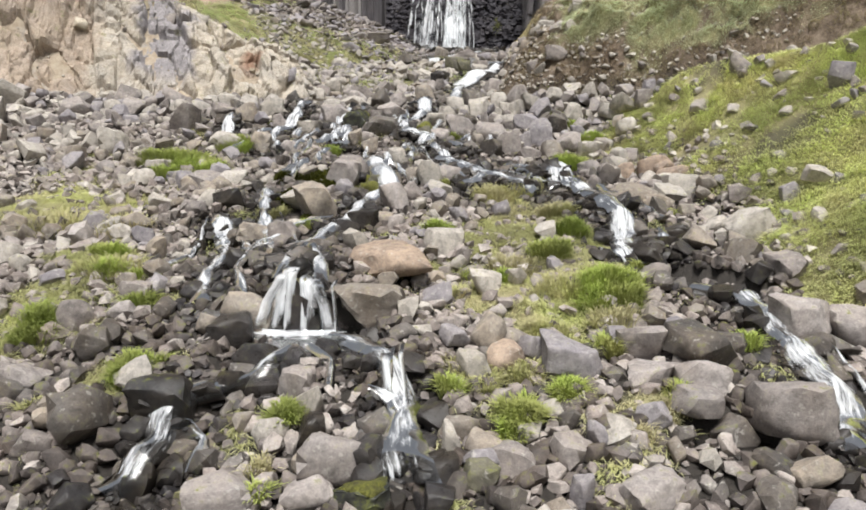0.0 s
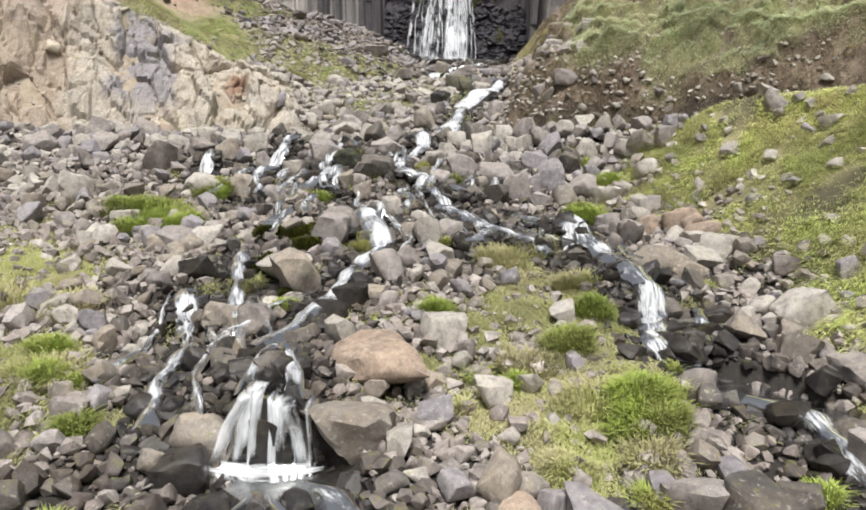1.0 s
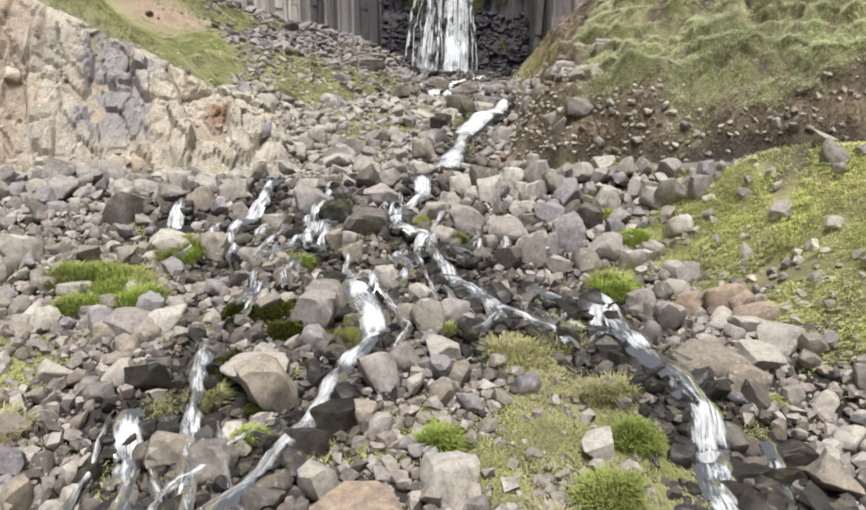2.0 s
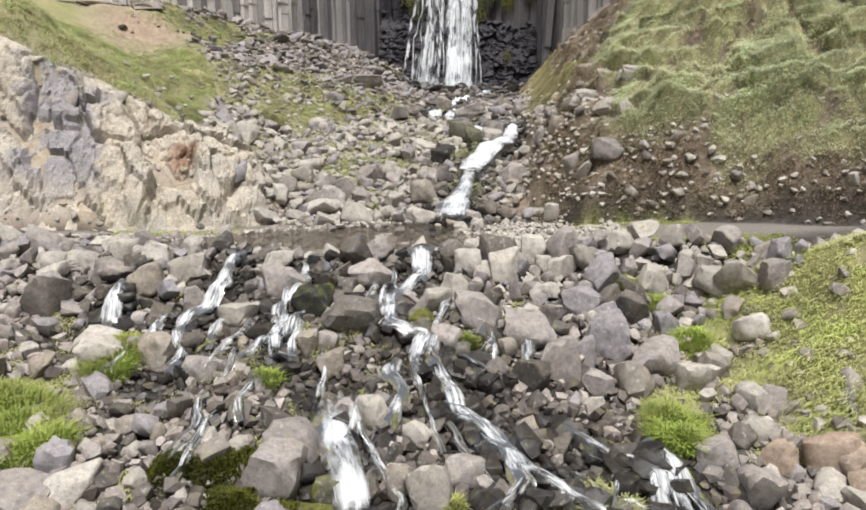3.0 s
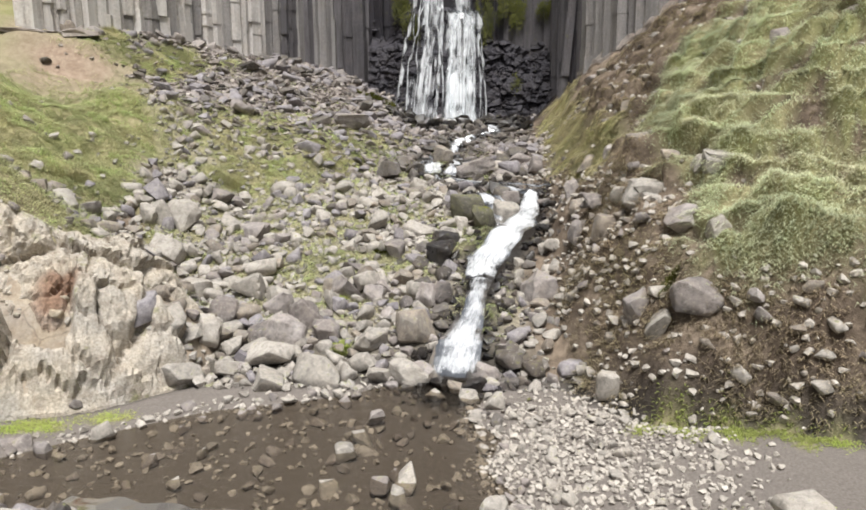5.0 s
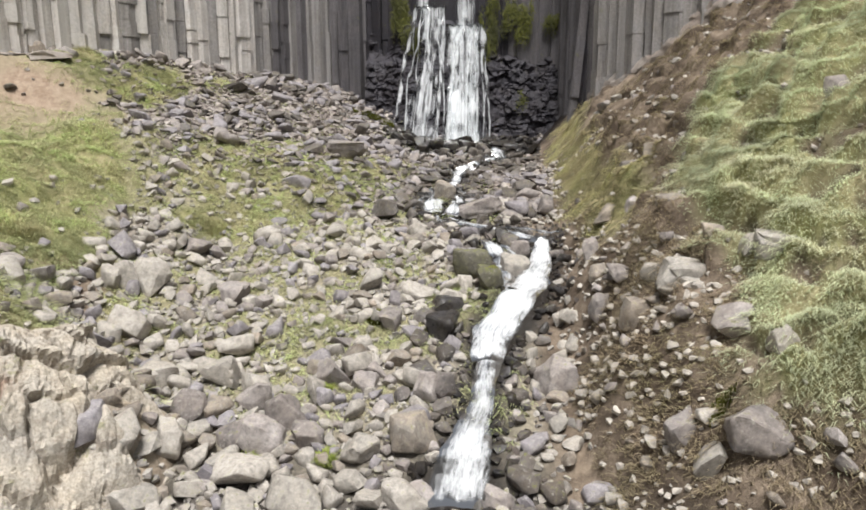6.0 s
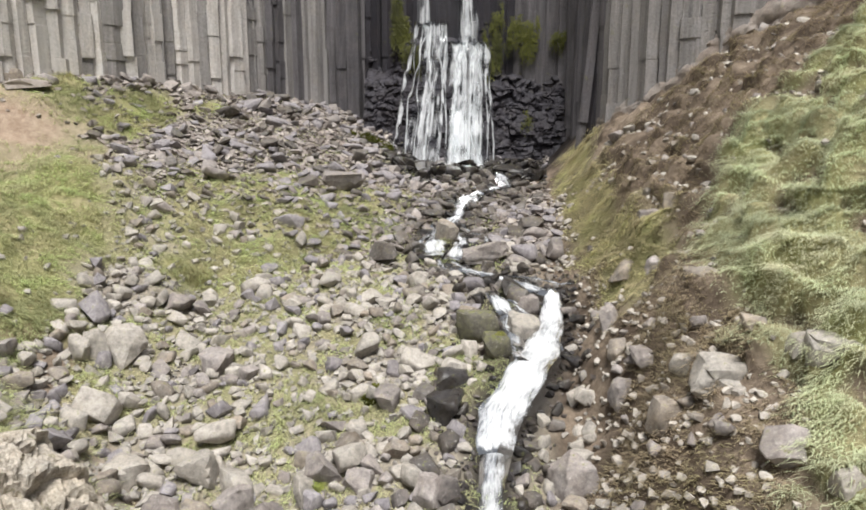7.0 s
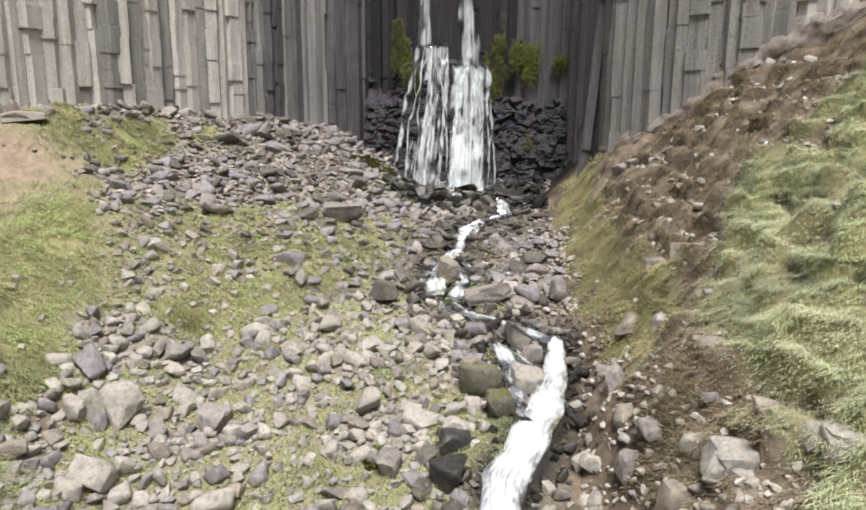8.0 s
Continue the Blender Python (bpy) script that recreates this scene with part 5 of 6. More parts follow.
# the overhanging slabs above the bare earth
for k, (x, y, z, w, h, turn) in enumerate(((-17.0, 36.75, 7.7, 1.3, 0.17, 14), (-15.0, 37.45, 7.74, 1.15, 0.15, 20), (-13.5, 38.1, 7.78, 0.7, 0.15, 28))):
    v, f = cut_stone(77 + k, 9, 0.08, fine=2, rough=0.09)
    child("ledge", mesh_from("ledge", v * [w, 0.6, h], f, TALUS, "edges"), cliff, "jutting brown rock ledge above bare earth", m=pose(x, y, z, 6, 3 - 4 * k, turn))
# ---------------- boulders ----------------
count = [0]
SAY = {"grey": "grey angular basalt boulder", "light": "pale beige weathered boulder", "lilac": "smooth lilac-grey boulder", "brown": "brownish boulder with rough faces",
       "tan": "rounded tan boulder", "wet": "dark wet boulder in the brook", "damp": "damp dark grey boulder", "moss": "boulder grown over with yellow-green moss", "wetmoss": "wet dark boulder with mossy flank"}
TAKEN = []


def moss_cap(ob, seed, amount):
    """A pad of moss grown over a boulder's upper side, thick in the middle and thin at its rim."""
    me, r = ob.data, np.random.default_rng(seed)
    co, no = np.zeros(len(me.vertices) * 3), np.zeros(len(me.vertices) * 3)
    me.vertices.foreach_get("co", co)
    me.vertices.foreach_get("normal", no)
    co, no = co.reshape(-1, 3), no.reshape(-1, 3)
    tri = np.array([p.vertices[:] for p in me.polygons])
    grow = (fbm(co[:, 0] + seed, co[:, 1] + co[:, 2], 0.45, seed) + 0.14 * no[:, 2] > 0.6 - amount) & (no[:, 2] > -0.3)
    on = grow[tri].all(1)
    # keep the largest single pad
    mark = np.where(on, np.arange(len(tri)), -1)
    for step in range(60):
        best = np.full(len(co), -1)
        np.maximum.at(best, tri[on].ravel(), np.repeat(mark[on], 3))
        mark = np.where(on, best[tri].max(1), -1)
    if on.sum() < 12:
        return
    names, sizes = np.unique(mark[on], return_counts=True)
    on = on & (mark == names[sizes.argmax()])
    if on.sum() < 10:
        return
    rim = np.zeros(len(co), bool)
    rim[tri[~on].ravel()] = True
    used, f = np.unique(tri[on], return_inverse=True)
    thick = np.where(rim[used], -0.006, r.uniform(0.01, 0.04, len(used)))
    cap = new("moss", mesh_from("moss", co[used] + no[used] * thick[:, None], f.reshape(-1, 3), MOSS_CAP, True))
    cap.parent = ob
    cap["label"] = "yellow-green moss patch"


def boulder(kind, x, y, wide, high):
    """A boulder that rests in the ground: its middle, width and height in metres."""
    count[0] += 1
    r = np.random.default_rng(500 + count[0])
    soft = kind in ("tan", "light") and high / wide > 0.4
    if kind == "tan" or (soft and r.random() < 0.5):
        v, f = stone_shape(500 + count[0], 3, sharp=5.5 if kind == "tan" else 12, planes=5 if kind == "tan" else 8, rough=0.1)
    elif r.random() < (0.7 if y < 17.5 else 0.15):
        v, f = stone_shape(500 + count[0], 3, sharp=22, planes=9, rough=0.09)
    else:
        v, f = cut_stone(500 + count[0], 10, 0.2 if y < 17.5 else 0.12, fine=2, rough=0.09, soft=1)
    deep = wide * r.uniform(0.7, 0.95)
    tall = max(high * 1.05, 0.3 * wide)
    me = mesh_from("boulder", v * [wide * 0.52, deep * 0.5, tall * 0.55], f, ROCK[kind], "edges")
    ob = new("boulder", me)
    z = float(ground_z(x, y + 0.1 * deep))
    ob.matrix_basis = pose(x, y + 0.12 * deep, z + tall * (0.38 if kind == "tan" else 0.3 if hill_depth(x, y) < 0.3 else -0.05), r.uniform(-8, 8) + (180 if kind == "tan" else 0), -13.0 if kind == "tan" else r.uniform(-10, 10), r.uniform(-22, 22))
    where = "beside the track" if 18.5 < y < 25 else ("on the scree below the cliff" if y > 25 else "on the stony slope")
    tagged(ob, SAY[kind] + " " + where, "boulder", "boulders " + where)
    if kind in ("moss", "wetmoss"):
        moss_cap(ob, 60 + count[0], 0.035)
    TAKEN.append((x, y + 0.12 * deep, 0.5 * math.sqrt(wide * deep)))
    return ob


boulder("tan", -0.22, 9.97, 1.28, 0.52)
boulder("brown", -0.38, 8.80, 0.89, 0.53)
boulder("wet", -2.02, 8.19, 0.57, 0.43)
boulder("brown", -1.99, 8.69, 0.64, 0.42)
boulder("wet", -1.55, 7.77, 0.57, 0.35)
boulder("grey", -3.53, 8.99, 0.44, 0.33)
boulder("grey", -4.09, 8.44, 0.45, 0.42)
boulder("grey", 4.83, 8.23, 0.68, 0.60)
boulder("grey", 5.40, 8.29, 0.51, 0.52)
boulder("grey", 2.83, 7.73, 0.56, 0.49)
boulder("lilac", 2.02, 7.54, 0.67, 0.45)
boulder("grey", 3.96, 6.62, 0.77, 0.50)
boulder("grey", 3.28, 7.11, 0.57, 0.37)
boulder("grey", 3.14, 6.77, 0.54, 0.27)
boulder("tan", 1.30, 7.69, 0.43, 0.28)
boulder("grey", 5.36, 9.73, 0.57, 0.42)
boulder("grey", 2.77, 7.32, 0.59, 0.21)
boulder("grey", -0.93, 7.09, 0.38, 0.35)
boulder("wet", -2.21, 6.03, 0.43, 0.30)
boulder("wet", -2.22, 6.72, 0.61, 0.42)
boulder("wet", -1.96, 6.98, 0.52, 0.23)
boulder("grey", -1.28, 5.71, 0.62, 0.33)
boulder("grey", -0.35, 5.98, 0.59, 0.44)
boulder("grey", -0.51, 5.67, 0.42, 0.28)
boulder("wetmoss", -0.06, 5.70, 0.52, 0.19)
boulder("grey", 1.26, 6.14, 0.48, 0.28)
boulder("moss", 0.98, 5.93, 0.34, 0.29)
boulder("lilac", 1.83, 5.74, 0.23, 0.33)
boulder("grey", 2.42, 5.75, 0.51, 0.28)
boulder("grey", 3.28, 6.49, 0.31, 0.21)
boulder("lilac", 2.69, 6.67, 0.35, 0.30)
boulder("grey", -3.25, 6.21, 0.39, 0.23)
boulder("brown", -3.24, 6.79, 0.34, 0.17)
boulder("grey", -3.98, 7.24, 0.45, 0.30)
boulder("light", 0.70, 6.34, 0.21, 0.39)
boulder("brown", 0.78, 6.62, 0.38, 0.22)
boulder("wet", -0.65, 6.44, 0.32, 0.32)
boulder("light", 5.37, 11.21, 0.83, 0.57)
boulder("brown", -1.75, 12.08, 0.69, 0.73)
boulder("wet", -1.09, 11.38, 0.57, 0.34)
boulder("wet", -0.83, 11.72, 0.59, 0.43)
boulder("grey", -0.40, 12.50, 0.50, 0.50)
boulder("light", -7.36, 15.93, 0.73, 0.68)
boulder("brown", -4.04, 13.64, 0.42, 0.38)
boulder("brown", -2.63, 11.28, 0.56, 0.38)
boulder("grey", -2.02, 10.91, 0.51, 0.43)
boulder("moss", -0.95, 14.23, 0.39, 0.39)
boulder("grey", -1.46, 14.76, 0.71, 0.51)
boulder("brown", 4.01, 12.91, 0.94, 0.51)
boulder("tan", 5.04, 14.60, 0.59, 0.34)
boulder("light", 4.98, 13.94, 0.65, 0.37)
boulder("grey", 5.61, 12.24, 0.36, 0.32)
boulder("wet", 3.70, 11.11, 0.50, 0.32)
boulder("grey", 3.51, 9.75, 0.46, 0.49)
boulder("brown", 4.95, 10.28, 0.52, 0.39)
boulder("light", 0.55, 10.79, 0.60, 0.53)
boulder("light", -5.02, 16.93, 0.71, 0.47)
boulder("grey", -1.66, 14.37, 0.81, 0.59)
boulder("lilac", -1.49, 13.67, 0.41, 0.41)
boulder("moss", -1.04, 13.83, 0.41, 0.33)
boulder("brown", -0.18, 14.21, 0.29, 0.43)
boulder("light", 0.19, 14.01, 0.49, 0.63)
boulder("grey", -0.91, 15.41, 0.37, 0.32)
boulder("light", -0.58, 15.26, 0.40, 0.40)
boulder("grey", -4.35, 13.88, 0.78, 0.42)
boulder("light", -5.88, 15.07, 0.56, 0.32)
boulder("lilac", -4.27, 14.49, 0.38, 0.45)
boulder("light", -2.06, 12.53, 0.89, 0.41)
boulder("brown", -4.82, 18.21, 0.61, 0.57)
boulder("light", -4.27, 18.60, 0.69, 0.47)
boulder("grey", -3.91, 17.98, 0.34, 0.42)
boulder("grey", -2.51, 18.28, 0.80, 0.53)
boulder("grey", -0.98, 18.46, 0.67, 0.57)
boulder("wetmoss", -1.88, 17.68, 0.66, 0.50)
boulder("damp", -1.16, 17.34, 0.95, 0.5)
boulder("light", -2.76, 19.04, 0.55, 0.32)
boulder("light", -3.02, 17.51, 0.62, 0.35)
boulder("brown", -4.00, 16.70, 0.53, 0.50)
boulder("grey", -3.24, 16.36, 0.57, 0.39)
boulder("light", -4.78, 16.54, 0.66, 0.50)
boulder("grey", -1.48, 16.89, 0.33, 0.33)
boulder("brown", -1.34, 16.47, 0.44, 0.39)
boulder("brown", -1.76, 16.81, 0.34, 0.44)
boulder("moss", -0.09, 17.30, 0.43, 0.43)
boulder("grey", -0.24, 18.11, 0.50, 0.24)
boulder("grey", -1.38, 18.26, 0.34, 0.32)
boulder("light", -5.65, 19.18, 0.52, 0.43)
boulder("light", -4.96, 19.03, 0.51, 0.43)
boulder("grey", -5.52, 18.55, 0.61, 0.37)
boulder("light", -6.34, 19.00, 0.60, 0.34)
boulder("light", 0.64, 18.84, 0.53, 0.50)
boulder("grey", 0.76, 17.61, 0.67, 0.57)
boulder("light", 0.41, 18.07, 0.57, 0.52)
boulder("grey", 0.32, 16.99, 0.46, 0.37)
boulder("grey", 1.55, 17.08, 0.79, 0.49)
boulder("grey", 1.89, 16.49, 0.67, 0.61)
boulder("grey", 1.94, 17.63, 0.42, 0.37)
boulder("lilac", 2.51, 17.96, 0.61, 0.43)
boulder("lilac", 2.80, 17.67, 0.37, 0.40)
boulder("light", 2.66, 18.93, 0.61, 0.45)
boulder("light", 3.31, 19.13, 0.50, 0.42)
boulder("grey", 3.67, 19.04, 0.36, 0.36)
boulder("lilac", 2.79, 17.06, 0.61, 0.67)
boulder("lilac", 2.35, 16.72, 0.31, 0.49)
boulder("grey", 3.31, 16.64, 0.68, 0.48)
boulder("brown", 4.09, 16.50, 0.45, 0.38)
boulder("grey", 3.38, 18.69, 0.33, 0.35)
boulder("light", 3.73, 18.40, 0.53, 0.53)
boulder("light", 4.71, 18.13, 0.76, 0.38)
boulder("light", 4.75, 16.85, 0.51, 0.40)
boulder("lilac", 3.72, 17.46, 0.36, 0.43)
boulder("grey", 5.26, 17.34, 0.41, 0.46)
boulder("lilac", 5.48, 17.71, 0.34, 0.43)
boulder("grey", 2.44, 16.26, 0.46, 0.31)
boulder("light", 2.00, 18.98, 0.36, 0.34)
boulder("lilac", 1.61, 18.93, 0.34, 0.34)
boulder("tan", 4.87, 14.65, 0.70, 0.48)
boulder("tan", 5.11, 14.17, 0.66, 0.32)
boulder("tan", 4.25, 14.75, 0.45, 0.34)
boulder("light", 5.11, 13.48, 0.63, 0.44)
boulder("grey", 3.76, 14.08, 0.50, 0.50)
boulder("grey", 3.48, 14.71, 0.51, 0.39)
boulder("grey", 3.43, 13.80, 0.28, 0.31)
boulder("brown", 4.34, 12.74, 0.58, 0.36)
boulder("light", 3.77, 16.24, 0.52, 0.40)
boulder("wet", 2.20, 13.74, 0.38, 0.36)
boulder("light", 2.68, 23.23, 0.36, 0.45)
boulder("light", 0.74, 20.21, 0.35, 0.32)
boulder("grey", -2.98, 25.42, 0.76, 0.63)
boulder("grey", -2.70, 25.95, 0.70, 0.56)
boulder("grey", -4.38, 25.85, 0.61, 0.56)
boulder("light", -5.27, 26.69, 0.75, 0.45)
boulder("light", -4.06, 26.86, 0.66, 0.51)
boulder("grey", -3.34, 26.34, 0.63, 0.49)
boulder("light", -1.32, 25.15, 0.61, 0.44)
boulder("grey", -2.22, 25.47, 0.54, 0.45)
boulder("grey", -2.09, 26.98, 0.61, 0.56)
boulder("grey", -1.46, 26.89, 0.50, 0.40)
boulder("grey", -0.28, 26.43, 0.48, 0.58)
boulder("grey", 0.01, 26.44, 0.44, 0.58)
boulder("grey", -4.89, 29.90, 0.69, 0.44)
boulder("light", -6.94, 29.22, 0.48, 0.66)
boulder("light", -7.17, 29.01, 0.41, 0.59)
boulder("light", -6.56, 29.42, 0.73, 0.73)
boulder("light", -4.31, 25.00, 0.52, 0.52)
boulder("grey", 2.02, 26.89, 0.85, 0.75)
boulder("grey", 3.29, 23.85, 0.55, 0.66)
boulder("grey", 3.97, 23.16, 0.87, 0.44)
boulder("light", 4.44, 23.78, 0.39, 0.56)
boulder("light", 5.15, 25.54, 0.75, 0.38)
boulder("moss", 0.94, 30.27, 0.69, 0.63)
boulder("moss", 0.57, 31.15, 0.93, 0.80)
boulder("grey", 0.90, 35.57, 1.34, 0.6)
boulder("light", 1.50, 35.88, 0.51, 0.51)
boulder("grey", -3.96, 40.18, 1.43, 0.65)
boulder("light", -0.51, 24.32, 0.69, 0.36)
boulder("light", 1.60, 31.52, 0.75, 0.48)
boulder("grey", 1.84, 32.53, 0.57, 0.43)
boulder("wet", 0.01, 29.41, 0.72, 0.36)
boulder("wet", -0.09, 28.44, 0.67, 0.56)
boulder("grey", 3.28, 27.92, 0.52, 0.31)
boulder("light", 3.98, 26.12, 0.71, 0.36)

boulder("brown", 3.90, 31.72, 0.76, 0.43)
boulder("grey", 4.23, 30.77, 0.48, 0.48)
boulder("grey", 3.30, 27.77, 0.51, 0.33)
boulder("light", 3.91, 26.12, 0.87, 0.58)
boulder("grey", 3.01, 27.84, 0.44, 0.52)
boulder("grey", 3.18, 29.89, 0.45, 0.68)
boulder("brown", 3.20, 26.24, 0.53, 0.5)
boulder("light", 3.61, 26.75, 0.40, 0.36)
boulder("light", 4.82, 25.86, 0.43, 0.35)
boulder("light", 4.99, 25.52, 0.51, 0.42)
boulder("brown", 4.28, 28.18, 0.60, 0.40)
boulder("grey", 4.72, 32.95, 0.68, 0.33)
boulder("brown", 5.16, 32.47, 0.61, 0.40)
boulder("wet", -1.3, 8.68, 0.3, 0.62)
boulder("brown", -0.2, 36.9, 0.75, 0.6)
boulder("grey", -0.27, 24.43, 0.50, 0.30)
boulder("wet", 0.04, 24.19, 0.42, 0.26)
boulder("brown", 0.31, 24.04, 0.36, 0.24)
boulder("wet", 0.58, 24.02, 0.46, 0.28)
boulder("grey", 0.87, 24.39, 0.50, 0.34)
boulder("light", 0.52, 23.64, 0.34, 0.20)
boulder("light", -0.05, 23.83, 0.30, 0.20)

for x, y, w, h in ((-2.1, 46.3, 0.6, 0.45), (-1.45, 45.7, 0.75, 0.5), (-0.75, 45.95, 0.7, 0.5), (-0.05, 45.5, 0.8, 0.55), (0.6, 45.9, 0.7, 0.6), (1.25, 45.3, 0.6, 0.5), (2.5, 45.7, 0.7, 0.5), (3.1, 46.3, 0.6, 0.45), (-0.4, 44.7, 0.5, 0.4), (0.9, 44.5, 0.55, 0.45)):
    boulder("wet" if y > 45.4 else "damp", x, y, w, h)

# ---------------- stones by region ----------------
PROTO = [cut_stone(40 + k, 8 + k % 5, 0.08, fine=1, rough=0.06) if k % 3 else stone_shape(40 + k, 2, sharp=14, planes=7, rough=0.08) for k in range(33)]
PROTO_FAR = [cut_stone(40 + k, 8 + k % 5, 0.09) if k % 3 else stone_shape(40 + k, 1, sharp=14, planes=7) for k in range(33)]
PROTO_LOW = [cut_stone(80 + k, 7 + k % 4, 0.0) if k % 2 else stone_shape(80 + k, 1, sharp=12, planes=6) for k in range(30)]
CELL = 0.6
grid = {}


def occupy(x, y, r):
    grid.setdefault((int(x // CELL), int(y // CELL)), []).append((x, y, r))


def is_free(x, y, r, pack):
    i, j = int(x // CELL), int(y // CELL)
    for a in (i - 2, i - 1, i, i + 1, i + 2):
        for b in (j - 2, j - 1, j, j + 1, j + 2):
            for (px_, py_, pr) in grid.get((a, b), ()):
                if (x - px_) ** 2 + (y - py_) ** 2 < (pack * (r + pr)) ** 2:
                    return False
    return True


for t in TAKEN + [(-1.3, 8.45, 0.42), (-1.3, 8.95, 0.3), (0.12, 7.0, 0.3), (-0.2, 36.9, 0.4)]:
    occupy(*t)
SHARED = {}


def shared_stone(k, tone, far=False):
    if (k, tone, far) not in SHARED:
        v, f = (PROTO_FAR if far else PROTO)[k]
        SHARED[(k, tone, far)] = mesh_from("stone", v, f, ROCK[tone], "edges")
    return SHARED[(k, tone, far)]


def strew(parent, box, density, per, tones=("grey", "grey", "light", "lilac", "brown"), singles=300, flat=0.7, seed=1, pack=0.74, heap=None, sink=0.3, angular=True, in_water=False):
    """Stones over a stretch of ground: the larger as single parts, the small ones as one heap of rubble.
    per: for sizes from largest to least, (from, to, tries for each square metre)."""
    r = np.random.default_rng(seed)
    x0, x1, y0, y1 = box
    R = np.concatenate([np.sort(r.uniform(a, b, int(n * (x1 - x0) * (y1 - y0))))[::-1] for a, b, n in per]) * 0.5
    tries = len(R)
    X, Y = r.uniform(x0, x1, tries), r.uniform(y0, y1, tries)
    P = density(X, Y)
    gap = water_gap(X, Y)
    keep = (r.random(tries) < P) & (in_water | (gap > 0.7 * R - 0.03))
    X, Y, R, gap = X[keep], Y[keep], R[keep], gap[keep]
    Z = ground_z(X, Y)
    chosen = []
    for x, y, z, q, g in zip(X, Y, Z, R, gap):
        if is_free(x, y, q, pack):
            occupy(x, y, q)
            chosen.append((x, y, z, q, g))
    heap_v, heap_f, heap_m, base = [], [], [], 0
    for n, (x, y, z, q, g) in enumerate(chosen):
        wide, deep, tall = q * r.uniform(0.95, 1.35), q * r.uniform(0.75, 1.05), q * r.uniform(0.55, 0.95) * flat / 0.7
        turn = Euler((r.normal(0, 0.38), r.normal(0, 0.38), r.uniform(0, 6.28)))
        lift = 0.5 * q * r.random() ** 2 * (1 if g > 0.25 else 0.3)
        wet = r.random() < 0.6 if in_water else g < 0.08 + 0.45 * r.random() ** 2 or (y > 44.5 and -3.2 < x < 4)
        damp = not wet and (in_water or g < (0.15 if y < 33 else 0.7) + 1.1 * r.random() ** 2)
        if not wet and -4.0 < x < 4.2 and 12.5 < y < 18.4 and r.random() < 0.4:
            damp = True
        if not wet and y < 8.2 and (x > 0.8 or x < -1.2) and r.random() < 0.55:
            damp = True
        if n < singles:
            tone = "wet" if wet and r.random() < 0.85 else "damp" if damp and r.random() < 0.8 else tones[int(r.integers(len(tones)))]
            pick_ = int(r.integers(11)) * 3 + (int(r.integers(1, 3)) if angular or r.random() < 0.5 else 0)
            child("stone", shared_stone(pick_, tone, y > 20 or q < 0.12), parent,
                  m=Matrix.LocRotScale((x, y, z + tall * (sink + 0.05) + lift), turn, (wide, deep, tall)))
        else:
            v, f = PROTO_FAR[int(r.integers(33))] if y < 10.5 and q > 0.06 else PROTO_LOW[int(r.integers(15)) * 2 + (1 if angular and r.random() < 0.8 else int(r.integers(2)))]
            mtx = np.array(turn.to_matrix())
            heap_v.append((v * [wide, deep, tall]) @ mtx.T + [x, y, z + tall * sink + lift])
            heap_f.append(f + base)
            heap_m.append(np.full(len(f), 1 if wet else 2 if damp else 0))
            base += len(v)
    if heap_v:
        me = mesh_from("rubble", np.vstack(heap_v), np.vstack(heap_f), heap or RUBBLE, "edges")
        me.materials.append(RUBBLE_WET)
        me.materials.append(RUBBLE_DAMP)
        me.polygons.foreach_set("material_index", np.concatenate(heap_m).astype(np.int32))
        ob = child("rubble", me, parent, "loose broken stones of mixed sizes")
        ob["kind"] = "stuff"
    return len(chosen)


def bare(x, y, least=0.0):
    g = cover(x, y)[0]
    return np.clip(1 - 1.15 * g, least, 1)


def on_slope(x, y):
    edge = smooth(-14, -11.8, x + 1.6 * (fbm(x, y, 1.5, 95) - 0.5)) * smooth(3, 4.8, y + 1.2 * (fbm(x, y, 1.5, 96) - 0.5))
    return edge * bare(x, y, 0.13) * (bank_depth(x, y) < 0.9) * (y < 18.4) * (pool_depth(x, y) <= 0.05)


def on_embankment(x, y):
    return (y > 17.6) * (y < 19.9 - 0.1 * x * (x > 0)) * (1 - 0.8 * smooth(4.2, 6.0, x)) * (pool_depth(x, y) <= 0.1)


def on_scree(x, y):
    return bare(x, y, np.where(y > 36, 0.4 + 0.5 * smooth(-3, -1, x), np.where(y > 27, 0.42, 0.7))) * (hill_depth(x, y) < 0.25) * (face_depth(x, y) < 0.9 + 2 * (y > 26)) * (y > 23.9) * (~inside(x, y, CLIFF_AREA)) * (1 - 0.9 * cover(x, y)[4]) * (1 - 0.8 * smooth(0.15, 0.5, patch(x, y))) * (1 - (0.93 - 0.5 * smooth(-10.5, -8, x)) * zone(x, y, MEADOW)) * (1 - 0.3 * zone(x, y, MOSSY, 0.4, 2.4, 75)) * (1 - 0.6 * smooth(-1.0, -0.4, hill_depth(x, y)))


def on_hill(x, y):
    hd = hill_depth(x, y)
    return (hd > 0) * (0.95 - 0.93 * smooth(0.2, 0.6, cover(x, y)[0])) * (1 - 0.6 * smooth(1.4, 2.6, hd) * smooth(30, 27, y)) * (0.15 + 0.85 * smooth(0.42, 0.6, fbm(x, y, 1.0, 91))) * (~inside(x, y, CLIFF_AREA))


def on_bank(x, y):
    return (bank_depth(x, y) > 0.2) * (0.5 - 0.3 * smooth(0.5, 2.0, bank_depth(x, y)))


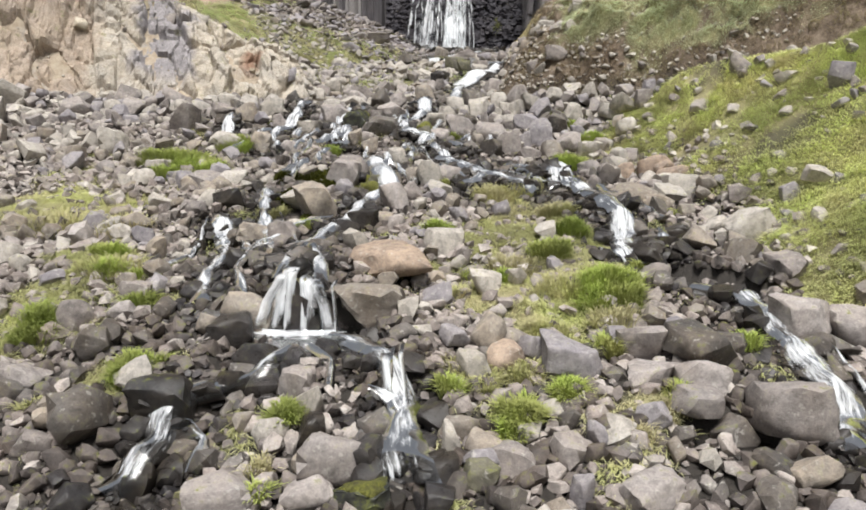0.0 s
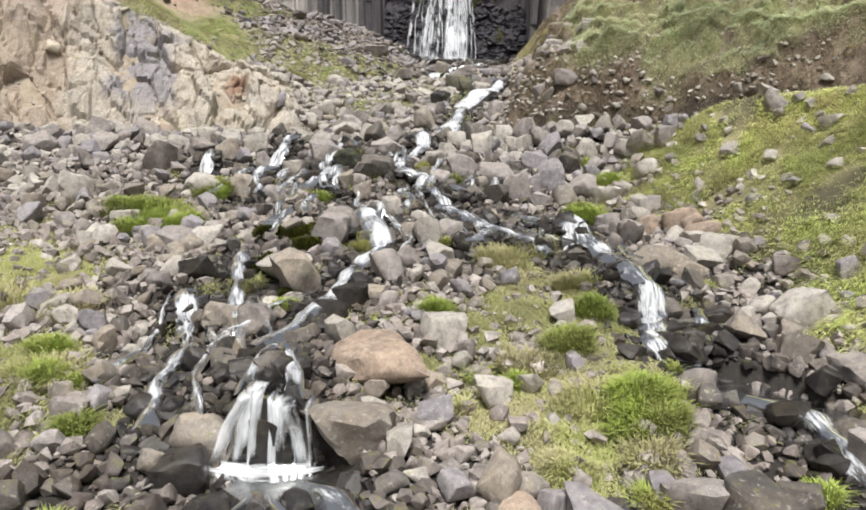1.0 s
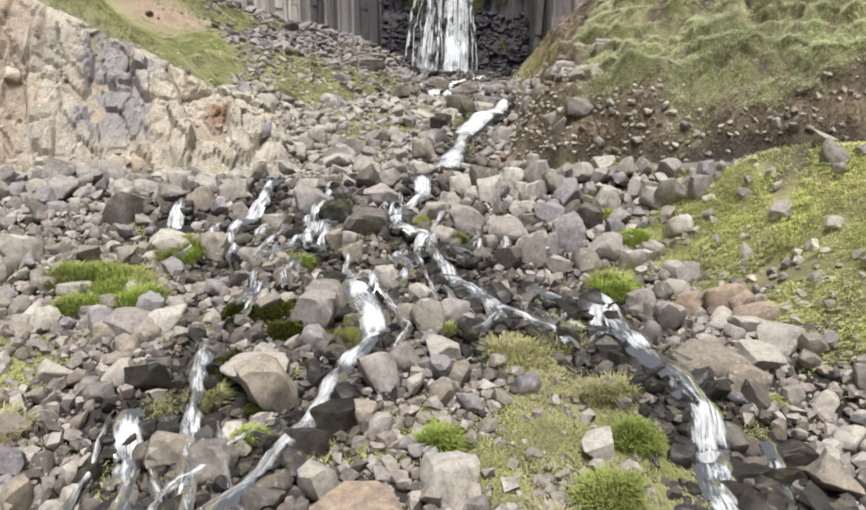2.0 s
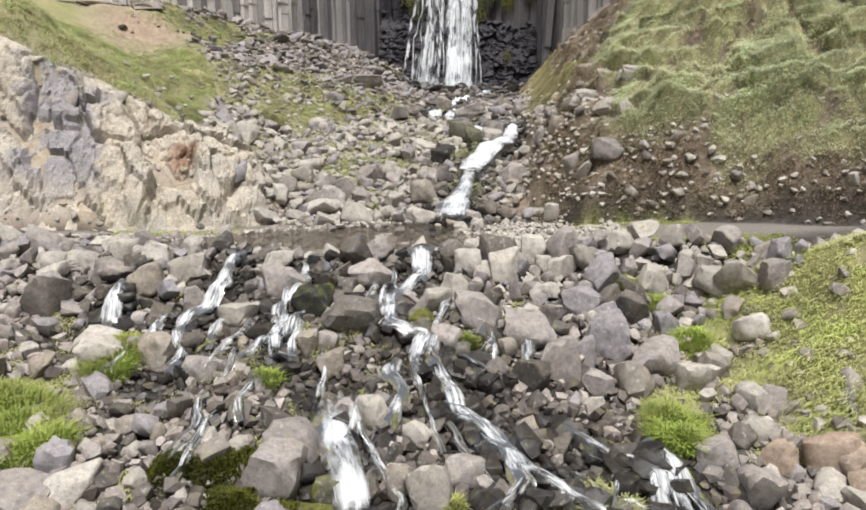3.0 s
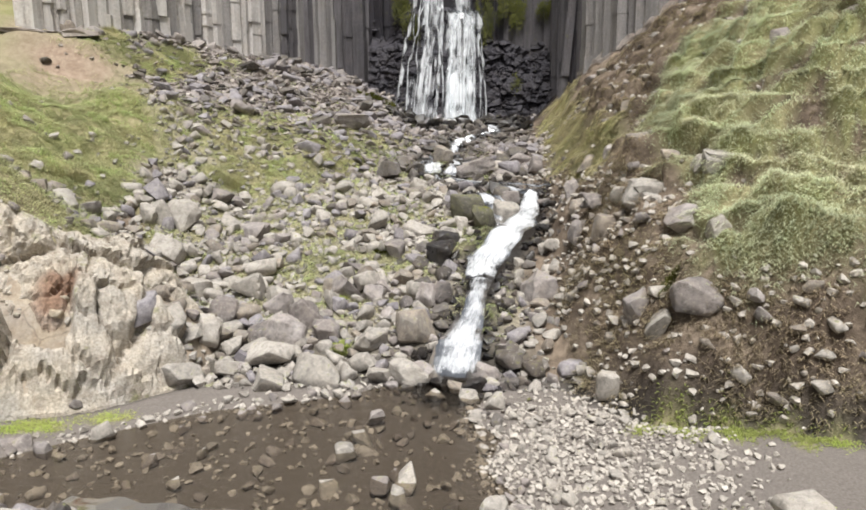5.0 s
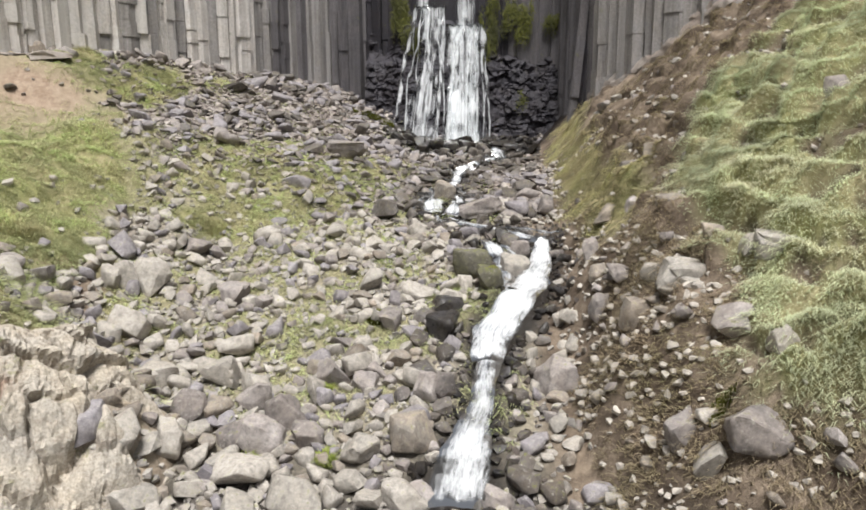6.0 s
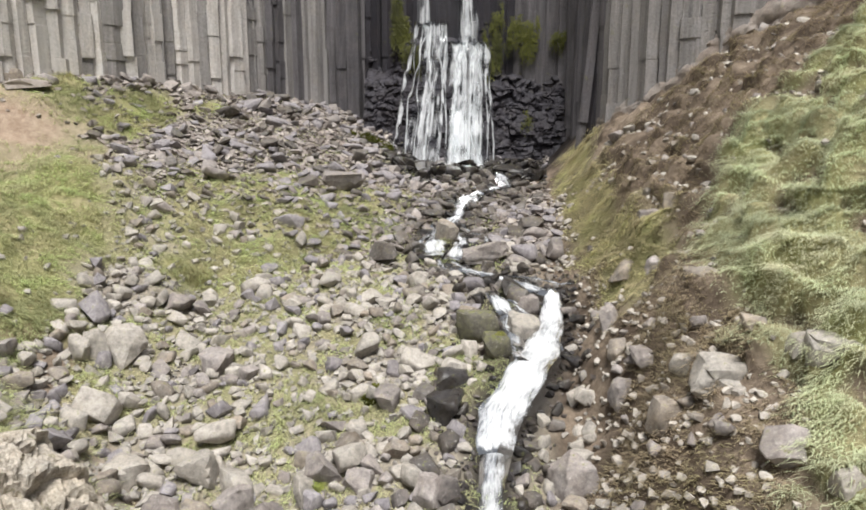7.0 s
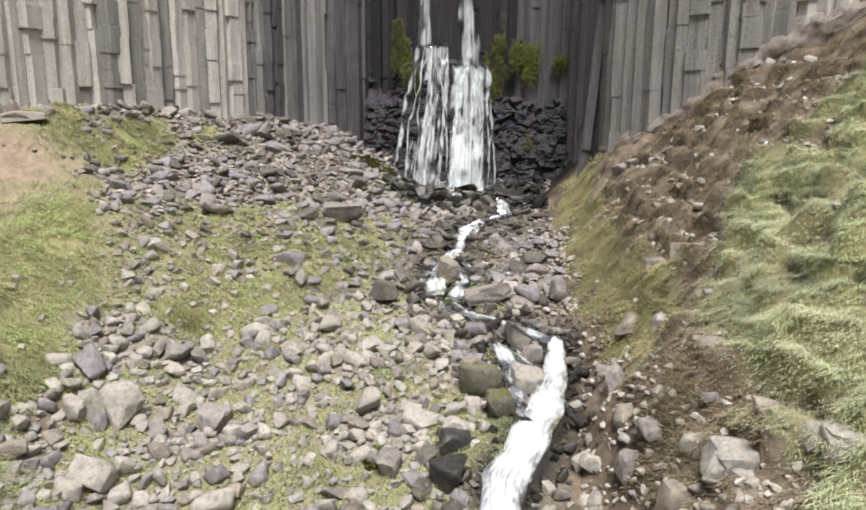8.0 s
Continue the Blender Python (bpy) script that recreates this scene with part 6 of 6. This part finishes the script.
def on_face(x, y):
    fd = face_depth(x, y)
    return (fd > 0) * (fd < 2.4) * (y < 26.5) * (0.25 + 0.75 * (fd < 0.15) + 0.6 * (fd > 1.8))


def on_fan(x, y):
    d = np.hypot((x - 2.0) / 1.9, (y - 21.6) / 1.9)
    return np.clip(1.3 - d, 0, 1) * (pool_depth(x, y) <= 0.11) * (hill_depth(x, y) < 0)


def on_shore(x, y):
    d, _ = dist_line(x, y, FORD + FORD[:1])
    return np.clip(1 - d / 0.5, 0, 1) * (1 - 0.88 * (pool_depth(x, y) > 0.12)) * 0.8 + 0.22 * (pool_depth(x, y) > 0.1)


def stretch(name, x, y, z, label, category):
    return tagged(empty(name, x, y, z), label, category, kind="structure")


hillside = stretch("hillside", 5, 26, 2, "stones stuck in the earthy hillside", "hillside")
shore = stretch("shore", 0, 21, 0, "pale gravel and stones round the ford", "shore")
bed = stretch("brook_bed", 0, 12, -2, "black wet stones in the brook's bed", "brook bed")


def in_bed(x, y):
    return (water_gap(x, y) < 0.22) * (y < 19.4) * (pool_depth(x, y) <= 0.08) + 0.9 * (water_gap(x, y) < 0.5) * (y > 24.4) * (y < 46)


strew(bed, (-5.6, 5.2, 5, 19.4), in_bed, [(0.2, 0.34, 6), (0.1, 0.2, 60), (0.05, 0.1, 160)], ("wet", "damp"), seed=10, pack=0.62, sink=0.3, in_water=True)
for x0, x1, label in ((-13, -3, "embankment of large loose stones carrying the track"), (-3, 1.5, "embankment of wet and dry stones with water seeping through"), (1.5, 7, "embankment of large dry stones below the track")):
    part_ = stretch("embankment", 0.5 * (x0 + x1), 19, -0.5, label, "embankment")
    strew(part_, (x0, x1, 17.5, 20.1), on_embankment, [(0.5, 0.75, 0.8), (0.26, 0.48, 7), (0.13, 0.26, 58), (0.06, 0.13, 90)], ("grey", "light", "light", "grey", "lilac"), flat=0.95, seed=11 + int(x1), pack=0.64, sink=0.42)
for y0, y1, label in ((13.5, 18.4, "steep slope of broken grey stones with small falls between"), (9, 13.5, "slope of broken grey stones with brooks running through"), (3, 9, "slope of mixed stones, moss and grass along the brooks")):
    part_ = stretch("stony_slope", 0, 0.5 * (y0 + y1), -3, label, "stony slope")
    strew(part_, (-14, 7, y0, y1), on_slope, [(0.4, 0.6, 0.35), (0.22, 0.38, 4), (0.11, 0.21, 65), (0.05, 0.11, 130)], ("grey", "light", "light", "lilac", "brown", "brown"), angular=False, flat=0.85, seed=12 + int(y1), pack=0.6, sink=0.45)
for y0, y1, label in ((23.8, 27.5, "scree of angular basalt blocks above the ford"), (27.5, 31.5, "scree of broken basalt stones with patches of moss"), (31.5, 36, "scree of small grey stones grown over with grass")):
    part_ = stretch("scree", -2, 0.5 * (y0 + y1), 1.5, label, "scree")
    strew(part_, (-12, 4, y0, y1), on_scree, [(0.42, 0.75, 1.3 if y0 < 27 else 0.7), (0.24, 0.42, 7), (0.12, 0.24, 42), (0.05, 0.12, 60)], ("grey", "light", "brown", "light", "light", "lilac"), seed=13 + int(y1), sink=0.3, pack=0.64, heap=SCREE)
for y0, y1, label in ((36, 42, "scree of flat grey slabs and grass below the cliff"), (42, 51, "dark scree of column fragments at the cliff's foot")):
    part_ = stretch("upper_scree", -4, 0.5 * (y0 + y1), 4, label, "scree")
    strew(part_, (-14, 4.5, y0, y1), on_scree, [(0.45, 0.8, 0.9), (0.25, 0.45, 12), (0.12, 0.25, 90), (0.07, 0.12, 60)], ("lilac", "damp", "lilac", "grey"), flat=0.45, seed=14 + int(y1), sink=0.25, pack=0.6)
strew(hillside, (1.5, 10, 19, 41), on_hill, [(0.3, 0.5, 0.3), (0.15, 0.3, 4), (0.04, 0.15, 80)], ("grey", "light", "brown"), singles=250, seed=15, heap=GRAVEL)
strew(rock_face, (-15, -3.5, 20.5, 27), on_face, [(0.25, 0.6, 1.2), (0.1, 0.25, 6), (0.04, 0.1, 30)], ("light", "tan_face", "grey"), singles=60, seed=16, heap=GRAVEL)
strew(shore, (-10, 5, 18.9, 25), on_shore, [(0.2, 0.4, 3), (0.1, 0.2, 25), (0.04, 0.1, 80)], ("light", "grey"), singles=150, seed=17, heap=GRAVEL)
strew(shore, (-1, 5, 19, 24.4), on_fan, [(0.1, 0.18, 10), (0.03, 0.09, 330)], ("light",), singles=80, seed=18, heap=GRAVEL)
strew(hillside, (4.5, 10, 8, 19), on_bank, [(0.25, 0.5, 1.6), (0.08, 0.25, 22)], ("grey", "light", "lilac"), singles=110, seed=19, heap=GRAVEL)


# small wet stones that break the running water
def wet_stones(n, seed):
    r = np.random.default_rng(seed)
    for k in range(n):
        a = STREAM_ARR[int(r.integers(len(STREAM_ARR)))]
        t = r.uniform(0, len(a) - 1)
        x, y, w = (np.interp(t, np.arange(len(a)), a[:, j]) for j in range(3))
        if 24 < y < 33.6:
            continue
        x, y, q = x + r.normal(0, 0.55 * w), y + r.normal(0, 0.3 * w), r.uniform(0.05, 0.18)
        if any(abs(x - f[1]) < 0.3 and -0.6 < y - f[2] < 0.2 for f in SMALL_FALLS):
            continue
        z = float(ground_z(x, y))
        child("stone", shared_stone(int(r.integers(len(PROTO))), "wet"), bed,
              m=Matrix.LocRotScale((x, y, z + 0.7 * q), Euler((r.normal(0, 0.3), r.normal(0, 0.3), r.uniform(0, 6.28))), (q * 1.2, q, q * 0.8)))


wet_stones(290, 21)
edge_stones = stretch("brook_edge", 0, 13, -2, "dark wet stones along the brook's edges", "brook bed")


def line_edges(n, seed):
    """Stones that lie half in the water along both edges of the brooks."""
    r = np.random.default_rng(seed)
    low = [a for a in STREAM_ARR if a[0, 1] < 20]
    for k in range(n):
        a = low[int(r.integers(len(low)))]
        t = r.uniform(0, len(a) - 1)
        x, y, w = (float(np.interp(t, np.arange(len(a)), a[:, j])) for j in range(3))
        q = r.uniform(0.07, 0.17)
        x, y = x + (1 if r.random() < 0.5 else -1) * (0.42 * w + r.uniform(0.5, 1.2) * q), y + r.normal(0, 0.08)
        if any(abs(x - f[1]) < 0.25 and -0.5 < y - f[2] < 0.2 for f in SMALL_FALLS):
            continue
        child("stone", shared_stone(int(r.integers(len(PROTO))), "wet" if r.random() < 0.75 else "damp"), edge_stones,
              m=Matrix.LocRotScale((x, y, float(ground_z(x, y)) + 0.05 + 0.5 * q), Euler((r.normal(0, 0.35), r.normal(0, 0.35), r.uniform(0, 6.28))), (q * 1.25, q, q * 0.85)))


line_edges(300, 77)

# broken blocks along the foot of the cliff
for k, (x, y, a) in enumerate(along(CLIFF[2:8], 0.16)):
    if rng.random() < 0.1:
        q, d, h = rng.uniform(0.15, 0.38), rng.uniform(0.1, 0.65), rng.uniform(0, 1.0) ** 1.5
        bx, by = x + math.sin(a) * d, y - math.cos(a) * d
        child("block", shared_stone(int(rng.integers(len(PROTO))), ("light", "grey", "light", "brown")[k % 4]), cliff,
              m=Matrix.LocRotScale((bx, by, float(ground_z(bx, by)) + h * 2.2 * max(0.0, 0.3 - d)), Euler(rng.normal(0, 0.3, 3)), (q, q * 0.8, q * rng.uniform(0.6, 1.1))))
# ---------------- grass ----------------
def blades(name, X, Y, length, width, lean, material, label, seed, parent=None, per=9, spread_r=0.07, stand=1.0, loose=0.7):
    """Tufts of bent blades at the given places; lean is the way in which they hang."""
    r = np.random.default_rng(seed)
    n = len(X) * per
    x = np.repeat(X, per) + r.normal(0, spread_r, n)
    y = np.repeat(Y, per) + r.normal(0, spread_r, n)
    L = np.repeat(length, per) * r.uniform(0.6, 1.2, n)
    z = ground_z(x, y) - 0.01
    sag_x_, sag_y_ = droop(x, y)
    x, y = x + sag_x_, y + sag_y_
    a = r.uniform(0, 2 * np.pi, n)
    hx = np.repeat(lean[0], per) + loose * np.cos(a)
    hy = np.repeat(lean[1], per) + loose * np.sin(a)
    up = r.uniform(0.25, 0.75, n) * stand
    side = np.stack([-hy, hx], -1)
    side /= np.linalg.norm(side, axis=1)[:, None] + 1e-9
    w = width * r.uniform(0.7, 1.3, n)
    mid = np.stack([x + hx * L * 0.35, y + hy * L * 0.35, z + up * L * 0.55], -1)
    tip = np.stack([x + hx * L * 0.95, y + hy * L * 0.95, z + up * L * 0.35 - 0.25 * L * np.clip(1 - stand, 0, 1)], -1)
    base = np.stack([x, y, z], -1)
    s3 = np.concatenate([side * w[:, None], np.zeros((n, 1))], 1)
    V = np.stack([base - s3, base + s3, mid + s3 * 0.8, mid - s3 * 0.8, tip], 1).reshape(-1, 3)
    k = np.arange(n)[:, None] * 5
    F = np.concatenate([k + [0, 1, 2], k + [0, 2, 3], k + [3, 2, 4]], 0)
    me = bpy.data.meshes.new(name)
    me.vertices.add(len(V))
    me.vertices.foreach_set("co", V.ravel())
    me.loops.add(F.size)
    me.loops.foreach_set("vertex_index", F.ravel())
    me.polygons.add(len(F))
    me.polygons.foreach_set("loop_start", np.arange(0, F.size, 3))
    me.update(calc_edges=True)
    me.materials.append(material)
    return tagged(new(name, me), label, "grass", kind="stuff")


def pick(box, chance, tries, seed):
    r = np.random.default_rng(seed)
    X, Y = r.uniform(box[0], box[1], tries), r.uniform(box[2], box[3], tries)
    keep = r.random(tries) < chance(X, Y)
    return X[keep], Y[keep]


def downhill(X, Y):
    e = 0.3
    gx_, gy_ = (height(X + e, Y) - height(X - e, Y)) / (2 * e), (height(X, Y + e) - height(X, Y - e)) / (2 * e)
    m = np.hypot(gx_, gy_) + 0.2
    return -gx_ / m, -gy_ / m


def hill_grass(X, Y):
    hd = hill_depth(X, Y)
    # no blades in the hollows, so that their darkened ground shows as shade
    return zone(X, Y, HILL_GREEN) * (hd > 0.3) * smooth(0.14, 0.4, puff(X, Y)) * (~inside(X, Y, CLIFF_AREA))


def olive_grass(X, Y):
    return zone(X, Y, HILL_OLIVE, 0.35, 1.3, 73) * (hill_depth(X, Y) > 0.1) * smooth(0.1, 0.35, puff(X, Y)) * (~inside(X, Y, CLIFF_AREA))


X, Y = pick((2, 13, 19, 38), hill_grass, 60000, 3)
way = downhill(X, Y)
blades("hill_grass", X, Y, 0.16 + 0.22 * fbm(X, Y, 0.7, 8), 0.005, (0.75 * way[0], 0.75 * way[1]), GRASS_HILL, "soft pale green grass hanging in cushions on the hillside", 1, per=7, stand=0.6, loose=0.5, spread_r=0.1)
X, Y = pick((2, 6, 28, 47), olive_grass, 16000, 13)
way = downhill(X, Y)
blades("olive_grass", X, Y, 0.08 + 0.14 * fbm(X, Y, 0.7, 8), 0.009, (0.5 * way[0], 0.4 * way[1]), GRASS_OLIVE, "olive-yellow mossy grass beside the waterfall's basin", 11, per=8, stand=0.7, loose=0.7, spread_r=0.1)
X, Y = pick((4, 9.8, 8.5, 19.3), lambda a, b: cover(a, b)[0] * (bank_depth(a, b) > -0.4) * smooth(0.2, 0.42, fbm(a, b, 0.7, 83)), 20000, 4)
blades("bank_grass", X, Y, 0.08 + 0.22 * fbm(X, Y, 0.7, 8), 0.005, downhill(X, Y), GRASS_BANK, "yellow-green grass on the bank below the track", 2, per=9, stand=0.8)
X, Y = pick((-8, 5, 5, 18.5), lambda a, b: np.maximum(patch(a, b) * smooth(0.28, 0.48, fbm(a, b, 0.4, 81)), 0.5 * smooth(0.6, 0.68, fbm(a, b, 0.75, 82)) * (water_gap(a, b) > 0.1)), 90000, 5)
blades("tuft_grass", X, Y, 0.06 + 0.2 * fbm(X, Y, 0.6, 8), 0.005, downhill(X, Y), GRASS_PATCH, "olive and straw-coloured grass between the stones", 3, per=10)
X, Y = pick((-14, 1.5, 24, 48), lambda a, b: cover(a, b)[0] * (hill_depth(a, b) < 0) * smooth(0.2, 0.42, fbm(a, b, 0.6, 85)) * (~inside(a, b, CLIFF_AREA)), 62000, 6)
blades("scree_grass", X, Y, 0.12 + 0.2 * fbm(X, Y, 1.5, 8), 0.007, downhill(X, Y), GRASS_MEADOW, "green grass and moss on the scree", 4, per=6, stand=0.8)
X, Y = pick((1.8, 12, 18, 41), lambda a, b: (hill_depth(a, b) > 0.05 + 0.6 * (b > 27)) * (1 - 0.15 * (b > 31)) * (1 - cover(a, b)[0]) * smooth(0.3, 0.5, fbm(a, b, 0.6, 87)) * (~inside(a, b, CLIFF_AREA)), 40000, 7)
blades("dry_grass", X, Y, 0.07 + 0.15 * fbm(X, Y, 1.0, 8), 0.007, downhill(X, Y), GRASS_DRY, "withered brown grass on the earthy slope", 5, per=5)
X, Y = pick((-8, 7, 19, 23.2), lambda a, b: patch(a, b, VERGE) * smooth(0.36, 0.5, fbm(a, b, 0.5, 51)), 30000, 8)
blades("verge_grass", X, Y, 0.05 + 0.08 * fbm(X, Y, 1.0, 8), 0.008, downhill(X, Y), GRASS_TUFT, "short green grass along the track's edges", 6, per=8)


TUFT_SAY = {"lush": ("bright green grass tuft growing between stones", GRASS_TUFT), "straw": ("straw-coloured tuft of dry stalks and grass", GRASS_STRAW),
            "moss": ("yellow-green moss cushion on wet stones", MOSS)}
tufts = [0]


def tuft(kind, x, y, wide, high):
    """One plant: a dome of bent blades."""
    tufts[0] += 1
    r = np.random.default_rng(900 + tufts[0])
    n = int(np.clip(2600 * wide * wide + 350 * wide, 250, 1500) * (0.5 if kind == "straw" else 0.85))
    a, q = r.uniform(0, 6.283, n), np.sqrt(r.random(n))
    lump = 0.95 + 0.9 * (vnoise(a * 0.9 + 3 * tufts[0], q, 0.6, 5) - 0.5)
    bx, by = x + 0.45 * wide * lump * q * np.cos(a), y + 0.36 * wide * lump * q * np.sin(a)
    dome = high * (0.05 if y > 22 else 0.12 if kind == "straw" else 0.26) * np.sqrt(np.clip(1 - q * q, 0, 1)) * (0.6 + 0.8 * vnoise(bx, by, 0.12, 8))
    z = ground_z(bx, by) + dome + 0.05
    L = (0.035 if kind == "moss" else 0.06 + 0.12 * high) * r.uniform(0.6, 1.5, n)
    hx, hy, hz = q * np.cos(a) * 0.8 + r.normal(0, 0.35, n), q * np.sin(a) * 0.8 + r.normal(0, 0.35, n), r.uniform(0.4, 1.1, n)
    w = (0.006 if kind != "moss" else 0.011) * r.uniform(0.7, 1.4, n)
    side = np.stack([-hy, hx, np.zeros(n)], -1) / (np.hypot(hx, hy)[:, None] + 1e-6) * w[:, None]
    p = np.stack([bx, by, z - 0.05], -1)
    mid = np.stack([bx + hx * L * 0.5, by + hy * L * 0.5, z + 0.6 * hz * L], -1)
    tip = np.stack([bx + hx * L * 1.2, by + hy * L * 1.2, z + 0.75 * hz * L], -1)
    V = np.stack([p - side, p + side, mid + side, mid - side, tip], 1).reshape(-1, 3)
    k = np.arange(n)[:, None] * 5
    F = np.concatenate([k + [0, 1, 2], k + [0, 2, 3], k + [3, 2, 4]], 0)
    say, stuff = TUFT_SAY[kind]
    return tagged(new("grass_tuft" if kind != "moss" else "moss_cushion", mesh_from("grass_tuft", V, F, stuff)), say, "grass tuft" if kind != "moss" else "moss", "plants among the stones")


tuft("lush", -2.81, 7.22, 0.36, 0.42)
tuft("lush", -0.95, 6.65, 0.33, 0.25)
tuft("straw", -1.04, 6.10, 0.25, 0.30)
tuft("lush", -0.97, 5.78, 0.24, 0.24)
tuft("lush", 1.29, 6.56, 0.32, 0.24)
tuft("lush", 1.93, 7.11, 0.34, 0.34)
tuft("straw", 2.49, 6.50, 0.37, 0.32)
tuft("lush", 2.98, 6.95, 0.22, 0.22)
tuft("lush", 0.72, 7.18, 0.23, 0.23)
tuft("straw", -3.59, 6.80, 0.28, 0.28)
tuft("lush", -4.43, 8.16, 0.54, 0.47)
tuft("lush", 2.54, 7.84, 0.19, 0.44)
tuft("moss", -1.37, 13.99, 0.56, 0.45)
tuft("lush", 0.49, 11.62, 0.46, 0.28)
tuft("lush", 1.47, 6.77, 0.22, 0.33)
tuft("moss", -0.48, 5.74, 0.14, 0.29)
tuft("moss", -1.85, 11.95, 0.40, 0.32)
tuft("lush", -1.75, 11.38, 0.38, 0.23)
tuft("lush", -3.38, 8.89, 0.40, 0.23)
tuft("lush", -4.50, 10.23, 0.61, 0.41)
tuft("lush", 4.42, 12.23, 0.32, 0.24)
tuft("lush", 3.38, 9.97, 0.25, 0.32)
tuft("lush", -3.82, 9.54, 0.37, 0.31)
tuft("lush", 1.45, 9.87, 0.32, 0.25)
tuft("lush", 2.63, 11.62, 0.53, 0.46)
tuft("lush", -4.65, 16.72, 0.79, 0.56)
tuft("lush", -2.17, 16.13, 0.35, 0.44)
tuft("lush", 3.23, 15.33, 0.87, 0.63)
tuft("lush", -5.68, 15.55, 1.01, 0.59)
tuft("lush", -4.67, 14.79, 1.01, 0.70)
tuft("moss", -2.50, 12.87, 0.81, 0.50)
tuft("moss", -2.01, 14.02, 0.92, 0.64)
tuft("moss", -2.44, 14.70, 0.46, 0.38)
tuft("lush", -5.58, 14.58, 0.69, 0.54)
tuft("lush", 0.47, 13.96, 0.21, 0.28)
tuft("straw", 2.77, 18.41, 0.38, 0.2)
tuft("lush", 3.26, 18.36, 0.46, 0.43)
tuft("lush", 3.67, 18.00, 0.60, 0.34)
tuft("lush", 0.66, 16.92, 0.27, 0.47)
tuft("moss", -4.14, 17.97, 0.23, 0.38)
tuft("lush", -4.56, 16.38, 0.72, 0.59)
tuft("lush", 4.01, 17.08, 0.61, 0.40)
tuft("straw", 5.00, 17.90, 0.51, 0.51)
tuft("lush", -2.20, 26.77, 0.40, 0.30)
tuft("lush", -1.85, 25.16, 0.35, 0.35)
tuft("moss", -4.51, 26.04, 0.38, 0.38)
tuft("moss", -2.50, 27.75, 0.43, 0.43)
tuft("moss", -1.51, 29.02, 0.71, 0.47)
tuft("lush", -3.13, 24.98, 0.52, 0.52)
tuft("straw", -6.62, 33.40, 1.07, 0.4)
tuft("moss", 3.61, 23.69, 0.36, 0.36)
tuft("straw", -9.19, 29.31, 1.19, 0.40)
tuft("lush", -2.81, 7.36, 0.57, 0.41)
tuft("straw", -4.18, 9.79, 1.00, 0.60)
tuft("lush", -4.18, 9.59, 0.49, 0.43)
tuft("straw", -6.13, 11.63, 1.56, 0.60)
tuft("straw", -4.95, 11.48, 1.18, 0.60)
tuft("lush", -4.52, 8.44, 0.46, 0.60)
tuft("lush", -5.22, 15.18, 1.63, 0.60)
tuft("lush", -6.06, 15.53, 0.92, 0.60)
tuft("lush", -4.54, 16.74, 0.81, 0.60)
tuft("lush", 0.41, 11.45, 0.43, 0.45)
tuft("straw", 1.45, 13.45, 0.92, 0.60)
tuft("straw", 2.09, 13.83, 0.95, 0.60)
tuft("straw", 2.52, 12.50, 0.76, 0.60)
tuft("lush", 2.19, 10.73, 0.73, 0.47)
tuft("straw", 1.60, 10.35, 0.86, 0.51)
tuft("straw", 2.35, 9.41, 1.00, 0.60)
tuft("lush", 2.75, 9.39, 0.86, 0.60)
tuft("lush", 2.79, 8.97, 0.83, 0.54)
tuft("straw", 2.68, 8.48, 0.59, 0.60)
tuft("straw", 1.81, 8.40, 0.57, 0.33)
tuft("straw", 0.88, 7.62, 0.46, 0.38)
tuft("lush", 0.69, 7.19, 0.28, 0.43)
tuft("straw", 1.48, 7.51, 0.63, 0.37)
tuft("lush", 1.94, 7.16, 0.33, 0.36)
tuft("lush", 3.13, 14.91, 0.69, 0.60)
tuft("lush", 2.48, 7.94, 0.22, 0.48)
tuft("lush", 4.08, 7.99, 0.33, 0.52)
tuft("lush", -0.95, 6.68, 0.38, 0.35)
tuft("straw", -2.56, 12.27, 0.58, 0.60)
tuft("lush", 1.41, 6.78, 0.58, 0.41)
tuft("straw", 2.91, 6.79, 0.33, 0.36)
tuft("straw", 1.03, 7.34, 0.45, 0.33)
tuft("lush", 0.98, 10.09, 0.30, 0.39)
tuft("straw", 0.76, 9.41, 0.32, 0.37)
tuft("lush", -3.37, 8.77, 0.37, 0.39)
tuft("moss", -2.10, 14.58, 1.24, 0.60)
tuft("moss", -2.93, 14.56, 0.69, 0.60)
